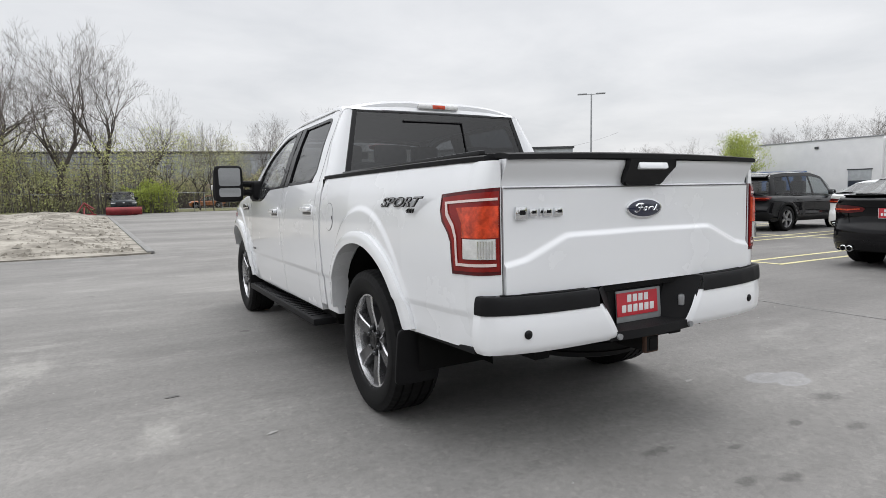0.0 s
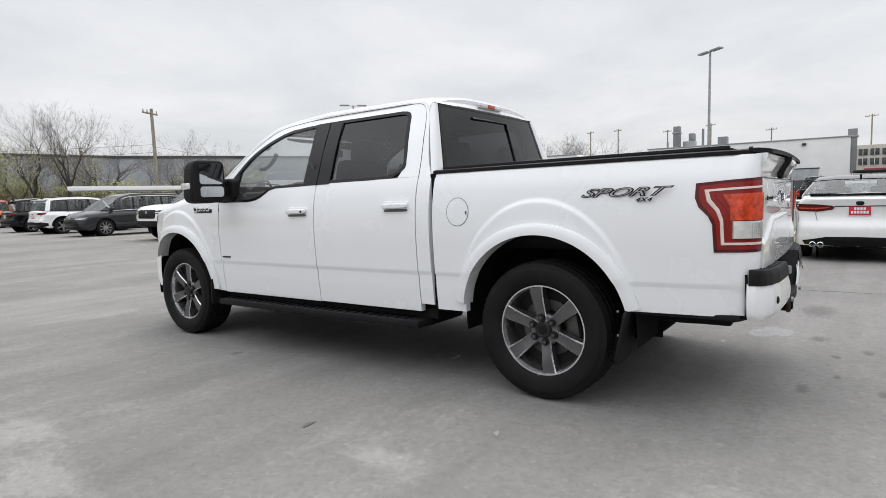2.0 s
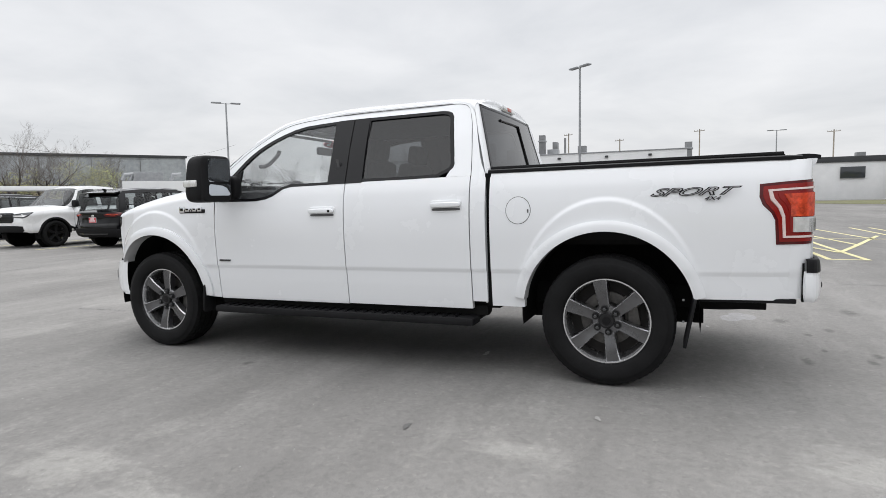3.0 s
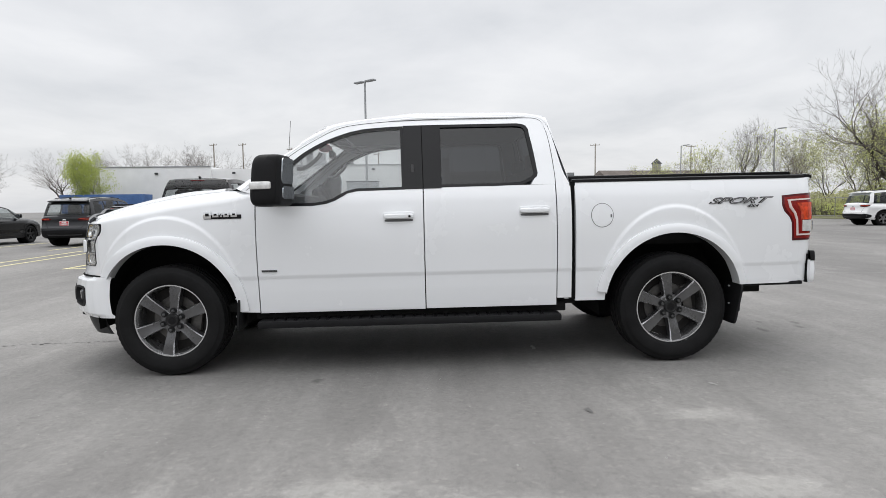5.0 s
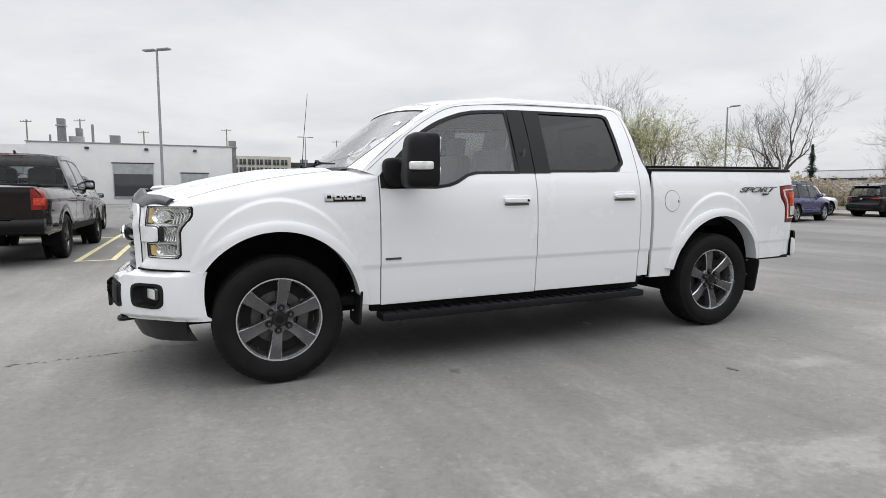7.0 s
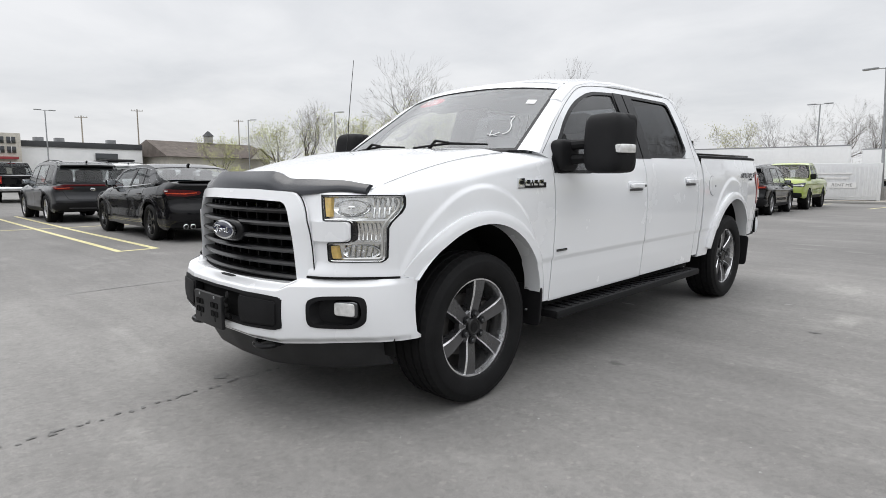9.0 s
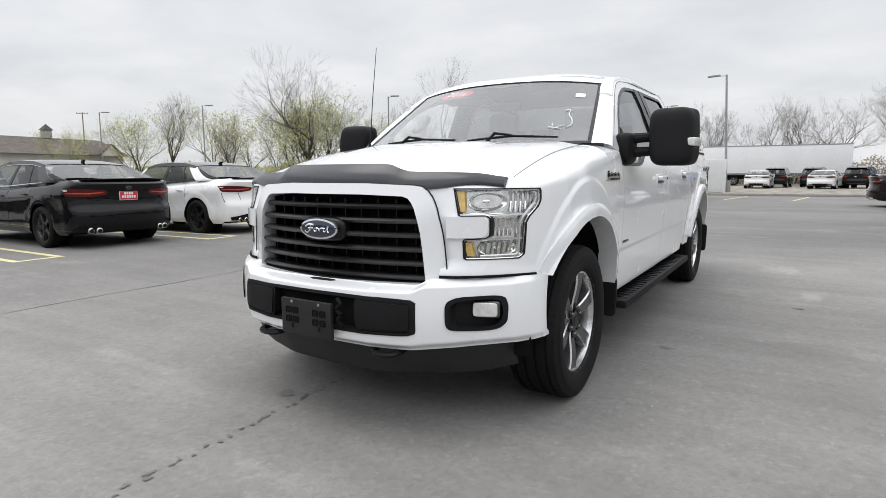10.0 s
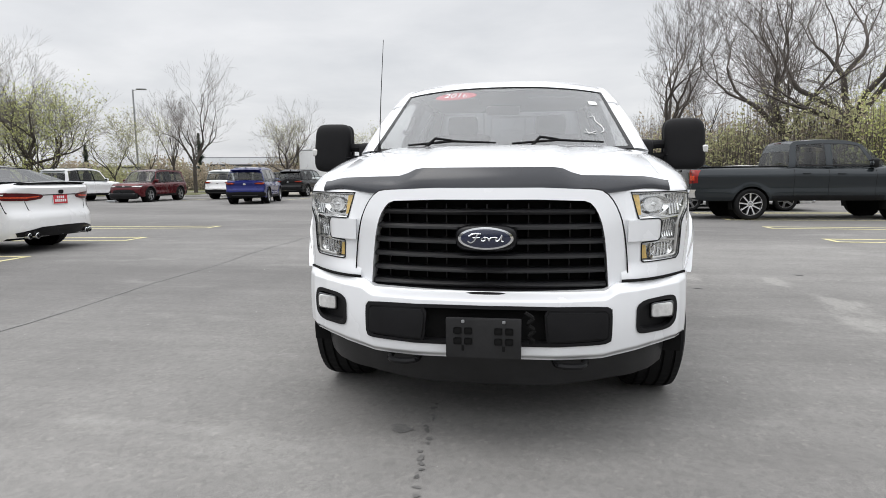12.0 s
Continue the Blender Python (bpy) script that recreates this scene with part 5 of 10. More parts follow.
# grille: white frame, black depth, bars
go = [(-0.615, 0.715), (-0.600, 0.90), (-0.575, 1.02), (-0.535, 1.100), (-0.470, 1.146), (0.470, 1.146), (0.535, 1.100), (0.575, 1.02), (0.600, 0.90), (0.615, 0.715)]
gi = [(-0.530, 0.695), (-0.512, 0.90), (-0.492, 1.00), (-0.462, 1.065), (-0.420, 1.096), (0.420, 1.096), (0.462, 1.065), (0.492, 1.00), (0.512, 0.90), (0.530, 0.695)]
part("grille_frame", band(resample(smooth_line(go, 1), 60), resample(smooth_line(gi, 1), 60), lambda x, z: Vector((x, front_y(x, z) + 0.030 - 0.02 * sstep(0.53, 0.62, abs(x)), z)), (0, -0.10, 0)), M_WHITE, truck, angle=40)
part("grille_seam", tube([Vector((x * 1.006, front_y(x, z) + 0.014, z + 0.002)) for x, z in resample(smooth_line(go, 1), 60)], 0.0032, 6), M_GLOSS_BLACK, truck)
part("grille_back", patch([(-0.525, 0.69), (0.525, 0.69), (0.50, 1.0), (0.43, 1.10), (-0.43, 1.10), (-0.50, 1.0)], lambda x, z: Vector((x, front_y(x, z) - 0.075, z)), (0, -0.01, 0), 2), M_LINER, truck)
for k in range(6):
    z = 0.727 + k * 0.0632
    hw = interp([(0.70, 0.520), (0.9, 0.508), (1.0, 0.488), (1.06, 0.455)], z)
    prof = ((0.020, -0.013), (0.030, 0.000), (0.018, 0.009), (-0.030, 0.012), (-0.030, -0.012), (0.020, -0.013))

    def bar(u, v, z=z, hw=hw):
        x = (2 * u - 1) * hw
        dy, dz = prof[int(round(v * 5))]
        return Vector((x, front_y(x, z) - 0.012 + dy, z + dz))
    part("grille_bar", grid(bar, 28, 5), M_GRILLE, truck, angle=25)
for k in range(11):
    x = -0.45 + k * 0.09
    part("grille_rib", box((0.007, 0.05, 0.38), (x, front_y(x) - 0.062, 0.885), 0.002), M_GLOSS_BLACK, truck)
part("lower_grille_lip", grid(lambda u, v: Vector(((2 * u - 1) * 0.56, front_y((2 * u - 1) * 0.56) + 0.045 - 0.075 * v, 0.690 + 0.030 * v)), 24, 3, (0, 0, -0.02)), M_PLASTIC, truck)


def add_disc(bm, cx, cy, cz, rx, rz, dy, seg=36, dome=0.006):
    rings = []
    for f, d in ((1.0, -0.012), (1.0, 0.0), (0.8, dome * 0.5), (0.4, dome * 0.9), (0.0001, dome)):
        rings.append([bm.verts.new((cx + rx * f * math.cos(2 * math.pi * k / seg), cy + dy * d, cz + rz * f * math.sin(2 * math.pi * k / seg))) for k in range(seg)])
    for r0, r1 in zip(rings, rings[1:]):
        for k in range(seg):
            bm.faces.new((r0[k], r0[(k + 1) % seg], r1[(k + 1) % seg], r1[k]))


def oval_badge(cx, cy, cz, rx, rz, dy):
    bm = bmesh.new()
    add_disc(bm, cx, cy, cz, rx, rz, dy)
    ob = part("oval_badge", bm, M_CHROME, truck, "navy oval badge with chrome rim")
    bm = bmesh.new()
    add_disc(bm, cx, cy + dy * 0.004, cz, rx * 0.90, rz * 0.84, dy)
    part("enamel", bm, M_BADGE_BLUE, ob)
    for line, rr in (([(-0.60, 0.20), (-0.44, 0.46), (-0.10, 0.40), (-0.30, 0.44), (-0.36, -0.10), (-0.52, -0.42), (-0.64, -0.22)], 0.085), ([(-0.46, 0.06), (-0.20, 0.08)], 0.06),
                     ([(-0.10, 0.10), (-0.18, -0.14), (-0.06, -0.26), (0.02, -0.04), (-0.08, 0.12), (0.10, 0.08), (0.13, -0.26), (0.15, 0.02), (0.26, 0.12), (0.44, 0.10), (0.34, -0.06), (0.40, -0.26), (0.50, -0.10), (0.62, 0.48), (0.54, -0.18), (0.64, -0.26)], 0.065)):
        part("script_flourish", tube([(cx - dy * a * rx, cy + dy * 0.0115, cz + b * rz) for a, b in smooth_line(line, 2)], rz * rr, 5), M_CHROME, ob)
    return ob


part("badge_mount", pillow((0.27, 0.10, 0.120), (0, 4.548, 0.931), 0.6), M_GLOSS_BLACK, truck)
oval_badge(0, 4.606, 0.934, 0.118, 0.048, 1)


# ---- front bumper ----
def bump_y(x):
    ax = abs(x)
    return interp([(0, 4.655), (0.30, 4.645), (0.50, 4.600), (0.66, 4.500), (0.78, 4.400), (0.87, 4.310), (0.925, 4.22), (0.945, 4.15)], ax)


def bump_face(x, z, lift=0.0):
    ax = abs(x)
    zt = 0.735 - 0.01 * (1 - ax) - 0.026 * (1 - sstep(0.50, 0.57, ax))
    zb = 0.412 + 0.022 * sstep(0.40, 0.85, ax)
    v = max(0.0, min(1.0, (z - zb) / (zt - zb)))
    bulge = 0.016 * math.sin(math.pi * min(1, v * 1.05)) - 0.075 * sstep(0.90, 1.0, v) * (1 - 0.4 * ax) * (1 - 0.85 * sstep(0.86, 0.945, ax))
    bulge -= 0.035 * (1 - sstep(0.0, 0.12, v))
    return Vector((x, bump_y(x) + bulge + lift, z))


FOG = [(0.655, 0.648), (0.835, 0.655), (0.850, 0.60), (0.845, 0.545), (0.81, 0.515), (0.672, 0.520), (0.655, 0.545)]
INTAKE = [(-0.530, 0.510), (-0.520, 0.496), (-0.30, 0.489), (0.30, 0.489), (0.520, 0.496), (0.530, 0.510), (0.530, 0.630), (0.520, 0.644), (0.30, 0.649), (-0.30, 0.649), (-0.520, 0.644), (-0.530, 0.630)]


def rounded(ol):
    """A closed outline with its corners cut round."""
    for _ in range(2):
        ol = [tuple(p * f + q * (1 - f) for p, q in zip(a, b)) for a, b in zip(ol, ol[1:] + ol[:1]) for f in (0.8, 0.2)]
    return ol


FOG, INTAKE = rounded(FOG), rounded(INTAKE)


def bumper(u, v):
    x = -0.945 + 1.89 * u
    ax = abs(x)
    zt = 0.735 - 0.01 * (1 - ax) - 0.026 * (1 - sstep(0.50, 0.57, ax))
    zb = 0.412 + 0.022 * sstep(0.40, 0.85, ax)
    z = zb + (zt - zb) * v
    q = bump_face(x, z)
    if within(FOG, ax, z) or within(INTAKE, x, z):
        q.y -= 0.060
    return q


part("front_bumper", grid(bumper, 240, 90, (0, -0.05, 0)), M_WHITE, truck, "white front bumper", 40)
for s in (-1, 1):
    part("bumper_end", grid(lambda u, v, s=s: Vector((s * (0.945 - 0.012 * u), 4.15 - 0.02 * u, 0.436 + 0.297 * v)), 2, 4), M_WHITE, truck)


def ring_in(ol, d):
    """An outline drawn in towards its middle by about d."""
    cx, cz = sum(q[0] for q in ol) / len(ol), sum(q[1] for q in ol) / len(ol)
    return [(x - math.copysign(1, x - cx) * min(d, abs(x - cx)), z - math.copysign(1, z - cz) * min(d, abs(z - cz))) for x, z in ol]


part("bumper_black_inset", patch(INTAKE, lambda x, z: bump_face(x, z, -0.045), (0, -0.03, 0), 5), M_LINER, truck)
part("inset_rim", band(resample(ring_in(INTAKE, -0.006) + ring_in(INTAKE, -0.006)[:1], 90)[:-1], resample(ring_in(INTAKE, 0.008) + ring_in(INTAKE, 0.008)[:1], 90)[:-1], lambda x, z: bump_face(x, z, 0.006), (0, -0.06, 0), True), M_PLASTIC, truck)
for s in (-1, 1):
    pad = [(s * 0.520, 0.508), (s * 0.524, 0.515), (s * 0.524, 0.628), (s * 0.516, 0.636), (s * 0.262, 0.642), (s * 0.250, 0.620), (s * 0.258, 0.520), (s * 0.266, 0.498)]
    part("bumper_pad", patch(pad, lambda x, z: bump_face(x, z, 0.004), (0, -0.04, 0), 3), M_PLASTIC, truck)
    part("pad_face", patch(ring_in(pad, 0.010), lambda x, z: bump_face(x, z, 0.011), (0, -0.02, 0), 3), M_PLASTIC, truck)
pb = part("plate_bracket", box((0.316, 0.022, 0.172), (0.002, 4.700, 0.526), 0.008), M_DAM, truck, "empty black plate bracket")
for sx in (-0.085, 0.085):
    for a, b in ((-0.022, 0.022), (0.022, 0.022), (-0.022, -0.022), (0.022, -0.022)):
        part("bracket_hole", box((0.034, 0.004, 0.030), (0.002 + sx + a * 1.02, 4.7105, 0.536 + b), 0.006), M_LINER, pb)
    part("bracket_slot", box((0.012, 0.004, 0.024), (0.002 + sx, 4.7105, 0.484), 0.003), M_LINER, pb)
    part("bracket_screw", box((0.014, 0.006, 0.014), (0.002 + sx, 4.7115, 0.598), 0.004), M_STEEL, pb)
part("loose_cable", tube(smooth_line([(-0.17, 4.68, 0.632), (-0.21, 4.70, 0.615), (-0.175, 4.70, 0.59), (-0.215, 4.70, 0.565), (-0.18, 4.70, 0.54), (-0.21, 4.69, 0.515), (-0.19, 4.68, 0.505)], 2), 0.009, 6), M_LINER, truck)
for s in (-1, 1):
    fmap = lambda x, z, lf, s=s: bump_face(s * x, z, lf)
    part("fog_pocket", patch(FOG, lambda x, z: fmap(x, z, -0.045), (0, -0.02, 0), 4), M_PLASTIC, truck)
    part("fog_bezel", band(resample(ring_in(FOG, -0.009) + ring_in(FOG, -0.009)[:1], 50)[:-1], resample(ring_in(FOG, 0.006) + ring_in(FOG, 0.006)[:1], 50)[:-1], lambda x, z: fmap(x, z, 0.007), (0, -0.055, 0), True), M_PLASTIC, truck)
    ft = Euler((0, 0, -s * radians(24))).to_matrix()
    fg = part("fog_lamp", pillow((0.124, 0.05, 0.078), (s * 0.772, bump_y(0.772) - 0.022, 0.598), 0.3, ft), M_SMOKE_CHROME, truck)
    part("fog_lens", pillow((0.108, 0.020, 0.062), (s * 0.776, bump_y(0.776) + 0.000, 0.598), 0.3, ft), M_CLEAR_LAMP, fg)
    part("tow_hook", tube(smooth_line([(s * 0.30, 4.52, 0.40), (s * 0.30, 4.615, 0.392), (s * 0.36, 4.632, 0.390), (s * 0.43, 4.615, 0.392), (s * 0.43, 4.52, 0.40)], 2), 0.015, 8), M_GLOSS_BLACK, truck)


def dam(u, v):
    x = -0.83 + 1.66 * u
    zb = 0.262 + 0.022 * sstep(0.25, 0.60, abs(x)) + 0.012 * sstep(0.60, 0.83, abs(x))
    z = zb + (0.47 - zb) * v
    return Vector((x, interp([(0, 4.59), (0.3, 4.57), (0.5, 4.52), (0.65, 4.45), (0.76, 4.36), (0.83, 4.24)], abs(x)) - 0.06 * (1 - v) + 0.015 * math.sin(math.pi * v), z))


part("air_dam", grid(dam, 40, 6, (0, -0.02, 0)), M_DAM, truck, "black lower air dam")

# ---- tow mirrors ----
for s in (-1, 1):
    mr = part("door_mirror", pillow((0.262, 0.205, 0.345), (s * 1.236, 2.842, 1.388), 0.42, Euler((0, 0, s * radians(8))).to_matrix(), 26, (-s * 0.020, -0.03)), M_PLASTIC, truck, "black tow mirror", 60)
    for zz, hh in ((1.318, 0.010),):
        part("housing_groove", pillow((0.266, 0.170, hh), (s * 1.236, 2.862, zz), 0.4, Euler((0, 0, s * radians(8))).to_matrix(), 12), M_GLOSS_BLACK, mr)
    turn = Euler((0, 0, s * radians(8))).to_matrix()
    part("mirror_bezel", pillow((0.256, 0.100, 0.338), (s * 1.234, 2.786, 1.388), 0.28, turn, 20), M_PLASTIC, mr, "", 60)
    for nm, hw_, hh_, zc, tip in (("mirror_glass", 0.096, 0.084, 1.450, 4.5), ("convex_glass", 0.096, 0.042, 1.306, 3.0)):
        ol = [(sx * (hw_ - 0.022) + 0.022 * math.cos(radians(a0 + k * 30)), sz * (hh_ - 0.022) + 0.022 * math.sin(radians(a0 + k * 30)))
              for sx, sz, a0 in ((1, 1, 0), (-1, 1, 90), (-1, -1, 180), (1, -1, 270)) for k in range(4)]
        tilt = Euler((radians(tip), 0, s * radians(8))).to_matrix()
        part(nm, patch(ol, lambda x, z, c=Vector((s * 1.232 + 0.0, 2.727, zc)), q=tilt: c + q @ Vector((x, 0, z)), (0, 0.006, 0), 0), M_MIRROR, mr, "mirror glass", 50)
    part("marker_lamp", pillow((0.064, 0.150, 0.052), (s * 1.347, 2.878, 1.354), 0.3, Euler((0, 0, s * radians(8))).to_matrix(), 10), M_CLEAR_LAMP, mr, "clear marker lamp")
    for az in (1.385, 1.300):
        part("mirror_arm", tube([(s * 0.955, 2.885, az - 0.005), (s * 1.06, 2.86, az + 0.004), (s * 1.15, 2.84, az + 0.006)], [0.036, 0.030, 0.032], 10), M_PLASTIC, mr)
    part("mirror_foot", pillow((0.10, 0.21, 0.19), (s * 0.965, 2.893, 1.325), 0.45), M_PLASTIC, mr)
an = part("antenna", tube([(0.80, 3.22, 1.345), (0.79, 3.19, 1.70), (0.775, 3.15, 2.08)], [0.004, 0.003, 0.002], 6), M_GLOSS_BLACK, truck)
part("antenna_base", tube([(0.80, 3.225, 1.325), (0.80, 3.22, 1.40)], [0.018, 0.008], 10), M_GLOSS_BLACK, an)

# ---- bed, tailgate, rear bumper ----
for s in (-1, 1):
    part("bed_rail_cap", grid(lambda u, v, s=s: Vector((s * (interp(SIDE, 1.34) + interp(TAPER, -1.04 + 1.78 * u) + 0.004 - 0.10 * v), -1.045 + 1.785 * u, 1.345 + 0.024 * math.sin(math.pi * min(1, 0.25 + v)))), 30, 4, (0, 0, -0.02)), M_PLASTIC, truck, angle=50)
    part("cover_track", box((0.030, 1.72, 0.026), (s * 0.800, -0.10, 1.381), 0.006), M_GLOSS_BLACK, truck)
    part("bed_inner_wall", box((0.03, 1.72, 0.45), (s * 0.76, -0.12, 1.12), 0.0), M_PLASTIC, truck)
part("bed_cover", box((1.56, 1.70, 0.020), (0, -0.12, 1.372), 0.006), M_PLASTIC, truck, "black folded bed cover")
part("bed_floor", box((1.55, 1.72, 0.03), (0, -0.12, 0.88), 0.0), M_UNDER, truck)


def gate(u, v):
    x = -0.793 + 1.586 * u
    z = 0.786 + (1.348 - 0.786) * v
    y = -1.095 - 0.010 * (1 - (x / 0.8) ** 2)
    # sunken upper field under the spoiler, and the raised step in the lower part
    y -= 0.040 * sstep(1.245, 1.345, z)
    if z > 1.232:
        y += 0.012 * sstep(1.232, 1.238, z)
    lim = interp([(0.0, 1.036), (0.47, 1.032), (0.69, 0.940), (0.80, 0.920)], abs(x))
    y -= 0.015 * (1 - sstep(lim - 0.020, lim + 0.008, z))
    return Vector((x, y, z))


tg = part("tailgate", grid(gate, 90, 120, (0, 0.05, 0)), M_WHITE, truck, "white tailgate with dark spoiler edge", 35)
part("gate_seam", patch([(-0.790, 1.2285), (0.790, 1.2285), (0.790, 1.2335), (-0.790, 1.2335)], lambda x, z: Vector((x, -1.0985 - 0.010 * (1 - (x / 0.8) ** 2), z)), (0, 0.01, 0), 4), M_DECAL_GREY, tg)
part("gate_spoiler", grid(lambda u, v: Vector((-0.793 + 1.586 * u, -1.140 - 0.008 * (1 - (2 * u - 1) ** 2) + 0.14 * v, 1.349 + 0.026 * math.sin(math.pi * (0.2 + 0.55 * v)) + 0.012 * (1 - (2 * u - 1) ** 2))), 30, 5, (0, 0.0, -0.022)), M_PLASTIC, tg, "", 45)
part("handle_bezel", patch([(-0.148, 1.352), (0.148, 1.352), (0.155, 1.315), (0.108, 1.248), (0.085, 1.236), (-0.118, 1.236), (-0.138, 1.250), (-0.148, 1.30)], lambda x, z: Vector((x, -1.116 - 0.042 * sstep(1.245, 1.345, z) - 0.010, z)), (0, 0.03, 0), 2), M_GLOSS_BLACK, tg, "black handle bezel")
part("gate_handle", box((0.190, 0.024, 0.034), (0.0, -1.158, 1.322), 0.010, Euler((radians(-20), 0, 0)).to_matrix()), M_WHITE, tg)
for s in (-1, 1):
    part("gate_gap", box((0.007, 0.020, 0.55), (s * 0.7975, -1.075, 1.062), 0.0), M_LINER, tg)
oval_badge(0.0, -1.112, 1.128, 0.116, 0.047, -1)
for k, (xx, ww, hh) in enumerate(((-0.712, 0.060, 0.054), (-0.652, 0.040, 0.034), (-0.612, 0.013, 0.034), (-0.574, 0.044, 0.034), (-0.516, 0.046, 0.036))):
    part("badge_block", box((ww, 0.012, hh), (xx, -1.106, 1.128), 0.004), M_CHROME, tg)
    part("badge_block_inset", box((ww * 0.42, 0.006, hh * 0.36), (xx + 0.004, -1.1135, 1.130), 0.001), M_GLOSS_BLACK, tg)


# tail lamps wrap round the corner: u runs from the side round to the rear
def wrap(u, z, lift=0.0, s=-1):
    """u in metres along the body: the flank up to -0.05, then a rounded corner to the tailgate's gap at 0.08."""
    if u <= -0.05:
        y = -0.985 - (u + 0.05)
        return Vector((s * (half(y, z) + lift), y, z))
    xs = half(-0.985, z)
    a = min(1.0, (u + 0.05) / 0.13) * math.pi / 2
    x, y = 0.801 + (xs - 0.801) * math.cos(a) ** 0.8, -0.985 - 0.112 * math.sin(a) ** 0.9
    return Vector((s * (x + lift * math.cos(a)), y - lift * math.sin(a), z))


tl_o = [(-0.285, 1.222), (0.108, 1.243), (0.108, 0.888), (-0.170, 0.885), (-0.180, 1.020), (-0.205, 1.060), (-0.265, 1.105), (-0.288, 1.150)]
tl_a = [(-0.262, 1.208), (0.102, 1.228), (0.102, 0.903), (-0.150, 0.900), (-0.160, 1.022), (-0.188, 1.066), (-0.245, 1.115), (-0.265, 1.150)]
tl_w = [(-0.228, 1.190), (0.094, 1.202), (0.094, 1.192), (-0.204, 1.180), (-0.190, 1.142), (-0.140, 1.094), (-0.116, 1.045), (-0.108, 0.934), (0.088, 0.936), (0.088, 0.924), (-0.124, 0.922), (-0.131, 1.035), (-0.157, 1.084), (-0.210, 1.132)]
tl_b = [(-0.165, 1.168), (0.094, 1.176), (0.094, 0.955), (-0.075, 0.952), (-0.078, 1.050), (-0.105, 1.105), (-0.155, 1.142)]
tl_r = [(-0.120, 1.164), (0.096, 1.170), (0.096, 1.040), (-0.070, 1.040), (-0.072, 1.10)]
tl_c = [(-0.060, 1.036), (0.084, 1.036), (0.084, 0.954), (-0.060, 0.954)]
def nar(ol):
    return [(u * 0.71 if u < 0 else u * 0.70, z - 0.008) for u, z in ol]


tl_o, tl_a, tl_w, tl_b, tl_r, tl_c = [nar(o) for o in (tl_o, tl_a, tl_w, tl_b, tl_r, tl_c)]
for s in (-1, 1):
    tl = part("tail_lamp", patch(tl_o, lambda u, z, s=s: wrap(u, z, 0.004, s), (-s * 0.03, 0.03, 0), 6), M_RED_DARK, truck, "red tail lamp with white light guide", 50)
    for nm, ol, lf, mt in (("red_lens", tl_a, 0.0065, M_RED_LENS), ("dark_red_field", tl_b, 0.009, M_RED_LENS), ("light_guide", tl_w, 0.0115, M_WHITE_LENS), ("bright_reflector", tl_r, 0.014, M_RED_BRIGHT), ("reversing_lamp", tl_c, 0.0165, M_CLEAR_LAMP)):
        part(nm, patch(ol, lambda u, z, s=s, lf=lf: wrap(u, z, lf, s), (-s * 0.012, 0.012, 0), 6), mt, tl, "", 50)
    for k in range(6):
        part("lens_rib", tube([wrap(0.010 + 0.008 * k, 0.950, 0.018, s), wrap(0.010 + 0.008 * k, 1.020, 0.018, s)], 0.0025, 4), M_CHROME, tl)
    # body corner above and below the lamp
    part("rear_corner", grid(lambda u, v, s=s: wrap(-0.055 + 0.134 * u, 0.57 + (1.343 - 0.57) * v, 0.0, s), 20, 40, (0, 0.03, 0)), M_WHITE, truck, angle=50)


# rear bumper: white outer halves, black step and centre
REAR_EDGE = [(0.0, 0.34, -1.172), (0.45, 0.66, -1.162), (0.62, 0.79, -1.145), (0.72, 0.860, -1.125), (0.80, 0.894, -1.108), (0.86, 0.910, -1.092), (1.0, 0.918, -1.056)]


def rear_b(u, v, s):
    """The white shell: along it from the plate pocket round the corner to the bed's end, v upwards."""
    x, y = interp([(q[0], q[1]) for q in REAR_EDGE], u), interp([(q[0], q[2]) for q in REAR_EDGE], u)
    inner = 0.105 * (1 - sstep(0.0, 0.15, u))
    z = 0.545 + 0.012 * sstep(0.2, 1.0, u) + (0.716 - 0.545) * v
    out = 0.010 * math.sin(math.pi * v) - 0.012 * (1 - sstep(0.0, 0.12, v))
    k = sstep(0.62, 0.86, u)
    return Vector((s * (x - inner * (1 - v) + out * k), y - out * (1 - k), z))


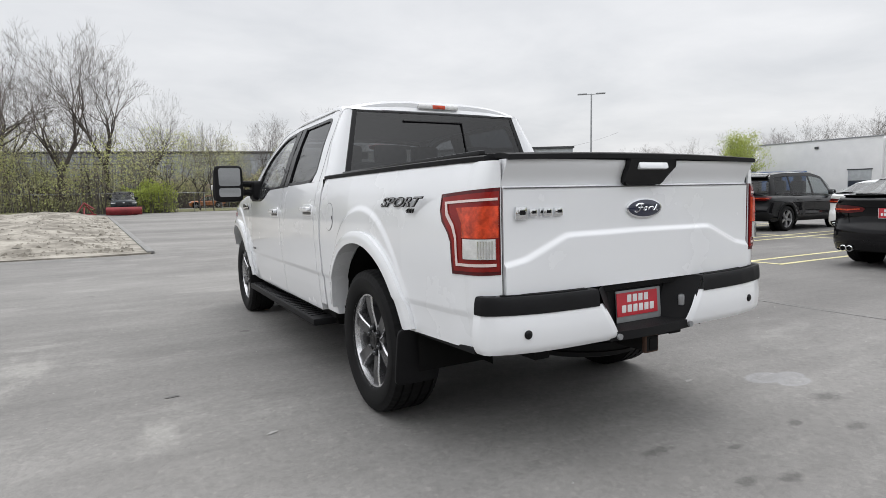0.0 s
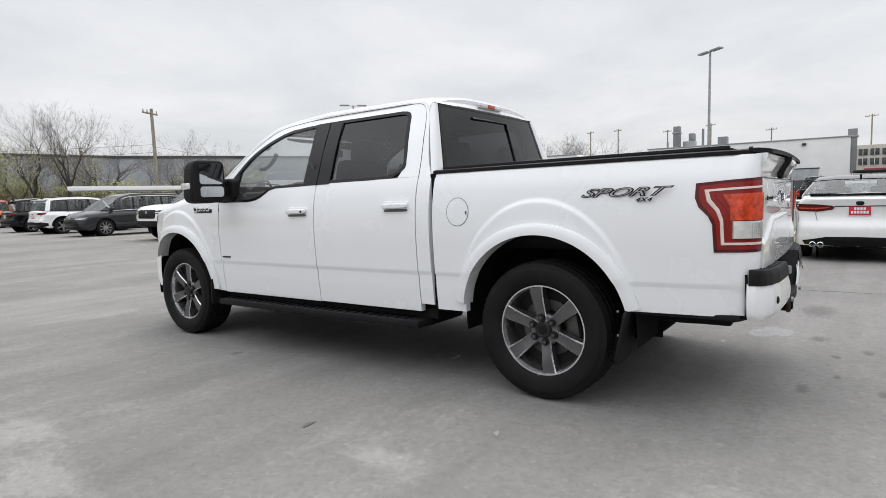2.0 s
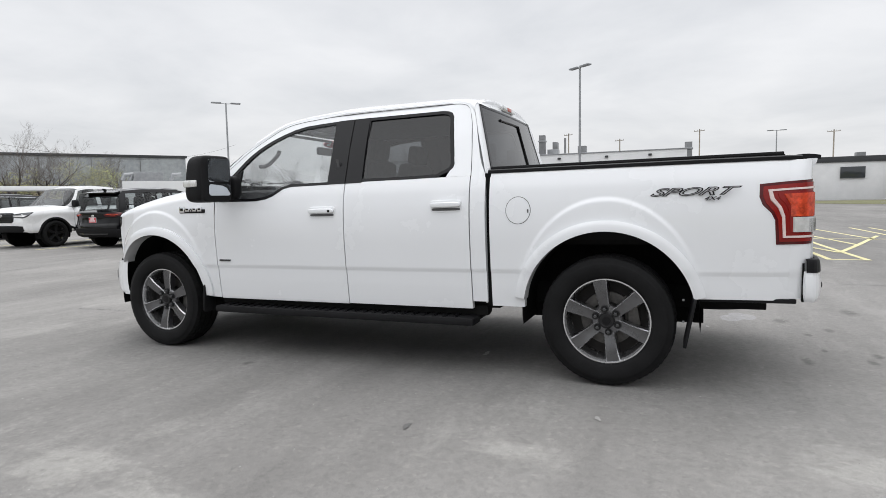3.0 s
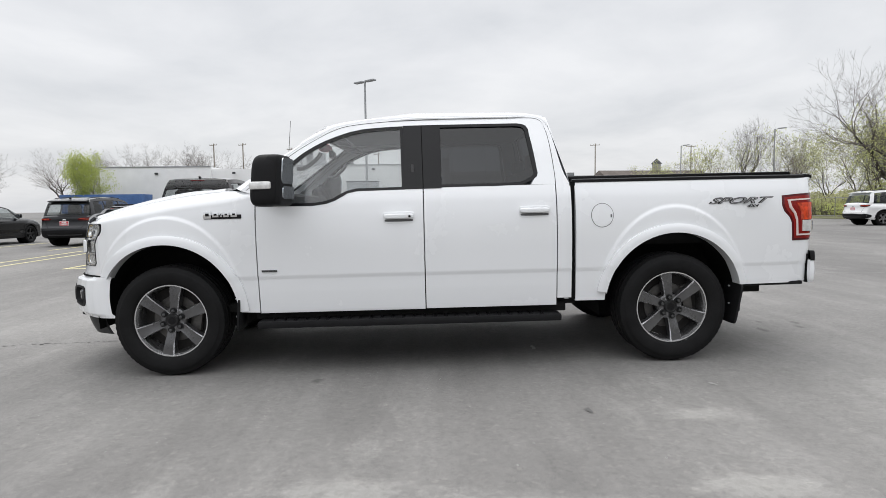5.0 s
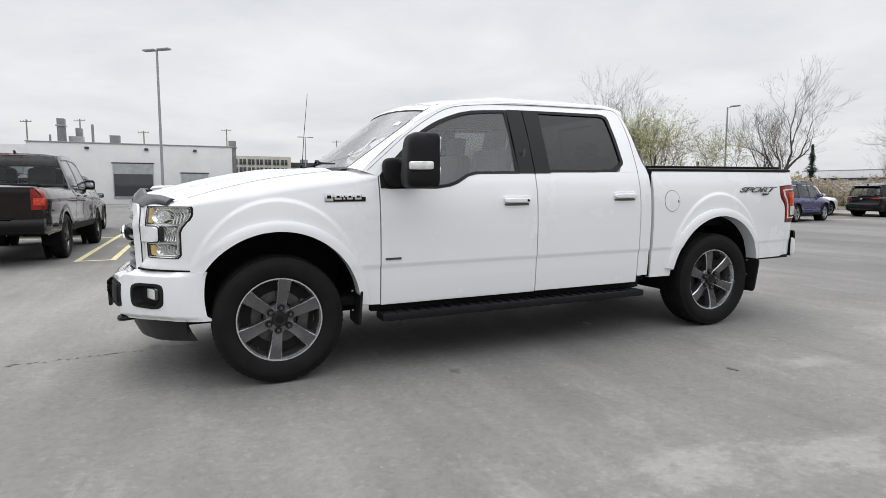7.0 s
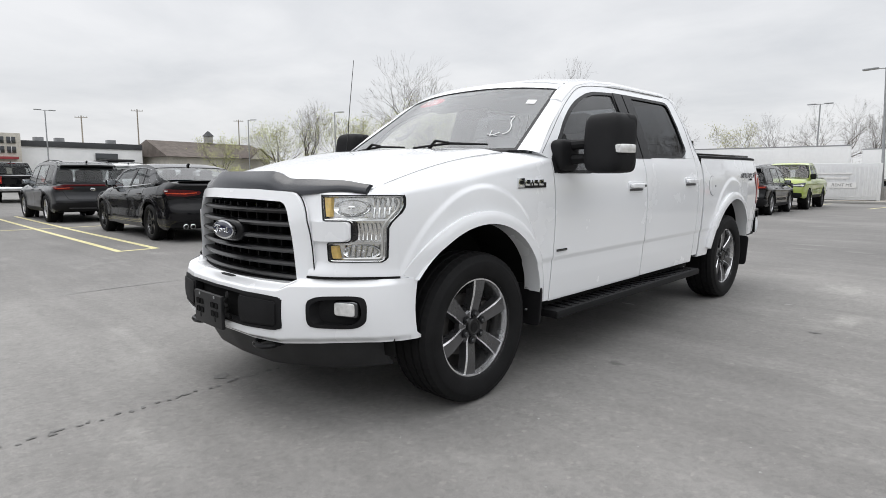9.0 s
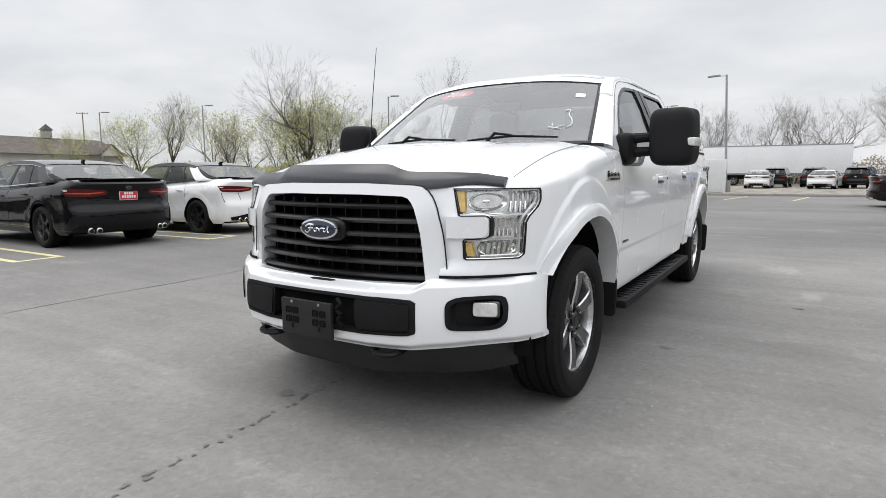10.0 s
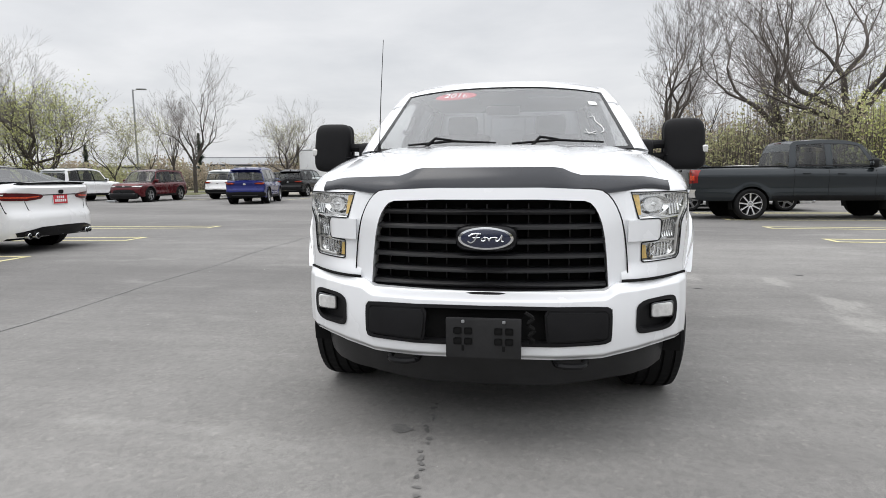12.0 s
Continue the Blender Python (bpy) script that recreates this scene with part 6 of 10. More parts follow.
for s in (-1, 1):
    bp_ = part("rear_bumper_half", grid(lambda u, v, s=s: rear_b(u, v, s), 60, 14, (-s * 0.03, 0.012, 0)), M_WHITE, truck, "", 40)

    def pad(u, v, s=s):
        e = rear_b(u, 1, s)
        k = sstep(0.62, 0.86, u)
        rise = min(1.0, v / 0.35)
        back = max(0.0, (v - 0.35) / 0.65)
        r = 0.014 * (1 - math.cos(rise * math.pi / 2))
        return Vector((e.x - s * (r + 0.10 * back) * k + s * 0.004, e.y + (r + 0.115 * back) * (1 - k) - 0.005, e.z + 0.002 + 0.066 * math.sin(rise * math.pi / 2)))
    part("step_pad", grid(pad, 60, 16, (0, 0, -0.008)), M_PLASTIC, truck, "ribbed black step pad", 40)
    for k in range(5):
        part("pad_rib", tube([pad(0.06 + 0.10 * q, 0.46 + 0.10 * k, s) + Vector((0, 0, 0.002)) for q in range(7)], 0.004, 5), M_PLASTIC, truck)
    part("bumper_side_gap", box((0.034, 0.010, 0.215), (s * 0.889, -1.049, 0.664), 0.0), M_LINER, truck)
    bm = bmesh.new()
    add_disc(bm, s * 0.725, -1.166, 0.632, 0.019, 0.019, -1, 20)
    part("parking_sensor", bm, M_GLOSS_BLACK, bp_)
    # slanted cheek between the step and the plate pocket
    part("pocket_cheek", grid(lambda u, v, s=s: Vector((s * ((0.345 - 0.105 * (1 - v)) + (0.205 - 0.345 + 0.03 * (1 - v)) * u), -1.170 + 0.110 * u, 0.545 + 0.240 * v)), 8, 8), M_PLASTIC, truck)
part("bumper_centre", grid(lambda u, v: Vector((-0.235 + 0.47 * u, -1.055, 0.545 + 0.235 * v)), 4, 4, (0, 0.05, 0)), M_PLASTIC, truck, "black bumper centre")
part("centre_step", box((1.50, 0.12, 0.03), (0, -1.030, 0.768), 0.010), M_PLASTIC, truck)
part("low_step", grid(lambda u, v: Vector((-0.27 + 0.54 * u, -1.185 + 0.02 * (2 * u - 1) ** 2 + 0.14 * v, 0.578 + 0.010 * v)), 10, 4, (0, 0, -0.040)), M_PLASTIC, truck)
for s in (-1, 1):
    part("bumper_bolt", tube([(s * 0.235, -1.182, 0.560), (s * 0.235, -1.194, 0.560)], 0.014, 10), M_STEEL, truck)
pl = part("dealer_plate", box((0.300, 0.006, 0.152), (0.013, -1.066, 0.662), 0.003, Euler((radians(-4), 0, 0)).to_matrix()), M_STEEL, truck, "red dealer plate with white bars in a grey frame")
part("plate_face", box((0.272, 0.004, 0.112), (0.0, -1.071, 0.672), 0.002, Euler((radians(-4), 0, 0)).to_matrix()), M_PLATE_RED, pl)
for zz, ww, nn in ((0.700, 0.150, 4), (0.652, 0.225, 6)):
    for k in range(nn):
        part("plate_bar", box((ww / nn * 0.74, 0.003, 0.036), (-ww / 2 + ww / nn * (k + 0.5), -1.0745 - (0.672 - zz) * 0.07, zz), 0.002), M_PLATE_WHITE, pl)
part("trailer_socket", box((0.055, 0.030, 0.055), (0.255, -1.118, 0.668), 0.010, Euler((0, 0, radians(38))).to_matrix()), M_STEEL, truck)
hr = part("hitch_receiver", box((0.075, 0.22, 0.075), (0.0, -1.055, 0.492), 0.008), M_UNDER, truck, "square hitch receiver")
part("receiver_mouth", box((0.052, 0.01, 0.052), (0.0, -1.167, 0.492), 0.002), M_LINER, hr)
part("receiver_collar", box((0.090, 0.024, 0.090), (0.0, -1.150, 0.492), 0.010), M_RUST, hr)
part("hitch_tube", box((0.90, 0.07, 0.07), (0, -0.86, 0.545), 0.01), M_UNDER, truck)

# ---- chassis, axles, wheels ----
for s in (-1, 1):
    part("frame_rail", box((0.09, 5.2, 0.15), (s * 0.46, 1.68, 0.505), 0.01), M_UNDER, truck)
    part("floor_pan", box((0.86, 2.6, 0.06), (s * 0.44, 2.0, 0.47), 0.01), M_UNDER, truck)
part("spare_tyre", (lambda b: (b.transform(Matrix.Translation((0, -0.62, 0.50)) @ Euler((0, radians(90), 0)).to_matrix().to_4x4()), b)[1])(tyre_mesh(0.37, 0.22, 0.22)), M_RUBBER, truck)
part("fuel_tank", box((0.45, 1.1, 0.22), (-0.62, 1.45, 0.42), 0.04), M_UNDER, truck)
part("exhaust_muffler", tube([(0.62, 0.9, 0.42), (0.62, 1.6, 0.42)], 0.11, 14), M_RUST, truck)
part("tail_pipe", tube([(0.60, 0.9, 0.42), (0.66, 0.2, 0.60), (0.72, -0.55, 0.50), (0.86, -0.78, 0.44)], 0.035, 10), M_RUST, truck)
for y in (AX_R, AX_F):
    part("axle", tube([(-0.75, y, 0.405), (0.75, y, 0.405)], 0.045, 12), M_UNDER, truck)
bm = bmesh.new()
bmesh.ops.create_icosphere(bm, subdivisions=2, radius=0.15, matrix=Matrix.Translation((0, 0, 0.405)))
part("differential", bm, M_UNDER, truck)
part("engine_bay", box((1.2, 1.0, 0.55), (0, 3.72, 0.72), 0.02), M_LINER, truck)
for s in (-1, 1):
    for y, steer in ((AX_R, 0.0), (AX_F, 0.0)):
        w_ = build_wheel("wheel", truck, pose(s * 0.842, y, 0.405, (9 if y > 1 else -9) if s < 0 else 21, 0, 0), face=s)

# ---- cabin ----
cabin = [("dashboard", box((1.50, 0.42, 0.30), (0, 2.93, 1.16), 0.08), M_DASH),
         ("cabin_floor", box((1.60, 2.3, 0.05), (0, 1.95, 0.62), 0.0), M_DASH),
         ("headliner", box((1.38, 1.55, 0.02), (0, 1.72, 1.815), 0.0), M_CLOTH),
         ("rear_bench", box((1.40, 0.50, 0.22), (0, 1.25, 0.86), 0.07), M_CLOTH),
         ("rear_backrest", box((1.40, 0.16, 0.55), (0, 0.98, 1.20), 0.06, Euler((radians(10), 0, 0)).to_matrix()), M_CLOTH)]
for nm, bm, mt in cabin:
    part(nm, bm, mt, truck)
for x in (-0.38, 0.38):
    st = part("front_seat", box((0.50, 0.52, 0.20), (x, 2.18, 0.88), 0.07), M_CLOTH, truck, "grey cloth seat")
    part("seat_back", box((0.50, 0.15, 0.62), (x, 1.94, 1.22), 0.06, Euler((radians(14), 0, 0)).to_matrix()), M_CLOTH, st)
    part("headrest", box((0.26, 0.10, 0.17), (x, 1.855, 1.60), 0.04, Euler((radians(10), 0, 0)).to_matrix()), M_CLOTH, st)
    part("rear_headrest", box((0.25, 0.09, 0.14), (x, 0.93, 1.53), 0.04), M_CLOTH, truck)
sw = bmesh.new()
tor = [[sw.verts.new((0.19 * math.cos(2 * math.pi * i / 32) * (1 + 0.08 * math.cos(2 * math.pi * j / 8)), 0.016 * math.sin(2 * math.pi * j / 8), 0.19 * math.sin(2 * math.pi * i / 32) * (1 + 0.08 * math.cos(2 * math.pi * j / 8)))) for j in range(8)] for i in range(32)]
for i in range(32):
    for j in range(8):
        sw.faces.new((tor[i][j], tor[(i + 1) % 32][j], tor[(i + 1) % 32][(j + 1) % 8], tor[i][(j + 1) % 8]))
add_box(sw, (0.34, 0.02, 0.035), (0, 0, 0), 0.008)
add_box(sw, (0.10, 0.04, 0.10), (0, 0.01, 0), 0.02)
sw.transform(Matrix.Translation((-0.38, 2.60, 1.20)) @ Euler((radians(-24), 0, 0)).to_matrix().to_4x4())
part("steering_wheel", sw, M_DASH, truck)
part("rear_view_mirror", box((0.25, 0.03, 0.07), (0, 2.62, 1.66), 0.02), M_PLASTIC, truck)
part("sun_visor", box((0.40, 0.16, 0.02), (-0.38, 2.50, 1.735), 0.008, Euler((radians(12), 0, 0)).to_matrix()), M_CLOTH, truck)
part("sun_visor", box((0.40, 0.16, 0.02), (0.38, 2.50, 1.735), 0.008, Euler((radians(12), 0, 0)).to_matrix()), M_CLOTH, truck)
for x in (-0.72, 0.72):
    part("pillar_grip", tube(smooth_line([(x, 2.78, 1.50), (x * 0.97, 2.72, 1.50), (x * 0.95, 2.62, 1.58), (x * 0.95, 2.60, 1.62)], 1), 0.016, 8), M_CLOTH, truck)


# ---- ground ----
def ground_z(x, y):
    """The lot falls away slightly under the truck and lies level further off."""
    w = 1 - sstep(4.5, 13.0, math.hypot(x, y - 1.8))
    return (0.022 - 0.0110 * y + 0.0035 * x) * w


def ring_lines():
    a = [-2500, -900, -350, -150, -80, -50, -36, -28, -22, -18] + [-15 + 0.5 * k for k in range(67)] + [22, 28, 36, 50, 80, 150, 350, 900, 2500]
    return a


bm = bmesh.new()
gx = ring_lines()
gv = [[bm.verts.new((x, y, ground_z(x, y))) for y in gx] for x in gx]
for i in range(len(gx) - 1):
    for j in range(len(gx) - 1):
        bm.faces.new((gv[i][j], gv[i + 1][j], gv[i + 1][j + 1], gv[i][j + 1]))
ground = link_mesh("ground", bm, M_ASPHALT)
tagged(ground, "worn light grey asphalt car park with stains and dust", "ground", kind="structure")


def strip(name, pts, width, mat, label, lift=0.004, cat="parking line"):
    """A painted or sealed line that follows the ground."""
    pts = dense(pts, 0.6)
    bm = bmesh.new()
    l, r = [], []
    for i, p in enumerate(pts):
        a, b = Vector(pts[max(0, i - 1)]), Vector(pts[min(len(pts) - 1, i + 1)])
        d = (b - a).normalized()
        n_ = Vector((-d.y, d.x)) * (width[i % len(width)] if isinstance(width, list) else width) / 2
        for s, lst in ((1, l), (-1, r)):
            q = Vector(p) + n_ * s
            lst.append(bm.verts.new((q.x, q.y, ground_z(q.x, q.y) + lift)))
    for i in range(len(pts) - 1):
        bm.faces.new((l[i], r[i], r[i + 1], l[i + 1]))
    ob = link_mesh(name, bm, mat)
    return tagged(ob, label, cat, "parking lines" if cat == "parking line" else "", "structure")


def blot(name, x, y, rx, ry, mat, label, seed=0, turn=0.0, lift=0.004):
    """An irregular stain lying on the ground."""
    rnd = random.Random(seed * 77 + 5)
    bm = bmesh.new()
    ph = [rnd.uniform(0, 6.28) for _ in range(4)]
    c = bm.verts.new((x, y, ground_z(x, y) + lift))
    ring = []
    for k in range(28):
        a = 2 * math.pi * k / 28
        r = 1 + 0.22 * math.sin(2 * a + ph[0]) + 0.15 * math.sin(3 * a + ph[1]) + 0.12 * math.sin(5 * a + ph[2]) + 0.08 * math.sin(9 * a + ph[3])
        px, py = rx * r * math.cos(a), ry * r * math.sin(a)
        px, py = px * math.cos(turn) - py * math.sin(turn), px * math.sin(turn) + py * math.cos(turn)
        ring.append(bm.verts.new((x + px, y + py, ground_z(x + px, y + py) + lift)))
    for k in range(28):
        bm.faces.new((c, ring[k], ring[(k + 1) % 28]))
    return tagged(link_mesh(name, bm, mat), label, "stain", "stains on the asphalt", "structure")


# parking bays of the near row, painted as hairpins
LINE = "worn yellow painted parking bay line"
for y in (9.2, 6.05 - 0.25, 2.78, -0.28, -3.05, -5.9):
    for dy in (-0.28, 0.28):
        strip("parking_line", [(7.2, y + dy), (18.9, y + dy)], 0.10, M_YELLOW, LINE)
    strip("parking_line", [(7.2, y - 0.33), (7.2, y + 0.33)], 0.10, M_YELLOW, LINE)
strip("parking_line", [(13.15, -8.5), (13.15, 12.0)], 0.10, M_YELLOW, LINE, 0.006)
for a, b in (((7.6, 11.3), (12.6, 11.6)), ((7.6, 11.9), (13.0, 12.3)), ((13.1, 16.5), (18.5, 16.5)), ((13.1, 13.6), (18.5, 13.6))):
    strip("parking_line", [a, b], 0.10, M_YELLOW, LINE)
for y in (16.7, 19.8, 22.9, 26.0, 31.0, 34.2):
    strip("parking_line", [(6.2, y), (11.2, y)], 0.10, M_YELLOW, LINE)
for y in (-6.2, -3.6, -8.9, -11.6):
    for dy in (-0.22, 0.22):
        strip("parking_line", [(-5.4, y + dy), (-10.6, y + dy)], 0.10, M_YELLOW, LINE)
    strip("parking_line", [(-5.4, y - 0.27), (-5.4, y + 0.27)], 0.10, M_YELLOW, LINE)
for x in (-1.5, 1.2, 4.0, 6.8, 9.8, 12.6, 15.4, 18.4):
    strip("parking_line", [(x, -22.6), (x - 0.6, -27.4)], 0.10, M_YELLOW, LINE)
# hatched area past the white saloon
for a, b in (((8.8, -3.25), (14.5, -5.3)), ((8.8, -3.25), (14.0, -2.3)), ((11.0, -4.1), (15.5, -3.6)), ((13.0, -4.9), (18.0, -4.4))):
    strip("parking_line", [a, b], 0.10, M_YELLOW, LINE, 0.006)

# sealed joints, drips, stains
rnd = random.Random(4)
j1 = [(3.9 + 0.03 * math.sin(k * 1.3), 4.6 - k * 0.55) for k in range(26)]
strip("pavement_joint", j1, [0.008, 0.022, 0.012, 0.026], M_SEAL, "dark sealed joint across the asphalt", cat="pavement joint")
j2 = [(-8 + k * 0.6, 11.4 + 0.04 * math.sin(k) + 0.09 * k * 0.3) for k in range(40)]
strip("pavement_joint", j2, [0.02, 0.03], M_SEAL, "dark sealed joint across the asphalt", cat="pavement joint")
for k in range(36):
    y = 4.20 + k * 0.062 + rnd.uniform(-0.02, 0.02)
    blot("drip_mark", 0.30 - 0.02 * k * 0.2 + rnd.uniform(-0.02, 0.02), y, rnd.uniform(0.006, 0.016), rnd.uniform(0.008, 0.026), M_STAIN, "dark drip mark on the asphalt", k)
for k, (x, y, a, b, t) in enumerate([(0.41, 4.50, 0.055, 0.04, 0), (-1.95, 0.90, 0.035, 0.02, 0), (-3.3, 0.0, 0.05, 0.03, 0), (-3.8, 3.0, 0.04, 0.02, 0)]):
    blot("stain", x, y, a, b, M_STAIN, "small dark oil stain on the asphalt", k, t)
# loose stone chips
rnd = random.Random(21)
vs, fs = [], []
for k in range(1500):
    x, y = rnd.uniform(-6.5, 4.0), rnd.uniform(-5.0, 9.0)
    if abs(x) < 0.95 and -1.2 < y < 4.6:
        continue
    r = rnd.uniform(0.0018, 0.0052) if rnd.random() < 0.93 else rnd.uniform(0.005, 0.009)
    z = ground_z(x, y)
    a = rnd.uniform(0, 6.28)
    i = len(vs)
    vs += [(x + r * math.cos(a + q * 1.57) * rnd.uniform(0.6, 1.2), y + r * math.sin(a + q * 1.57) * rnd.uniform(0.6, 1.2), z) for q in range(4)] + [(x, y, z + r * rnd.uniform(0.5, 1.0))]
    fs += [(i + q, i + (q + 1) % 4, i + 4) for q in range(4)]
me = bpy.data.meshes.new("stone_chips")
me.from_pydata(vs, [], fs)
me.materials.append(M_CHALK)
tagged(new("stone_chips", me), "small pale stone chips scattered on the asphalt", "stone chips", kind="stuff")
for k, (x, y, a, b, t) in enumerate([(0.95, -0.64, 0.04, 0.015, 0), (-0.45, 0.95, 0.05, 0.02, 0), (-1.54, -0.03, 0.035, 0.012, 0.6)]):
    blot("scuff", x, y, a, b, M_CHALK, "small pale scrap on the asphalt", k + 40, t)


# ---- other vehicles ----
CAR_PROFILE = {
    # deck: top of the lower body; cab: glasshouse line; both as (share of length from the rear, share of height)
    # tail, nose: how far the end surfaces lie in from the outermost point at a share of the height, in metres
    "saloon": dict(deck=[(0, 0.715), (0.012, 0.745), (0.05, 0.757), (0.17, 0.745), (0.45, 0.685), (0.72, 0.672), (0.78, 0.660), (0.92, 0.590), (0.97, 0.545), (1.0, 0.475)],
                   cab=[(0.085, 0.74), (0.15, 0.815), (0.26, 0.945), (0.35, 0.99), (0.45, 1.0), (0.55, 0.985), (0.62, 0.93), (0.755, 0.665)], sill=0.155, axles=(0.215, 0.80), wr=0.342,
                   tail=[(0.14, 0.20), (0.19, 0.07), (0.26, 0.010), (0.38, 0.0), (0.43, 0.012), (0.47, 0.060), (0.56, 0.080), (0.63, 0.060), (0.69, 0.030), (0.735, 0.015), (0.76, 0.05)],
                   nose=[(0.14, 0.14), (0.20, 0.03), (0.30, 0.0), (0.38, 0.02), (0.46, 0.10), (0.55, 0.2)], round=(0.30, 0.34)),
    "suv": dict(deck=[(0, 0.600), (0.015, 0.615), (0.03, 0.625), (0.3, 0.615), (0.70, 0.595), (0.78, 0.592), (0.93, 0.560), (0.98, 0.535), (1.0, 0.485)],
                cab=[(0.012, 0.60), (0.045, 0.74), (0.080, 0.90), (0.105, 0.955), (0.25, 0.99), (0.42, 1.0), (0.54, 0.985), (0.62, 0.93), (0.755, 0.60)], sill=0.165, axles=(0.205, 0.80), wr=0.365,
                tail=[(0.16, 0.18), (0.21, 0.06), (0.28, 0.005), (0.37, 0.0), (0.41, 0.045), (0.50, 0.075), (0.56, 0.060), (0.60, 0.075), (0.64, 0.09)],
                nose=[(0.16, 0.12), (0.22, 0.03), (0.30, 0.0), (0.40, 0.01), (0.48, 0.06), (0.54, 0.14)], round=(0.20, 0.24)),
    "minivan": dict(deck=[(0, 0.575), (0.012, 0.595), (0.03, 0.61), (0.4, 0.60), (0.74, 0.580), (0.82, 0.57), (0.94, 0.515), (0.985, 0.46), (1.0, 0.40)],
                    cab=[(0.012, 0.59), (0.035, 0.74), (0.060, 0.90), (0.10, 0.965), (0.25, 0.99), (0.45, 1.0), (0.58, 0.98), (0.67, 0.90), (0.83, 0.575)], sill=0.14, axles=(0.205, 0.80), wr=0.345,
                    tail=[(0.14, 0.16), (0.20, 0.05), (0.28, 0.0), (0.36, 0.0), (0.40, 0.04), (0.50, 0.06), (0.60, 0.07)], nose=[(0.14, 0.14), (0.20, 0.03), (0.30, 0.0), (0.38, 0.03), (0.46, 0.12)], round=(0.18, 0.34)),
    "pickup": dict(deck=[(0, 0.648), (0.012, 0.655), (0.38, 0.655), (0.40, 0.665), (0.70, 0.65), (0.76, 0.655), (0.92, 0.630), (0.975, 0.610), (1.0, 0.565)],
                   cab=[(0.372, 0.66), (0.378, 0.80), (0.388, 0.95), (0.40, 0.98), (0.50, 1.0), (0.60, 0.99), (0.655, 0.945), (0.755, 0.655)], sill=0.24, axles=(0.235, 0.815), wr=0.405,
                   tail=[(0.24, 0.06), (0.30, 0.02), (0.45, 0.015), (0.62, 0.0), (0.66, 0.01)], nose=[(0.24, 0.06), (0.30, 0.01), (0.42, 0.0), (0.54, 0.03), (0.60, 0.09)], round=(0.05, 0.16)),
}
PLAN = [(0, 0.925), (0.02, 0.950), (0.06, 0.975), (0.14, 0.993), (0.25, 1.0), (0.75, 1.0), (0.88, 0.985), (0.95, 0.955), (0.985, 0.92), (1.0, 0.88)]
FLANK = [(0.0, 0.925), (0.06, 0.972), (0.22, 0.985), (0.42, 0.972), (0.60, 0.985), (0.73, 1.0), (0.79, 0.990), (0.90, 0.950), (1.0, 0.865)]


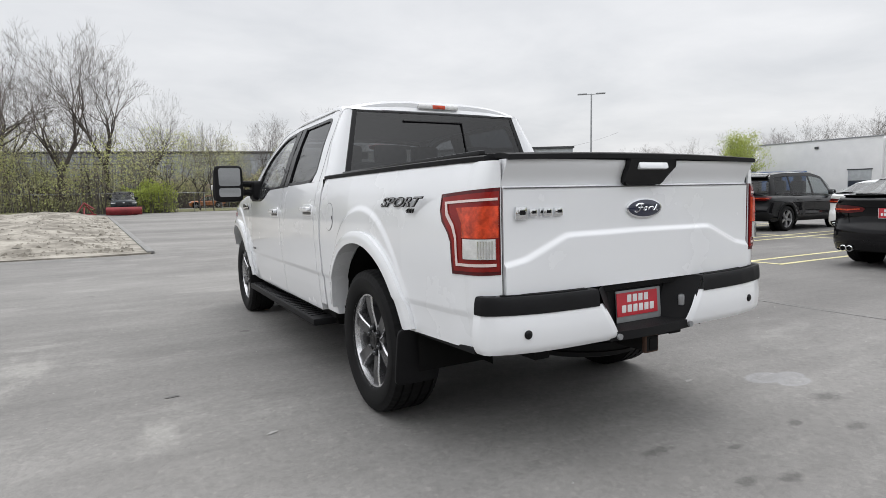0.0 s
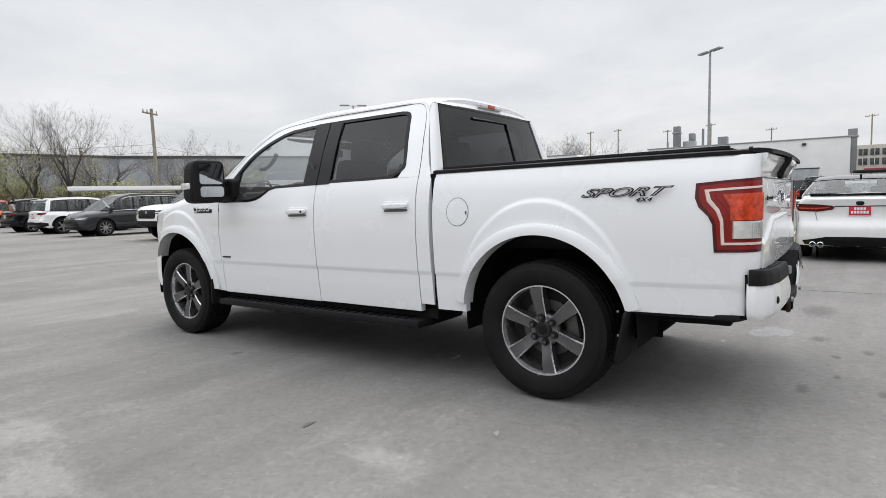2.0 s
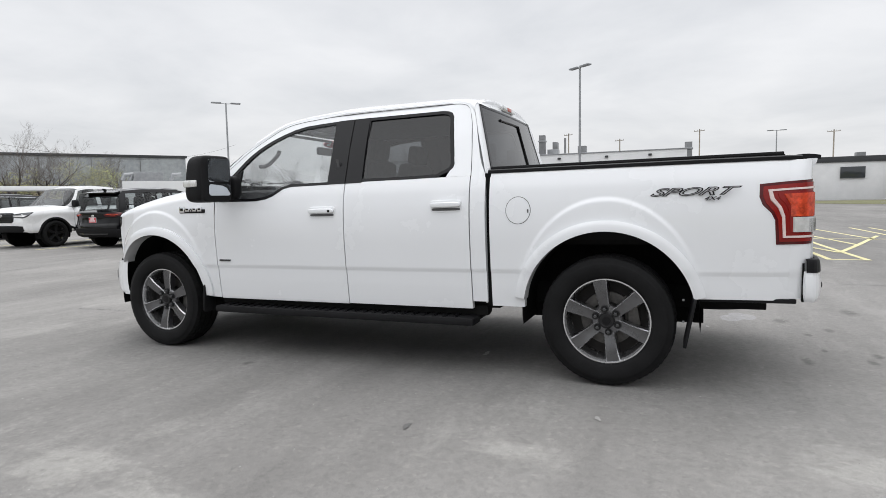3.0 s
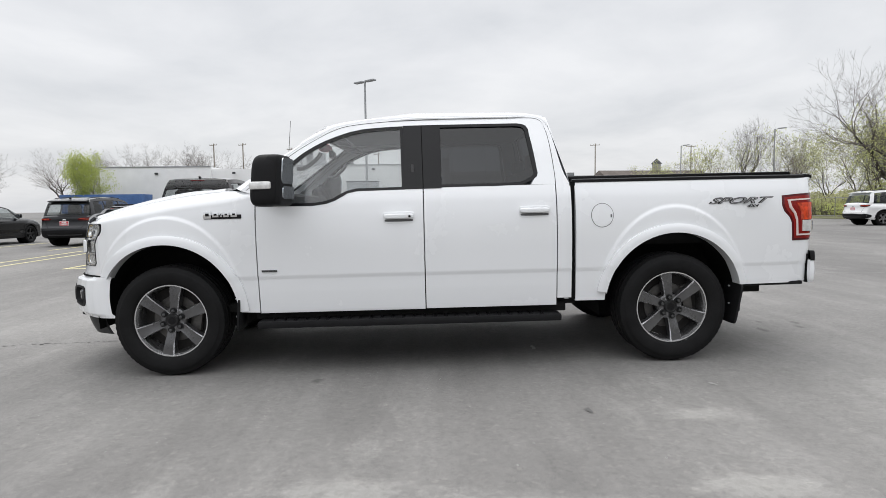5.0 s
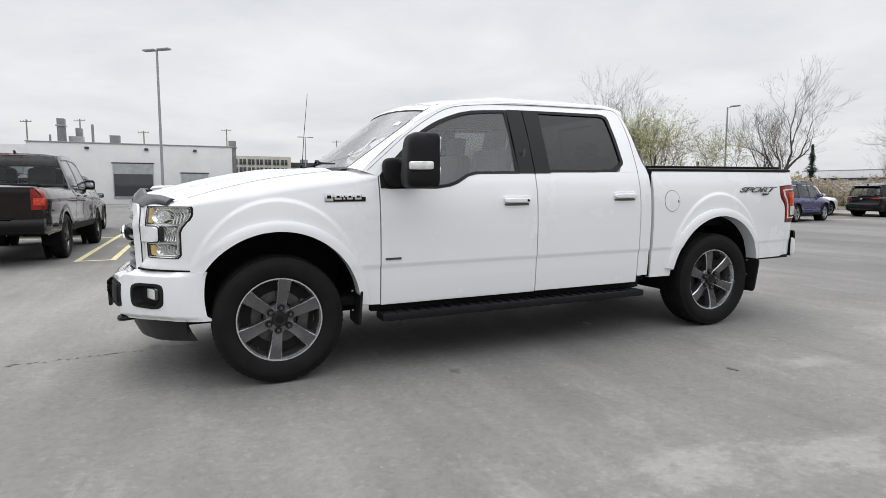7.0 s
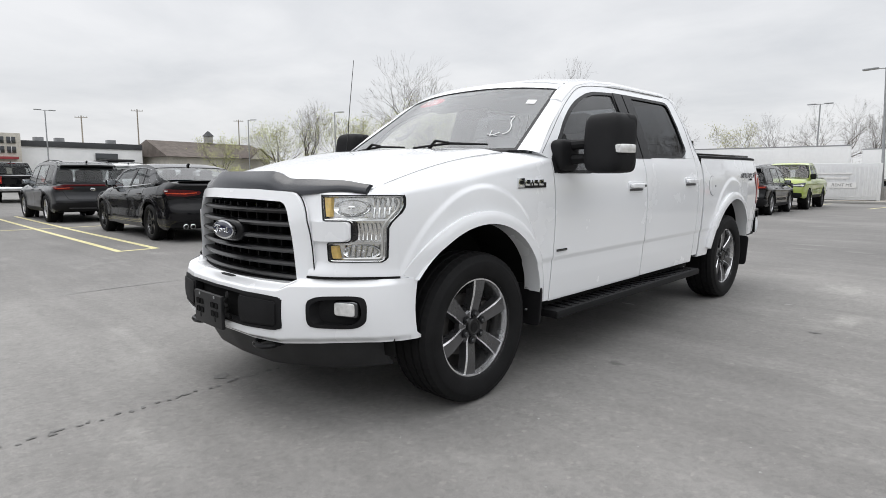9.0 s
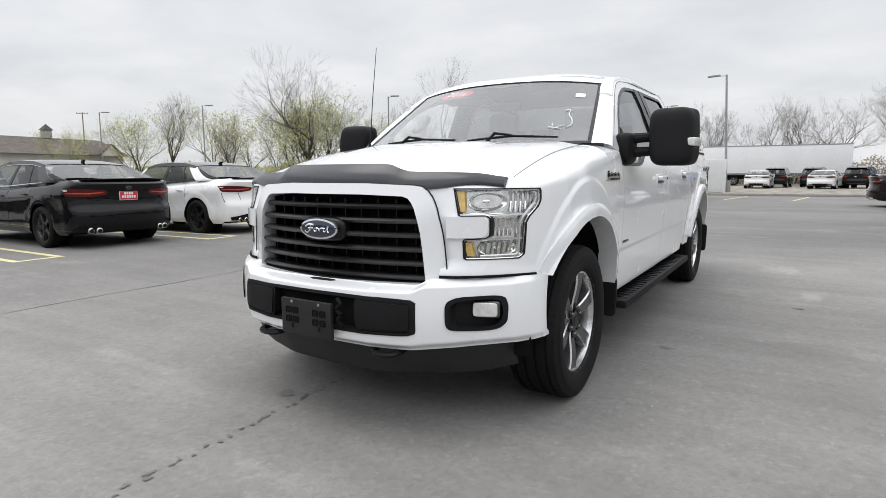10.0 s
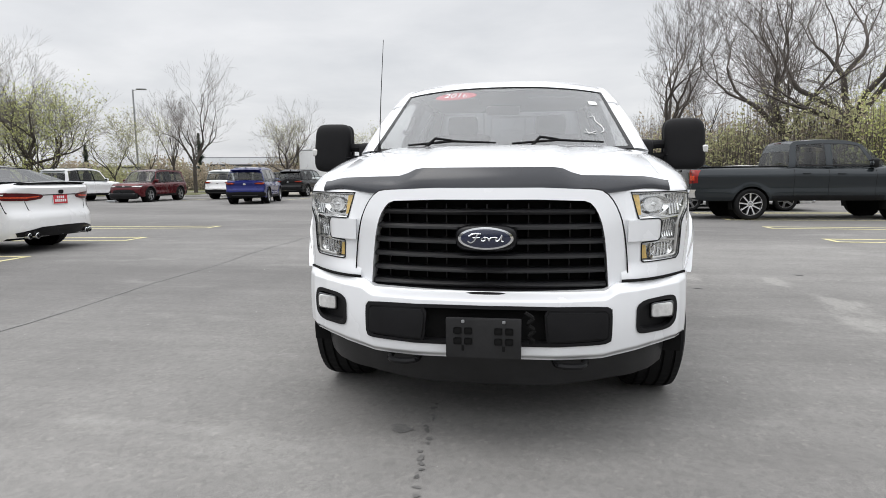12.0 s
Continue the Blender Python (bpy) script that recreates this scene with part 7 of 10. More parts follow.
def vehicle(name, label, kind, paint_mat, x, y, heading, L, W, H, group="parked cars", rim=None, trim=None, plate=True, roof_mat=None, extras=()):
    """A parked vehicle; heading in degrees, 0 faces +y. x, y: the middle of its wheelbase on the ground."""
    P = CAR_PROFILE[kind]
    a0, a1 = P["axles"]
    mid = (a0 + a1) / 2
    ob = thing(name, label, "pickup truck" if kind == "pickup" else ("minivan" if kind == "minivan" else ("saloon car" if kind == "saloon" else "suv")), pose(x, y, ground_z(x, y), 0, 0, heading), group)
    Y = lambda s: (s - mid) * L
    hw = W / 2
    wr = P["wr"]
    ar = wr + 0.050
    zs = P["sill"] * H
    trim = trim or M_PLASTIC
    deckz = lambda s: interp(P["deck"], s) * H
    cabz = lambda s: interp(P["cab"], s) * H
    ss = sorted(set([k / 40 for k in range(41)] + [0.006, 0.06, 0.085, 0.985] + [d[0] for d in P["deck"]] + [a + ar / L * math.cos(math.pi * k / 18) for a in (a0, a1) for k in range(19)]))
    y_end, y_front = Y(0.0), Y(1.0)

    def warp(p):
        """Round the ends of the body in plan and shape them in height."""
        q = p.copy()
        d = p.y - y_end
        if d < 0.60:
            k = max(0.0, 1 - max(0.0, d) / 0.60) ** 2
            q.y += k * (P["round"][0] * min(1.0, abs(p.x) / hw) ** 3.5 + interp(P["tail"], p.z / H))
        d = y_front - p.y
        if d < 0.60:
            k = max(0.0, 1 - max(0.0, d) / 0.60) ** 2
            q.y -= k * (P["round"][1] * min(1.0, abs(p.x) / hw) ** 3 + interp(P["nose"], p.z / H))
        return q

    def low(s):
        z = zs + 0.05 * sstep(0.07, 0.0, s) + 0.04 * sstep(0.95, 1.0, s)
        for a in (a0, a1):
            d = abs(s - a) * L
            if d < ar:
                z = max(z, wr + math.sqrt(max(0, ar * ar - d * d)))
        return z

    def side_x(s, z):
        w = hw * interp(PLAN, s) * interp(FLANK, (z - zs) / max(0.05, deckz(s) - zs))
        for a in (a0, a1):
            dd = math.hypot((s - a) * L, z - wr)
            w += 0.016 * (1 - sstep(ar + 0.05, ar + 0.13, dd))
        return w

    def flat_pt(s, t, sg, lift=0.0):
        b, d = low(s), deckz(s)
        z = b + (max(d, b + 0.02) - b) * t
        return Vector((sg * (side_x(s, z) + lift), Y(s), z))

    body_pt = lambda s, t, sg, lift=0.0: warp(flat_pt(s, t, sg, lift))

    def tail_skin(a, z, sg, lift=0.0):
        """On the rear face a metres from the middle, running on along the flank past the corner."""
        xe = side_x(0.0, z)
        if a <= xe:
            q = warp(Vector((sg * a, y_end, z)))
            return q + Vector((sg * lift * (a / xe) ** 4, -lift, 0))
        s = (a - xe) / L
        q = warp(Vector((sg * side_x(s, z), Y(s), z)))
        return q + Vector((sg * lift, -lift * max(0.0, 1 - (a - xe) / 0.15), 0))

    def nose_skin(a, z, sg, lift=0.0):
        xe = side_x(1.0, z)
        if a <= xe:
            return warp(Vector((sg * a, y_front, z))) + Vector((sg * lift * (a / xe) ** 4, lift, 0))
        s = 1.0 - (a - xe) / L
        return warp(Vector((sg * side_x(s, z), Y(s), z))) + Vector((sg * lift, lift * max(0.0, 1 - (a - xe) / 0.15), 0))

    def lay(nm, ol, skin, lift, mat, parent, lab="", cuts=3):
        for sg in (-1, 1):
            part(nm, patch(ol, lambda u, v, sg=sg: skin(u, v, sg, lift), (0, 0.012 if skin is tail_skin else -0.012, 0), cuts), mat, parent, lab, 50)

    bm = bmesh.new()
    rows = 14
    cols_ = []
    fr = (-0.92, -0.75, -0.5, -0.25, 0, 0.25, 0.5, 0.75, 0.92)
    for s in ss:
        c = [bm.verts.new(body_pt(s, j / rows, -1)) for j in range(rows + 1)]
        e = flat_pt(s, 1, 1)
        crown = 0.026 * H * sstep(0.0, 0.05, s)
        c += [bm.verts.new(warp(Vector((e.x * q, e.y, e.z + crown * (1 - q * q))))) for q in fr]
        c += [bm.verts.new(body_pt(s, j / rows, 1)) for j in range(rows, -1, -1)]
        cols_.append(c)
    for a, b in zip(cols_, cols_[1:]):
        for j in range(len(a) - 1):
            bm.faces.new((a[j], b[j], b[j + 1], a[j + 1]))
    for s, c in ((0.0, cols_[0]), (1.0, cols_[-1])):
        # end faces as a grid between the two flanks
        net = []
        for j in range(rows + 1):
            e = flat_pt(s, j / rows, 1)
            inner = [bm.verts.new(warp(Vector((e.x * q, e.y, e.z)))) for q in fr] if j < rows else c[rows + 1:rows + 1 + len(fr)]
            net.append([c[j]] + inner + [c[-1 - j]])
        for a, b in zip(net, net[1:]):
            for k in range(len(a) - 1):
                bm.faces.new((a[k], a[k + 1], b[k + 1], b[k]))
    bmesh.ops.recalc_face_normals(bm, faces=bm.faces)
    part("body", bm, paint_mat, ob, "", 42)
    # glasshouse
    c0, c1 = P["cab"][0][0], P["cab"][-1][0]
    hmax = H
    cs = sorted(set([c0 + (c1 - c0) * k / 30 for k in range(31)] + [c[0] for c in P["cab"]]))

    def cab_w(s, z):
        base = deckz(s)
        f = max(0.0, min(1.0, (z - base) / (hmax - base)))
        endt = 1 - 0.13 * sstep(c0 + 0.08, c0, s) * (0.3 if kind != "saloon" else 1) - 0.10 * sstep(c1 - 0.10, c1, s)
        return hw * 0.925 * interp(PLAN, s) * (1 - 0.215 * f - 0.045 * f * f) * endt

    def cab_pt(s, t, sg, lift=0.0):
        b, top = deckz(s) - 0.02, cabz(s)
        z = b + (top - b) * t * 0.965
        return warp(Vector((sg * (cab_w(s, z) + lift), Y(s), z + lift * 0.3)))

    def roof_pt(s, q, lift=0.0):
        e = cab_pt(s, 1, 1)
        return Vector((e.x * q, e.y, e.z + (cabz(s) - e.z + 0.012) * (1 - q ** 4) + lift))

    bm = bmesh.new()
    cc = []
    for s in cs:
        c = [bm.verts.new(cab_pt(s, j / 6, -1)) for j in range(7)] + [bm.verts.new(roof_pt(s, q)) for q in (-0.9, -0.6, 0, 0.6, 0.9)] + [bm.verts.new(cab_pt(s, j / 6, 1)) for j in range(6, -1, -1)]
        cc.append(c)
    for a, b in zip(cc, cc[1:]):
        for j in range(len(a) - 1):
            bm.faces.new((a[j], b[j], b[j + 1], a[j + 1]))
    bm.faces.new(cc[0]); bm.faces.new(list(reversed(cc[-1])))
    bmesh.ops.recalc_face_normals(bm, faces=bm.faces)
    part("glasshouse", bm, M_CAR_GLASS, ob, "tinted glass all round", 40)
    # cabin floor and seats under the glass
    part("cabin_floor", grid(lambda u, v: Vector(((2 * u - 1) * 0.93 * cab_w(c0 + (c1 - c0) * (0.03 + 0.94 * v), deckz(c0 + (c1 - c0) * (0.03 + 0.94 * v))), cab_pt(c0 + (c1 - c0) * (0.03 + 0.94 * v), 0, 1).y, deckz(c0 + (c1 - c0) * (0.03 + 0.94 * v)) + 0.031 * H)), 4, 10), M_DASH, ob)
    f1, f2 = {"saloon": (0.50, 0.30), "suv": (0.50, 0.29), "minivan": (0.58, 0.36), "pickup": (0.555, 0.425)}[kind]
    for sg in (-1, 1):
        for f in (f1, f2):
            zt_ = cabz(f) - 0.13 * H
            zb_ = deckz(f) + 0.01
            part("seat_back", pillow((0.46, 0.15, max(0.08, zt_ - zb_)), (sg * hw * 0.40, Y(f), (zt_ + zb_) / 2), 0.4, None, 8), M_DASH, ob)
            part("headrest", pillow((0.25, 0.10, 0.15), (sg * hw * 0.40, Y(f) - 0.03, zt_ + 0.05), 0.5, None, 8), M_DASH, ob)
    # roof skin and pillars
    rs0 = {"saloon": 0.255, "suv": 0.070, "minivan": 0.055, "pickup": 0.382}[kind]
    rs1 = {"saloon": 0.605, "suv": 0.61, "minivan": 0.655, "pickup": 0.645}[kind]
    part("roof", grid(lambda u, v: roof_pt(rs0 + (rs1 - rs0) * u, -1.0 + 2.0 * v, 0.006), 14, 12, (0, 0, -0.02)), roof_mat or paint_mat, ob, "", 50)
    part("roof_antenna", pillow((0.035, 0.13, 0.075), (0, Y(rs0 + 0.035), cabz(rs0 + 0.035) + 0.035), 0.7, None, 8, (0.0, -0.07)), M_GLOSS_BLACK, ob)
    for sg in (-1, 1):
        part("roof_rail", grid(lambda u, v, sg=sg: cab_pt(rs0 + (rs1 - rs0) * u, 0.87 + 0.13 * v, sg, 0.006), 14, 2, (-sg * 0.01, 0, 0)), roof_mat or paint_mat, ob)
        pill = {"saloon": [(0.092, 0.215, 0.25, 0.315), (0.300, 0.308, 0.335, 0.343), (0.445, 0.465, 0.432, 0.450), (0.690, 0.755, 0.595, 0.62)],
                "suv": [(0.020, 0.095, 0.075, 0.130), (0.255, 0.268, 0.262, 0.275), (0.475, 0.492, 0.468, 0.485), (0.700, 0.755, 0.60, 0.625)],
                "minivan": [(0.018, 0.060, 0.055, 0.085), (0.31, 0.325, 0.31, 0.325), (0.56, 0.575, 0.545, 0.56), (0.765, 0.83, 0.64, 0.67)],
                "pickup": [(0.374, 0.402, 0.384, 0.410), (0.515, 0.540, 0.515, 0.540), (0.705, 0.755, 0.635, 0.655)]}[kind]
        for b0, b1, t0, t1 in pill:
            part("pillar", grid(lambda u, v, sg=sg: cab_pt((b0 + (b1 - b0) * u) * (1 - v) + (t0 + (t1 - t0) * u) * v, 0.0 + 0.97 * v, sg, 0.005), 4, 8, (-sg * 0.01, 0, 0)), paint_mat if b1 - b0 > 0.025 else M_GLOSS_BLACK, ob, "", 50)
        # window sill strip, door seams, handles, mirrors, lower cladding
        w0, w1 = {"saloon": (0.21, 0.70), "suv": (0.09, 0.71), "minivan": (0.06, 0.77), "pickup": (0.40, 0.72)}[kind]
        bright = M_CHROME if kind == "minivan" or paint_mat is M_BLACK and kind == "saloon" else M_GLOSS_BLACK
        part("sill_strip", grid(lambda u, v, sg=sg: cab_pt(w0 + (w1 - w0) * u, 0.050 + 0.03 * v, sg, 0.006), 14, 1, (-sg * 0.01, 0, 0)), bright, ob)
        part("drip_strip", grid(lambda u, v, sg=sg: cab_pt(w0 + 0.06 + (rs1 - w0 - 0.06) * u, 0.862 + 0.014 * v, sg, 0.009), 14, 1, (-sg * 0.01, 0, 0)), bright, ob)
        for s in {"saloon": (0.285, 0.455, 0.69), "suv": (0.27, 0.48, 0.70), "minivan": (0.32, 0.56, 0.77), "pickup": (0.395, 0.525, 0.70)}[kind]:
            part("door_seam", grid(lambda u, v, sg=sg, s=s: body_pt(s + 0.0012 * (u - 0.5), 0.12 + 0.86 * v, sg, 0.002), 1, 10, (-sg * 0.006, 0, 0)), M_GLOSS_BLACK, ob)
        for s in {"saloon": (0.30, 0.475), "suv": (0.30, 0.505), "minivan": (0.35, 0.59), "pickup": (0.42, 0.55)}[kind]:
            p = body_pt(s + 0.02, 0.80, sg, 0.012)
            part("door_handle", pillow((0.032, 0.20, 0.03), p, 0.4, None, 6), paint_mat, ob)
        ms = {"saloon": 0.675, "suv": 0.675, "minivan": 0.745, "pickup": 0.69}[kind]
        p = body_pt(ms, 1.0, sg, 0.10)
        mm = part("door_mirror", pillow((0.21, 0.14, 0.15 if kind != "pickup" else 0.22), p + Vector((0, 0, 0.09)), 0.5, None, 10), paint_mat if kind != "pickup" else M_PLASTIC, ob, "", 60)
        part("mirror_glass", pillow((0.17, 0.012, 0.11), p + Vector((0, -0.066, 0.09)), 0.35, None, 6), M_MIRROR, mm)
        part("sill_cladding", grid(lambda u, v, sg=sg: body_pt(a0 + (a1 - a0) * (0.140 + 0.72 * u), 0.0 + (0.10 if kind == "saloon" else 0.16) * v, sg, 0.012), 14, 2, (-sg * 0.03, 0, 0)), paint_mat if kind == "saloon" else trim, ob)
        for a in (a0, a1):
            build_wheel("wheel", ob, pose(sg * (hw - 0.120), Y(a), wr, 31 * sg + 50 * a, 0, 0), wr, 0.235, wr * 0.70, 9 if kind == "minivan" or rim is M_ALLOY_CUT else 5, "car", sg, rim or M_ALLOY, rim or M_ALLOY)
            part("wheel_well", grid(lambda u, v, sg=sg, a=a: Vector((sg * (hw - 0.035 - 0.30 * v), Y(a) + (ar + 0.004) * math.cos(math.pi * (1.2 * u - 0.1)), wr + (ar + 0.004) * math.sin(math.pi * (1.2 * u - 0.1)))), 20, 2), M_LINER, ob)
            bm = bmesh.new()
            bm.faces.new([bm.verts.new((sg * (hw - 0.32), Y(a) + (ar + 0.02) * math.cos(2 * math.pi * k / 24), wr + (ar + 0.02) * math.sin(2 * math.pi * k / 24))) for k in range(24)])
            part("inner_well", bm, M_LINER, ob)
            if kind == "suv" or kind == "pickup" and trim is M_TRIM_BLACK:
                part("arch_trim", grid(lambda u, v, sg=sg, a=a: Vector((sg * (side_x(a + (ar + 0.055 * v) * math.cos(math.pi * u) / L, max(zs, wr + (ar + 0.055 * v) * math.sin(math.pi * u))) + 0.010), Y(a) + (ar - 0.004 + 0.055 * v) * math.cos(math.pi * u), wr + (ar - 0.004 + 0.055 * v) * math.sin(math.pi * u))), 22, 2, (-sg * 0.03, 0, 0)), trim, ob)
    part("underbody", box((W * 0.84, L * 0.88, 0.16), (0, Y(0.5), zs + 0.09), 0.02), M_UNDER, ob)

    # rear end: lamps, bumper, plate
    xe = side_x(0.0, 0.6 * H)
    z = lambda f: f * H
    if kind == "saloon":
        tl_ = [(0.36 * hw, z(0.625)), (0.40 * hw, z(0.598)), (0.62 * hw, z(0.578)), (xe, z(0.585)), (xe + 0.10, z(0.605)), (xe + 0.30, z(0.664)), (xe + 0.10, z(0.668)), (xe, z(0.668)), (0.62 * hw, z(0.660)), (0.40 * hw, z(0.645))]
        br_ = [(0.44 * hw, z(0.618)), (0.66 * hw, z(0.604)), (xe + 0.04, z(0.612)), (xe + 0.05, z(0.626)), (0.66 * hw, z(0.622)), (0.44 * hw, z(0.630))]
    elif kind == "pickup":
        tl_ = [(xe - 0.13, z(0.460)), (xe + 0.16, z(0.468)), (xe + 0.18, z(0.630)), (xe - 0.13, z(0.636))]
        br_ = [(xe - 0.10, z(0.50)), (xe + 0.08, z(0.50)), (xe + 0.08, z(0.56)), (xe - 0.10, z(0.56))]
    else:
        tl_ = [(0.46 * hw, z(0.560)), (0.52 * hw, z(0.530)), (xe, z(0.522)), (xe + 0.16, z(0.540)), (xe + 0.34, z(0.586)), (xe + 0.10, z(0.592)), (xe, z(0.588)), (0.60 * hw, z(0.582))]
        br_ = [(0.55 * hw, z(0.556)), (xe, z(0.545)), (xe + 0.10, z(0.556)), (xe + 0.10, z(0.566)), (xe, z(0.558)), (0.56 * hw, z(0.568))]
    lay("tail_lamp", tl_, tail_skin, 0.006, M_RED_LENS if kind == "pickup" else M_RED_DARK, ob, "red tail lamp")
    lay("lamp_band", br_, tail_skin, 0.012, M_RED_BRIGHT, ob)
    if kind == "saloon":
        lay("lamp_glint", [(xe + 0.02, z(0.640)), (xe + 0.14, z(0.640)), (xe + 0.20, z(0.652)), (xe + 0.02, z(0.652))], tail_skin, 0.011, M_CLEAR_LAMP, ob)
        lay("corner_slit", [(xe + 0.04, z(0.572)), (xe + 0.075, z(0.578)), (xe + 0.03, z(0.50)), (xe + 0.01, z(0.45)), (xe - 0.01, z(0.455))], tail_skin, 0.004, M_GLOSS_BLACK, ob)
        lay("diffuser", [(0.0, z(0.185)), (0.80 * hw, z(0.20)), (0.84 * hw, z(0.245)), (0.52 * hw, z(0.268)), (0.48 * hw, z(0.295)), (0.0, z(0.300))], tail_skin, 0.006, M_GLOSS_BLACK, ob)
        lay("boot_trim", [(0.0, z(0.632)), (0.37 * hw, z(0.632)), (0.37 * hw, z(0.642)), (0.0, z(0.642))], tail_skin, 0.004, M_GLOSS_BLACK, ob)
        lay("boot_seam", [(0.30 * hw, z(0.462)), (0.62 * hw, z(0.470)), (0.66 * hw, z(0.575)), (0.655 * hw, z(0.575)), (0.615 * hw, z(0.474)), (0.30 * hw, z(0.466))], tail_skin, 0.002, M_GLOSS_BLACK, ob, "", 2)
        part("boot_spoiler", grid(lambda u, v: warp(Vector(((2 * u - 1) * hw * 0.74, y_end + 0.02 + 0.13 * v, 0.752 * H + 0.012 + 0.016 * (1 - v) + 0.010 * (1 - (2 * u - 1) ** 2)))), 16, 3, (0, 0, -0.016)), M_GLOSS_BLACK, ob)
        part("boot_emblem", pillow((0.11, 0.012, 0.075), tail_skin(0.0, z(0.672), 1, 0.004), 0.8, None, 8), M_GLOSS_BLACK if paint_mat is not M_BLACK else M_SMOKE_CHROME, ob)
        for sg in (-1, 1):
            for dx in (0.0, 0.11):
                bm = bmesh.new()
                add_lathe(bm, [(0.040, 0.03), (0.047, -0.05), (0.038, -0.055), (0.034, 0.0)], 16)
                bm.transform(Matrix.Translation(tail_skin(hw * 0.56 + dx, z(0.205), sg, 0.0)) @ Euler((0, 0, radians(90))).to_matrix().to_4x4())
                part("exhaust_tip", bm, M_CHROME, ob)
    elif kind in ("suv", "minivan"):
        lay("rear_lower", [(0.0, z(0.185)), (0.75 * hw, z(0.19)), (xe, z(0.20)), (xe + 0.40, z(0.235)), (xe + 0.40, z(0.30)), (xe, z(0.335)), (0.70 * hw, z(0.325)), (0.0, z(0.335))], tail_skin, 0.008, trim, ob, "", 4)
        lay("skid_strip", [(0.0, z(0.225)), (0.60 * hw, z(0.230)), (0.64 * hw, z(0.250)), (0.0, z(0.245))], tail_skin, 0.014, M_SMOKE_CHROME, ob)
        lay("hatch_seam", [(0.0, z(0.375)), (0.62 * hw, z(0.380)), (0.74 * hw, z(0.52)), (0.735 * hw, z(0.52)), (0.615 * hw, z(0.384)), (0.0, z(0.379))], tail_skin, 0.002, M_GLOSS_BLACK, ob, "", 2)
        part("rear_spoiler", grid(lambda u, v: Vector(((2 * u - 1) * hw * (0.70 - 0.03 * v), cab_pt(0.105, 1, 1).y - 0.22 * (1 - v) - 0.02 * (1 - (2 * u - 1) ** 2), cabz(0.105) - 0.010 - 0.045 * (1 - v) + 0.012 * (1 - (2 * u - 1) ** 2))), 12, 3, (0, 0, -0.035)), paint_mat, ob)
        part("rear_emblem", pillow((0.12, 0.012, 0.08), tail_skin(0.0, z(0.535), 1, 0.004), 0.8, None, 8), M_CHROME, ob)
        for sg in (-1, 1):
            part("rack_bar", tube([Vector((sg * 0.60 * hw, Y(s), cabz(s) + 0.030)) for s in (0.12, 0.2, 0.4, 0.56)], 0.014, 6), M_GLOSS_BLACK if paint_mat is not M_BLACK else M_ALLOY, ob)
    else:
        part("rear_bumper", grid(lambda u, v: Vector(((2 * u - 1) * hw * 0.93, y_end - 0.07 + 0.07 * (2 * u - 1) ** 4 - 0.03 * math.sin(math.pi * v), (0.285 + 0.10 * v) * H)), 20, 6, (0, 0.14, 0)), M_GLOSS_BLACK if paint_mat is M_BROWNBLACK else M_CHROME, ob, "", 50)
        part("bumper_step", box((W * 0.50, 0.12, 0.02), (0, y_end - 0.03, 0.388 * H), 0.006), M_PLASTIC, ob)
        part("bed_cover", box((W * 0.84, L * 0.33, 0.03), (0, Y(0.20), 0.668 * H), 0.01), M_PLASTIC, ob)
        lay("tailgate_seam", [(0.775 * hw, z(0.40)), (0.781 * hw, z(0.40)), (0.781 * hw, z(0.645)), (0.775 * hw, z(0.645))], tail_skin, 0.003, M_LINER, ob, "", 2)
        lay("tailgate_step", [(0.0, z(0.592)), (0.76 * hw, z(0.592)), (0.76 * hw, z(0.600)), (0.0, z(0.600))], tail_skin, 0.010, paint_mat, ob, "", 2)
        part("tailgate_handle", pillow((0.24, 0.03, 0.07), tail_skin(0.0, z(0.622), 1, 0.006), 0.4, None, 8), M_GLOSS_BLACK, ob)
        part("rear_glass_frame", box((W * 0.66, 0.012, 0.012), (0, Y(0.376), 0.72 * H), 0.0), M_GLOSS_BLACK, ob)
        part("stop_lamp", box((0.34, 0.03, 0.03), (0, Y(0.392), cabz(0.392) + 0.008), 0.008), M_RED_DARK, ob)
    # front end
    xf = side_x(1.0, 0.45 * H)
    hz = {"saloon": 0.470, "suv": 0.485, "minivan": 0.420, "pickup": 0.520}[kind]
    hh = {"saloon": 0.030, "suv": 0.032, "minivan": 0.028, "pickup": 0.045}[kind]
    lay("headlamp", [(xf - 0.34, z(hz - hh * 0.6)), (xf, z(hz - hh)), (xf + 0.10, z(hz - hh * 0.5)), (xf + 0.26, z(hz + hh * 1.1)), (xf, z(hz + hh)), (xf - 0.36, z(hz + hh * 0.3))], nose_skin, 0.008, M_SMOKE_CHROME, ob, "clear headlamp")
    lay("lamp_strip", [(xf - 0.30, z(hz - hh * 0.35)), (xf, z(hz - hh * 0.55)), (xf + 0.08, z(hz)), (xf, z(hz + hh * 0.1)), (xf - 0.30, z(hz))], nose_skin, 0.014, M_CLEAR_LAMP, ob)
    if kind == "pickup":
        lay("grille", [(0.0, z(0.405)), (0.50 * hw, z(0.405)), (0.56 * hw, z(0.43)), (0.56 * hw, z(0.545)), (0.50 * hw, z(0.56)), (0.0, z(0.56))], nose_skin, 0.006, M_GLOSS_BLACK, ob, "black grille")
    else:
        lay("grille", [(0.0, z(0.225)), (0.58 * hw, z(0.225)), (0.70 * hw, z(0.27)), (0.60 * hw, z(0.36)), (0.40 * hw, z(0.385)), (0.0, z(0.39))], nose_skin, 0.006, M_GLOSS_BLACK, ob, "black grille")
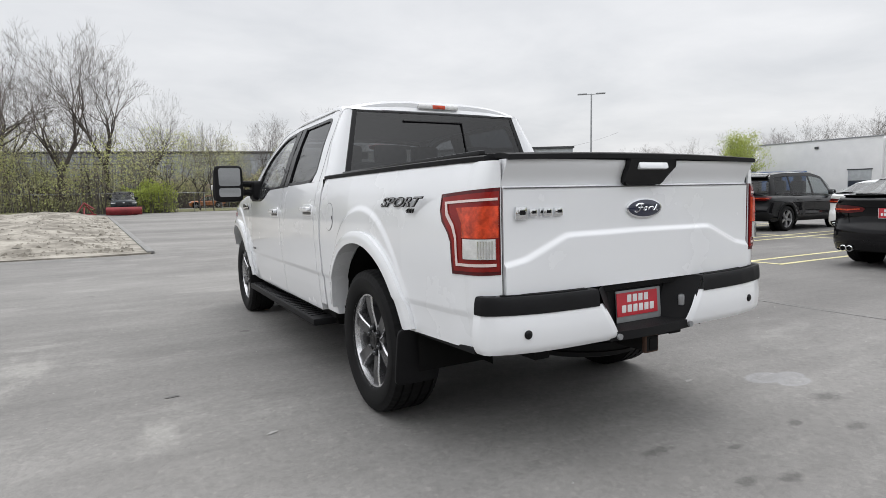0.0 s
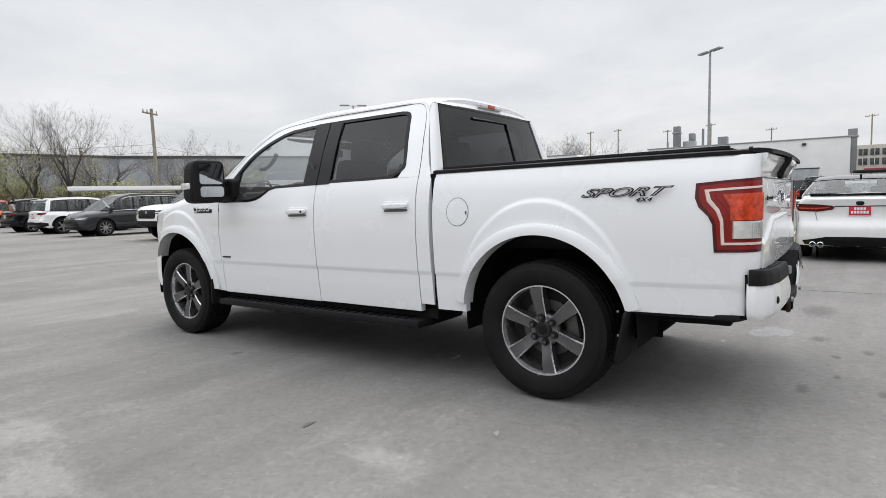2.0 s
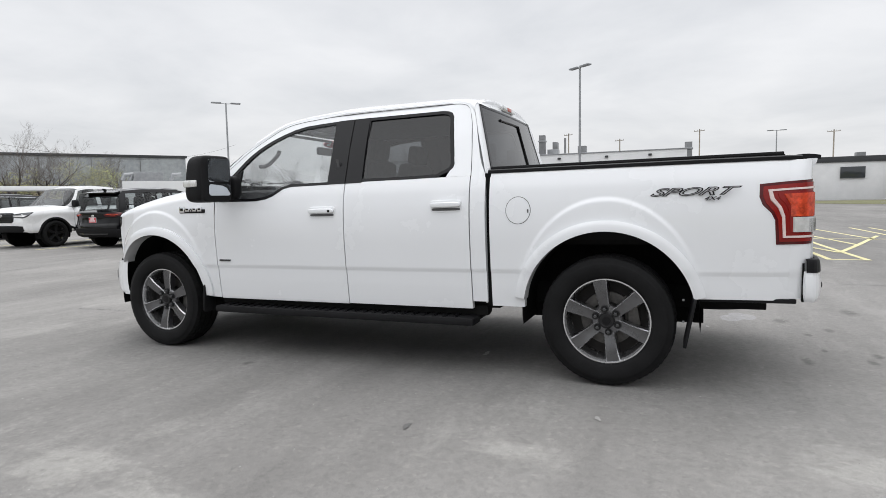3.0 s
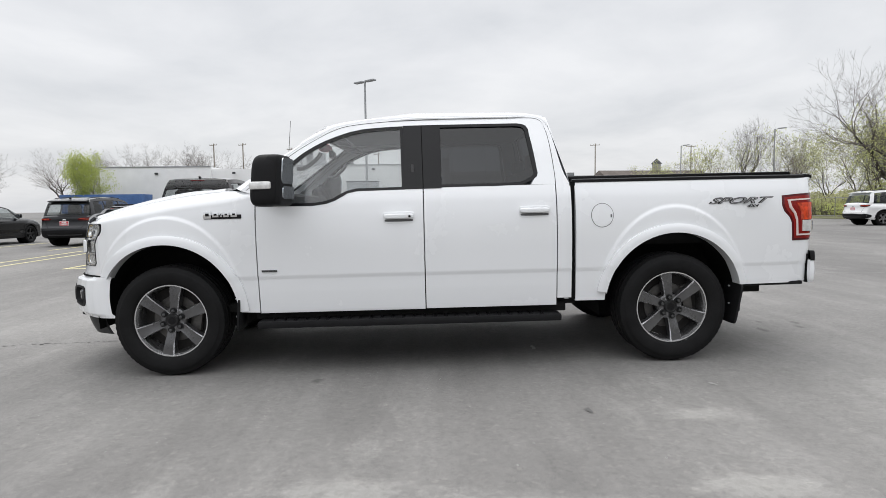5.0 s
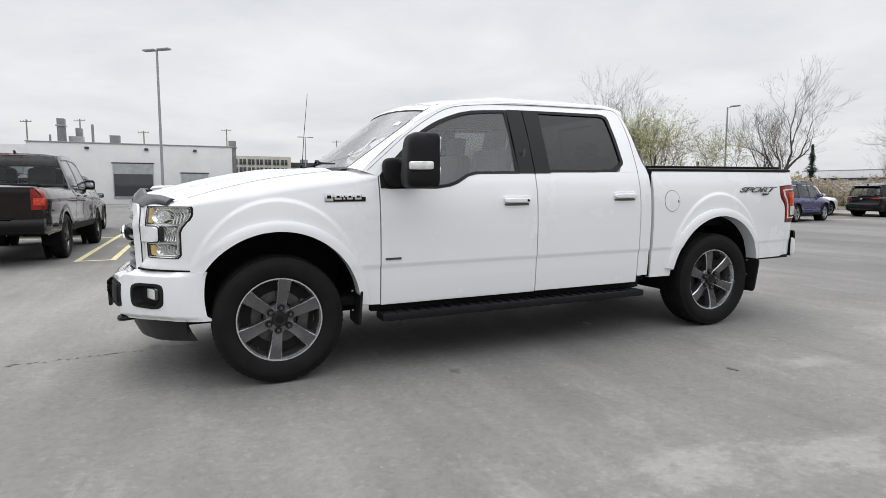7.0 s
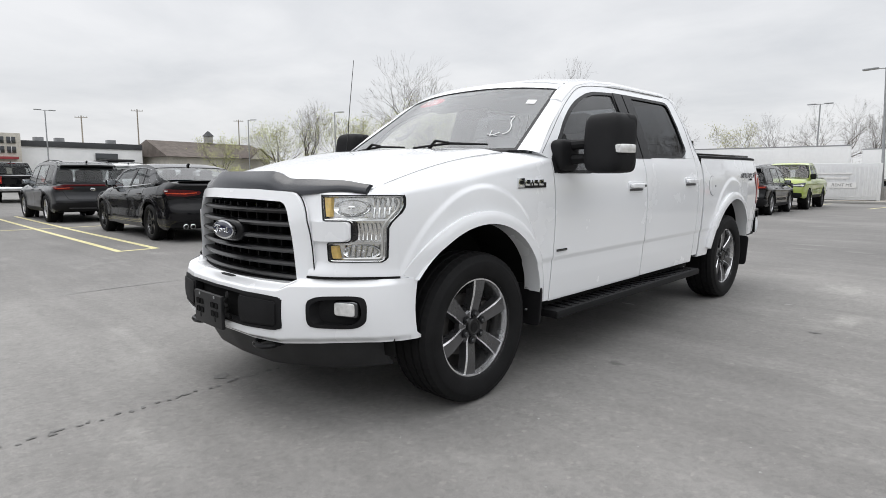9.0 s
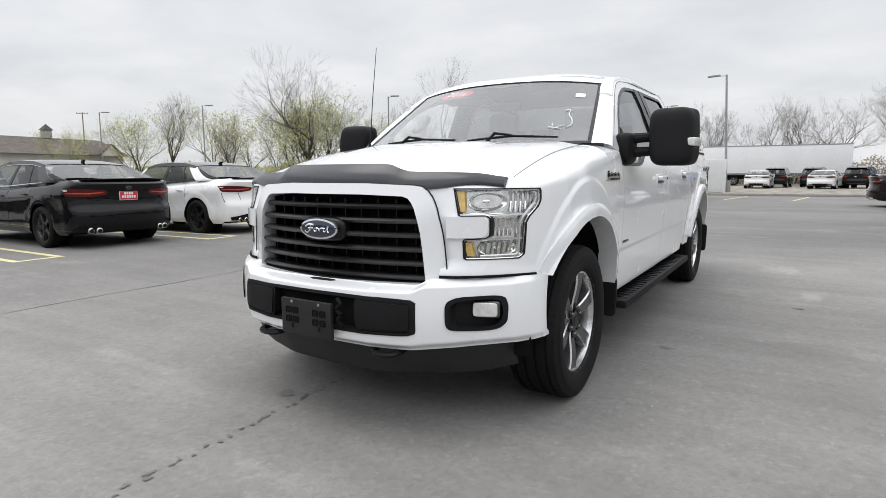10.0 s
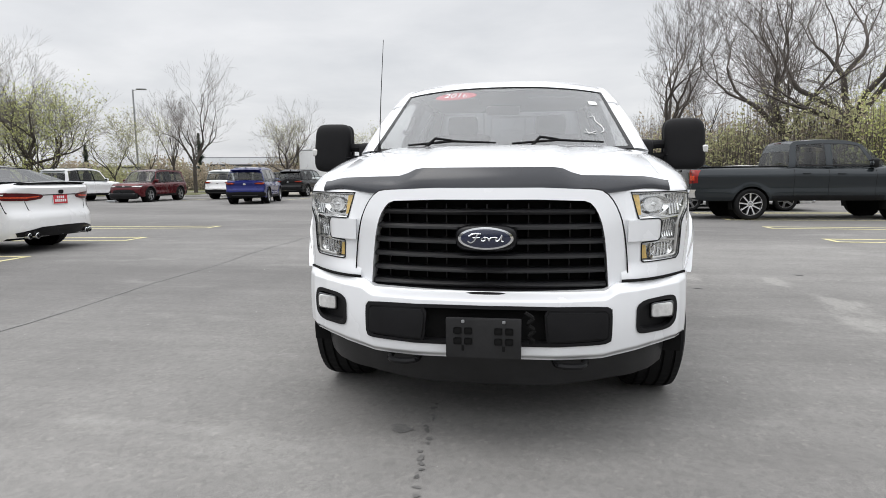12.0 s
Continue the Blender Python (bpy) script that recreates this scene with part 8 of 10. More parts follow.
        lay("grille_slot", [(0.0, z(hz - 0.035)), (0.42 * hw, z(hz - 0.03)), (0.42 * hw, z(hz + 0.015)), (0.0, z(hz + 0.02))], nose_skin, 0.006, M_GLOSS_BLACK, ob)
    for k in range(4):
        zz = (0.43 + 0.035 * k if kind == "pickup" else 0.25 + 0.033 * k)
        lay("grille_bar", [(0.0, z(zz)), (0.48 * hw, z(zz)), (0.48 * hw, z(zz + 0.007)), (0.0, z(zz + 0.007))], nose_skin, 0.012, M_SMOKE_CHROME, ob, "", 2)
    lay("front_lower", [(0.0, z(0.175 if kind != "pickup" else 0.26)), (0.80 * hw, z(0.18 if kind != "pickup" else 0.26)), (xf, z(0.20 if kind != "pickup" else 0.28)), (xf - 0.02, z(0.235 if kind != "pickup" else 0.35)), (0.60 * hw, z(0.215 if kind != "pickup" else 0.36)), (0.0, z(0.215 if kind != "pickup" else 0.36))], nose_skin, 0.010, trim, ob)
    part("nose_emblem", pillow((0.13, 0.014, 0.085), nose_skin(0.0, z(hz - 0.005), 1, 0.010), 0.8, None, 8), M_CHROME, ob)
    if plate:
        pz = {"saloon": 0.585, "suv": 0.470, "minivan": 0.47, "pickup": 0.345}[kind] * H
        dealer_plate(ob, 0.0, (tail_skin(0.0, pz, 1, 0.0).y - 0.010) if kind != "pickup" else y_end - 0.115, pz)
    for nm, size, at, mt in extras:
        part(nm, pillow(size, (at[0], Y(at[1]), at[2] * H), 0.3, None, 8), mt, ob)
    return ob


def dealer_plate(parent, x, y, z):
    pl = part("dealer_plate", box((0.305, 0.012, 0.155), (x, y, z), 0.004), M_PLATE_WHITE, parent, "red dealer plate with white bars")
    part("plate_face", box((0.290, 0.004, 0.140), (x, y - 0.007, z), 0.002), M_PLATE_RED, pl)
    for zz, n_, ww in ((z + 0.034, 4, 0.16), (z - 0.022, 6, 0.24)):
        for k in range(n_):
            part("plate_bar", box((ww / n_ * 0.74, 0.003, 0.042), (x - ww / 2 + ww / n_ * (k + 0.5), y - 0.0095, zz), 0.002), M_PLATE_WHITE, pl)


# near row, tails towards the truck
vehicle("saloon_car", "glossy black saloon with black wheels and red dealer plate", "saloon", M_BLACK, 10.05, 1.18, -90, 4.9, 1.84, 1.45, rim=M_ALLOY_BLACK)
vehicle("saloon_car", "white saloon with black roof, black wheels and red dealer plate", "saloon", M_WHITE_CAR, 9.80, -1.50, -90, 4.9, 1.84, 1.45, rim=M_ALLOY_BLACK, roof_mat=M_BLACK)
vehicle("pickup_truck", "dark brown-black crew-cab pickup with red dealer plate", "pickup", M_BROWNBLACK, 9.75, 7.30, -91, 5.93, 2.03, 1.98, rim=M_ALLOY_BLACK)
# second row
vehicle("saloon_car", "white saloon parked nose out with red dealer plate", "saloon", M_WHITE_CAR, 16.4, 4.65, -90, 4.63, 1.78, 1.44)
vehicle("crossover", "dark grey electric crossover with black cladding", "suv", M_GRAPHITE, 16.9, 1.45, -90, 4.69, 1.86, 1.65, plate=False, extras=(("tail_bar", (1.5, 0.03, 0.05), (0, 0.006, 0.60), M_RED_DARK),))
vehicle("suv", "glossy black three-row suv with bright wheels", "suv", M_BLACK, 16.35, 7.85, -90, 4.95, 1.93, 1.73)
vehicle("suv", "dark grey compact suv with red dealer plate", "suv", M_GRAPHITE, 17.2, 14.2, -90, 4.6, 1.86, 1.70)
vehicle("saloon_car", "black saloon parked beside the grey suv", "saloon", M_BLACK, 16.6, 18.3, -90, 4.9, 1.84, 1.45, rim=M_ALLOY_BLACK)
vehicle("saloon_car", "silver-grey saloon further along the row", "saloon", M_SILVER, 16.6, -1.7, -90, 4.7, 1.82, 1.45)
# third row, near the white building
vehicle("pickup_truck", "white crew-cab pickup far down the row", "pickup", M_WHITE_CAR, 30.2, 2.9, -90, 5.9, 2.03, 1.95, plate=False)
vehicle("pickup_truck", "black crew-cab pickup with off-road tyres", "pickup", M_BLACK, 34.0, 0.2, -90, 5.9, 2.03, 1.98, rim=M_ALLOY_BLACK, plate=False)
vehicle("suv", "white suv with dark roof rack", "suv", M_WHITE_CAR, 24.0, -1.8, -90, 4.7, 1.9, 1.80, plate=False, extras=(("roof_rack", (1.1, 1.3, 0.10), (0, 0.40, 1.05), M_PLASTIC),))
vehicle("pickup_truck", "white pickup beside the far building", "pickup", M_WHITE_CAR, 31.0, -2.8, -90, 5.6, 1.95, 1.9, plate=False)
# row across the lot, noses or tails this way
vehicle("suv", "black suv backed out of its bay with red dealer plate", "suv", M_BLACK, 9.3, 15.35, -90, 4.7, 1.9, 1.73)
vehicle("pickup_truck", "white pickup with black wheel arches and grille", "pickup", M_WHITE_CAR, 8.85, 18.35, 90, 5.4, 1.95, 1.89, rim=M_ALLOY_BLACK, trim=M_TRIM_BLACK)
vehicle("minivan", "dark grey minivan with chrome strips", "minivan", M_GRAPHITE, 8.95, 24.7, 90, 5.17, 1.99, 1.77)
vehicle("suv", "white compact suv with black lower body", "suv", M_WHITE_CAR, 9.05, 29.4, -90, 4.6, 1.86, 1.70)
vehicle("suv", "black compact suv in the row", "suv", M_BLACK, 9.3, 33.6, -90, 4.6, 1.86, 1.70)
vehicle("suv", "orange off-road suv nosing out of the row", "suv", M_ORANGE, 8.5, 44.2, 84, 4.82, 1.93, 1.82)
vehicle("suv", "white suv behind the orange one", "suv", M_WHITE_CAR, 10.2, 48.8, 90, 4.7, 1.9, 1.75, plate=False)
vehicle("crossover", "burnt orange crossover behind the fence", "suv", M_BRONZE, 7.5, 75.0, 82, 4.4, 1.82, 1.6, plate=False)
# behind the truck's tail
vehicle("suv", "dark red suv with a wrecked front end", "suv", M_RED_CAR, 20.05, -22.3, 1, 4.6, 1.86, 1.70, plate=False,
        extras=(("smashed_bumper", (1.5, 0.30, 0.32), (0, 0.985, 0.20), M_GLOSS_BLACK), ("loose_trim", (0.5, 0.2, 0.10), (0.6, 1.02, 0.05), M_STEEL)))
vehicle("suv", "white suv with dark roof rails and silver lower body", "suv", M_WHITE_CAR, 24.5, -22.7, 180, 4.8, 1.9, 1.82)
vehicle("suv", "deep blue compact suv", "suv", M_BLUE_CAR, 12.9, -20.1, 193, 4.65, 1.84, 1.70, plate=False)
vehicle("suv", "white suv parked in the back row", "suv", M_WHITE_CAR, 17.0, -26.3, 178, 4.7, 1.86, 1.72, plate=False)
vehicle("suv", "black suv parked in the back row", "suv", M_BLACK, 14.2, -29.8, 176, 4.7, 1.86, 1.72, plate=False)
vehicle("pickup_truck", "white and blue utility pickup", "pickup", M_WHITE_CAR, 13.6, -37.5, 100, 5.6, 1.95, 1.9, plate=False)
vehicle("suv", "dark blue suv far back", "suv", M_SLATE, 21.4, -44.0, 120, 4.6, 1.85, 1.7, plate=False)
vehicle("suv", "black compact suv near the storage container", "suv", M_BLACK, 3.75, -16.7, 183, 4.6, 1.84, 1.66)
vehicle("pickup_truck", "lime green pickup beside the black suv", "pickup", M_LIME, 3.85, -21.9, 3, 5.2, 1.9, 1.86, rim=M_ALLOY_BLACK, plate=False)
vehicle("pickup_truck", "dark slate extended-cab heavy pickup with chrome bumper", "pickup", M_SLATE_PICKUP, -7.72, -9.75, 92, 6.35, 2.03, 2.04, rim=M_ALLOY_CUT, plate=False)
vehicle("saloon_car", "white saloon parked nose out beyond the dark pickup", "saloon", M_WHITE_CAR, -6.9, -13.4, -90, 4.9, 1.84, 1.45, plate=False)
vehicle("saloon_car", "dark brown saloon in the side row", "saloon", M_BROWNBLACK, -6.2, -18.8, 90, 4.8, 1.83, 1.44, plate=False)
vehicle("saloon_car", "dark grey saloon in the side row", "saloon", M_SLATE, -6.6, -16.0, -90, 4.8, 1.83, 1.44, plate=False)
vehicle("suv", "dark suv in the side row", "suv", M_SLATE, -8.4, -23.0, 92, 4.7, 1.88, 1.7, plate=False)
for k, (x, y, kd, mt, h_, lb) in enumerate(((1.35, -47.5, "saloon", M_WHITE_CAR, 1.44, "white saloon in the far gravel lot"), (0.2, -51.5, "suv", M_BLACK, 1.7, "black suv in the far gravel lot"), (-2.6, -53.0, "suv", M_SLATE, 1.7, "dark suv in the far gravel lot"),
                                            (-3.2, -47.0, "saloon", M_WHITE_CAR, 1.44, "white car in the far gravel lot"), (-5.6, -49.5, "suv", M_BLACK, 1.7, "black suv in the far gravel lot"), (-8.2, -50.8, "suv", M_WHITE_CAR, 1.7, "white suv in the far gravel lot"),
                                            (-10.4, -46.6, "pickup", M_WHITE_CAR, 1.9, "white pickup in the far gravel lot"), (-13.6, -45.5, "suv", M_GRAPHITE, 1.72, "grey suv in the far gravel lot"))):
    vehicle({"saloon": "saloon_car", "suv": "suv", "pickup": "pickup_truck"}[kd], lb, kd, mt, x, y, 178 - 3 * k, 4.7, 1.86, h_, "cars in the gravel lot", plate=False)


# ---- dark pickup with a snow plough, and a loose plough frame ----
pk = vehicle("pickup_truck", "dark green pickup with a red snow plough on its nose", "pickup", M_SLATE, -1.85, 52.6, 180, 5.7, 2.0, 1.93, "", plate=False)
part("plough_blade", grid(lambda u, v: Vector((-1.25 + 2.5 * u, 3.55 + 0.22 * math.sin(math.pi * (v - 0.15)), 0.06 + 0.62 * v)), 10, 8, (0, -0.05, 0)), M_RED_STEEL, pk, "faded red snow plough blade")
for k in range(5):
    part("blade_rib", box((0.05, 0.10, 0.55), (-1.1 + 0.55 * k, 3.58, 0.38), 0.01), M_RED_STEEL, pk)
part("plough_frame", box((0.9, 0.7, 0.12), (0, 3.15, 0.35), 0.02), M_UNDER, pk)
pf = thing("plough_frame", "rusty red plough frame lying by the fence", "plough frame", pose(-4.7, 53.0, 0, 0, 0, 20))
for a, b in (((-0.9, 0, 0.06), (0.9, 0.1, 0.06)), ((-0.7, 0, 0.06), (0.1, 0.3, 1.05)), ((0.7, 0.1, 0.06), (0.1, 0.3, 1.05)), ((-0.2, -0.5, 0.06), (0.1, 0.3, 0.7)), ((0.1, 0.3, 1.05), (0.6, -0.5, 0.5))):
    part("frame_bar", tube([a, b], 0.055, 8), M_RED_STEEL, pf)

# ---- gravel yard, grass verge ----
def mound_z(x, y):
    e = sstep(0.0, 3.0, min(y - 12.2, (-1.6 - (y - 12.0) * 0.038) - x))
    n_ = noise.noise(Vector((x * 0.35, y * 0.22, 0.0))) * 0.12 + noise.noise(Vector((x * 1.1, y * 0.9, 3.0))) * 0.075 + noise.noise(Vector((x * 2.9, y * 2.3, 7.0))) * 0.03
    return 0.012 + e * (0.20 + 0.16 * sstep(14, 40, y) + n_ * 1.6)


def yard(u, v):
    y = 12.1 + 37.5 * v
    x1 = -1.58 - (y - 12.0) * 0.038 + 0.10 * noise.noise(Vector((0, y * 0.8, 5.0)))
    x = x1 + (-30.0 - x1) * (u ** 1.5)
    y += 0.12 * noise.noise(Vector((x * 0.6, 0, 8.0))) * (1 - v) + 0.03 * (x + 1.6) * (1 - v) * 3.0 * 0.35
    return Vector((x, y, mound_z(x, y)))


tagged(link_mesh("gravel_yard", grid(yard, 110, 170, (0, 0, -0.06)), M_GRAVEL), "pale gravel and dirt heap beside the asphalt", "gravel", kind="structure")
rnd = random.Random(31)
vs, fs = [], []
for k in range(2600):
    y = 12.6 + 30.0 * rnd.random() ** 1.6
    x = -1.9 - (y - 12.0) * 0.038 - 13.0 * rnd.random() ** 1.3
    r = rnd.uniform(0.015, 0.05) if rnd.random() < 0.9 else rnd.uniform(0.05, 0.12)
    z = mound_z(x, y)
    i = len(vs)
    vs += [(x + r * rnd.uniform(0.7, 1.3) * math.cos(q * 1.257 + k), y + r * rnd.uniform(0.7, 1.3) * math.sin(q * 1.257 + k), z - 0.01) for q in range(5)]
    vs += [(x + 0.5 * r * math.cos(q * 2.09 + k), y + 0.5 * r * math.sin(q * 2.09 + k), z + r * rnd.uniform(0.4, 0.8)) for q in range(3)]
    fs += [(i, i + 1, i + 5), (i + 1, i + 2, i + 6, i + 5), (i + 2, i + 3, i + 6), (i + 3, i + 4, i + 7, i + 6), (i + 4, i, i + 5, i + 7), (i + 5, i + 6, i + 7)]
me = bpy.data.meshes.new("rubble")
me.from_pydata(vs, [], fs)
me.materials.append(M_GRAVEL)
tagged(new("rubble", me), "loose pale stones on the gravel heap", "rubble", kind="stuff")
tagged(link_mesh("grass_verge", grid(lambda u, v: Vector((-60 + 52.0 * u + 3.0 * v, 40.0 + 18 * v, 0.25 + 0.15 * noise.noise(Vector((u * 20, v * 6, 0))))), 60, 20, (0, 0, -0.4)), M_GRASS), "rough spring grass along the fence", "grass", kind="structure")
tagged(link_mesh("grass_verge", grid(lambda u, v: Vector((-12 + 70 * u, 57.5 + 10 * v - 9 * u * 0, 0.03 + 0.10 * v + 0.08 * noise.noise(Vector((u * 30, v * 4, 2))))), 70, 8, (0, 0, -0.3)), M_GRASS), "rough spring grass along the fence", "grass", kind="structure")
tagged(link_mesh("gravel_lot", grid(lambda u, v: Vector((-40 + 62 * u, -29.0 - 34 * v, 0.02 + 0.03 * noise.noise(Vector((u * 40, v * 30, 1))))), 60, 40, (0, 0, -0.1)), M_GRAVEL), "pale gravel lot behind the car park", "gravel", kind="structure")
tagged(link_mesh("kerb", box((62, 0.16, 0.12), (-9, -28.7, 0.06), 0.02), M_CONCRETE), "low pale concrete kerb", "kerb", kind="structure")
tagged(link_mesh("kerb", box((60, 0.16, 0.13), (45, -31.6, 0.06), 0.02, Euler((0, 0, radians(22))).to_matrix()), M_CONCRETE), "low pale concrete kerb", "kerb", kind="structure")
tagged(link_mesh("kerb", box((0.16, 37, 0.05), (-2.30, 30.6, 0.02), 0.01, Euler((0, 0, radians(2.2))).to_matrix()), M_SEAL), "broken asphalt edge beside the gravel", "asphalt edge", kind="structure")
tagged(link_mesh("grass_verge", grid(lambda u, v: Vector((24 + 70 * u, -33 - 26 * v + 26 * u, 0.03 + 0.1 * v)), 30, 10, (0, 0, -0.2)), M_GRASS), "rough grass under the trees", "grass", kind="structure")
tagged(link_mesh("grass_verge", grid(lambda u, v: Vector((-14 - 50 * u, -60 + 58 * v, 0.03 + 2.6 * u)), 30, 30, (0, 0, -0.2)), M_GRASS), "brushy grass bank under the trees", "grass", kind="structure")


# ---- lamp posts and poles ----
def lamp_post(x, y, h, heads, turn, label, lean=(0, 0), arm=0.45):
    ob = thing("lamp_post", label, "lamp post", pose(x, y, 0, lean[0], lean[1], turn), "lamp posts")
    part("footing", tube([(0, 0, 0), (0, 0, 0.75)], 0.28, 16), M_CONCRETE, ob)
    part("shaft", tube([(0, 0, 0.7), (0, 0, h)], [0.085, 0.06], 10), M_STEEL, ob)
    for k, (dx, dy) in enumerate(heads):
        part("arm", tube([(0, 0, h - 0.06), (dx * arm, dy * arm, h - 0.02)], 0.03, 6), M_STEEL, ob)
        part("lamp_head", box((0.75 if dx else 0.32, 0.32 if dx else 0.75, 0.10), (dx * (arm + 0.28), dy * (arm + 0.28), h), 0.03), M_STEEL, ob)
    return ob


lamp_post(32.5, 5.66, 9.25, [(1, 0), (-1, 0)], 52, "tall grey lamp post with two flat heads", (0.4, 0.4), 0.2)
lamp_post(32.1, 33.3, 9.2, [(1, 0), (-1, 0)], -42, "tall grey lamp post with two flat heads")
lamp_post(31.4, -37.4, 8.42, [(-1, 0.4)], 20, "grey lamp post with one curved head")
lamp_post(2.5, -35.3, 7.45, [(1, 0)], 0, "grey lamp post beside the storage container", (0, 2.4))
lamp_post(66.0, -29.5, 8.4, [(-1, 0)], 30, "distant grey lamp post")
lamp_post(52.5, -33.0, 8.6, [(-1, 0)], 30, "distant grey lamp post")
lamp_post(80.0, -11.0, 9.2, [(0, 1), (0, -1)], 0, "distant grey lamp post with two heads")
lamp_post(11.6, -62.0, 8.6, [(1, 0), (-1, 0)], 0, "distant dark lamp post")


def utility_pole(x, y, h, lean, label, bars=1, turn=0.0):
    ob = thing("utility_pole", label, "utility pole", pose(x, y, 0, 0, lean, turn), "utility poles")
    part("shaft", tube([(0, 0, 0), (0, 0, h)], [0.16, 0.11], 10), M_WOODPOLE, ob)
    for k in range(bars):
        part("crossarm", box((2.2, 0.10, 0.12), (0, 0.12, h - 0.35 - 0.9 * k), 0.02), M_WOODPOLE, ob)
        for dx in (-1.0, -0.4, 0.4, 1.0):
            part("insulator", tube([(dx, 0.12, h - 0.3 - 0.9 * k), (dx, 0.12, h - 0.08 - 0.9 * k)], [0.05, 0.035], 8), M_CONCRETE, ob)
    return ob


utility_pole(20.05, 42.7, 8.55, -2.5, "weathered utility pole with one crossarm", 1, 35)
for x, y, h in ((118, 22, 14.5), (118, 30, 14), (118, 40, 15), (118, 46, 15), (125, -3, 14.5), (125, -26, 13), (125, -36, 15), (130, -60, 15), (120, 12, 13)):
    utility_pole(x, y, h, 0, "distant utility pole on the skyline", 1, 60)
for k, dz in enumerate((-2.3, -2.5, -2.9)):
    a, b = Vector((20.05, 42.7, 8.2 + dz)), Vector((60.0, 57.5, 12.0 + dz))
    c = Vector((-30.0, 70.0, 9.5 + dz))
    for p, q in (((a, b),) if k == 1 else ((a, c),)):
        pts = [p.lerp(q, t / 16) - Vector((0, 0, 1.6 * 4 * (t / 16) * (1 - t / 16))) for t in range(17)]
        cb = link_mesh("overhead_cable", tube(pts, 0.010, 5), M_GLOSS_BLACK)
        tagged(cb, "sagging black overhead cable between the poles", "cable", "overhead cables")


# ---- buildings ----
def block(parent, name, x0, x1, y0, y1, z0, z1, mat, label="", bevel=0.02):
    return part(name, box((abs(x1 - x0), abs(y1 - y0), z1 - z0), ((x0 + x1) / 2, (y0 + y1) / 2, (z0 + z1) / 2), bevel), mat, parent, label)


wb = thing("service_building", "long white flat-roofed building with ducts on its roof", "building")
block(wb, "wall", 72, 100, -0.6, 20.5, 0, 6.85, M_BLDG_WHITE)
block(wb, "wall", 72.3, 100, 20.5, 30.0, 0, 6.55, M_BLDG_WHITE)
block(wb, "wall", 72.0, 100, 30.0, 44.3, 0, 6.85, M_BLDG_WHITE)
block(wb, "parapet_cap", 71.9, 72.2, -0.7, 20.6, 6.85, 6.97, M_STEEL)
block(wb, "parapet_cap", 71.9, 72.2, 30.0, 44.4, 6.85, 6.97, M_STEEL)
for ya, yb, z0, z1 in ((8.15, 12.35, 0.6, 4.65), (20.8, 23.5, 0.2, 4.6), (2.2, 5.2, 0.1, 3.6), (31.0, 33.4, 0.2, 3.2)):
    dr = block(wb, "roller_door", 71.90, 72.02, ya, yb, z0, z1, M_BLDG_GREY, "grey roller door with dark head")
    block(wb, "door_frame", 71.86, 71.96, ya - 0.12, yb + 0.12, z1, z1 + 0.12, M_DARKROOF)
    block(wb, "dark_panel", 71.84, 71.92, ya + 0.1, yb - 0.1, z0 + 0.3, z1 - 1.2, M_WINDOW_FAR)
for y, w, d, z1 in ((17.35, 0.75, 0.9, 9.6), (-0.75, 0.85, 0.9, 7.75)):
    ch = block(wb, "roof_duct", 73.0, 73.0 + d, y - w / 2, y + w / 2, 3.0 if y < 0 else 6.8, z1, M_DUCT)
    part("stack_cap", box((d + 0.25, w + 0.2, 0.18), (73.0 + d / 2, y, z1 - 0.8), 0.02), M_STEEL, wb)
block(wb, "roof_unit", 74, 75.2, 15.4, 16.8, 6.85, 7.75, M_STEEL)
block(wb, "roof_unit", 74, 75.2, 15.5, 16.1, 7.75, 8.7, M_DUCT)
block(wb, "vent_pipe", 73.4, 73.65, 14.2, 14.45, 6.8, 9.1, M_DUCT)
block(wb, "roof_unit", 73.4, 74.4, 11.6, 12.65, 7.05, 7.95, M_DUCT)
block(wb, "vent_pipe", 73.4, 73.6, 18.4, 18.6, 6.8, 7.8, M_DUCT)
for y, z in ((27.0, 5.9), (8.8, 6.2), (14.8, 6.2), (37.0, 5.9), (3.6, 6.2)):
    block(wb, "wall_lamp", 71.8, 72.0, y - 0.2, y + 0.2, z, z + 0.25, M_DARKROOF)
bd = thing("blue_dumpster", "long open blue steel skip by the white building", "skip", pose(66, 40.3, 0))
part("tub", box((2.4, 9.5, 2.2), (0, 0, 3.2 - 1.1), 0.05, taper=(1.08, 1.02)), M_BLUE_STEEL, bd)
for k in range(9):
    part("rib", box((2.55, 0.12, 2.0), (0, -4.2 + k * 1.05, 2.1), 0.02), M_BLUE_STEEL, bd)
part("skid", box((2.0, 9.0, 1.0), (0, 0, 0.5), 0.02), M_UNDER, bd)

of = thing("office_building", "pale three-storey office block with rows of windows", "building")
block(of, "wall", 110, 128, -13.6, 1.0, 0, 8.2, M_STUCCO)
for zf in (5.1, 6.6):
    for k in range(9):
        y = -12.9 + k * 1.5
        wn_ = block(of, "window", 109.85, 110.05, y, y + 1.15, zf, zf + 1.0, M_WINDOW_FAR)
        block(of, "mullion", 109.80, 109.9, y + 0.55, y + 0.62, zf, zf + 1.0, M_BLDG_WHITE)
block(of, "red_canopy", 108.8, 109.9, -13.0, -2.0, 4.1, 4.5, M_RED_STEEL)
lb = thing("low_building", "low white commercial building with dark parapet", "building")
block(lb, "wall", 112, 130, -32.2, -13.8, 0, 6.3, M_BLDG_WHITE)
block(lb, "parapet", 111.8, 112.3, -32.2, -13.8, 6.3, 7.25, M_DARKROOF)
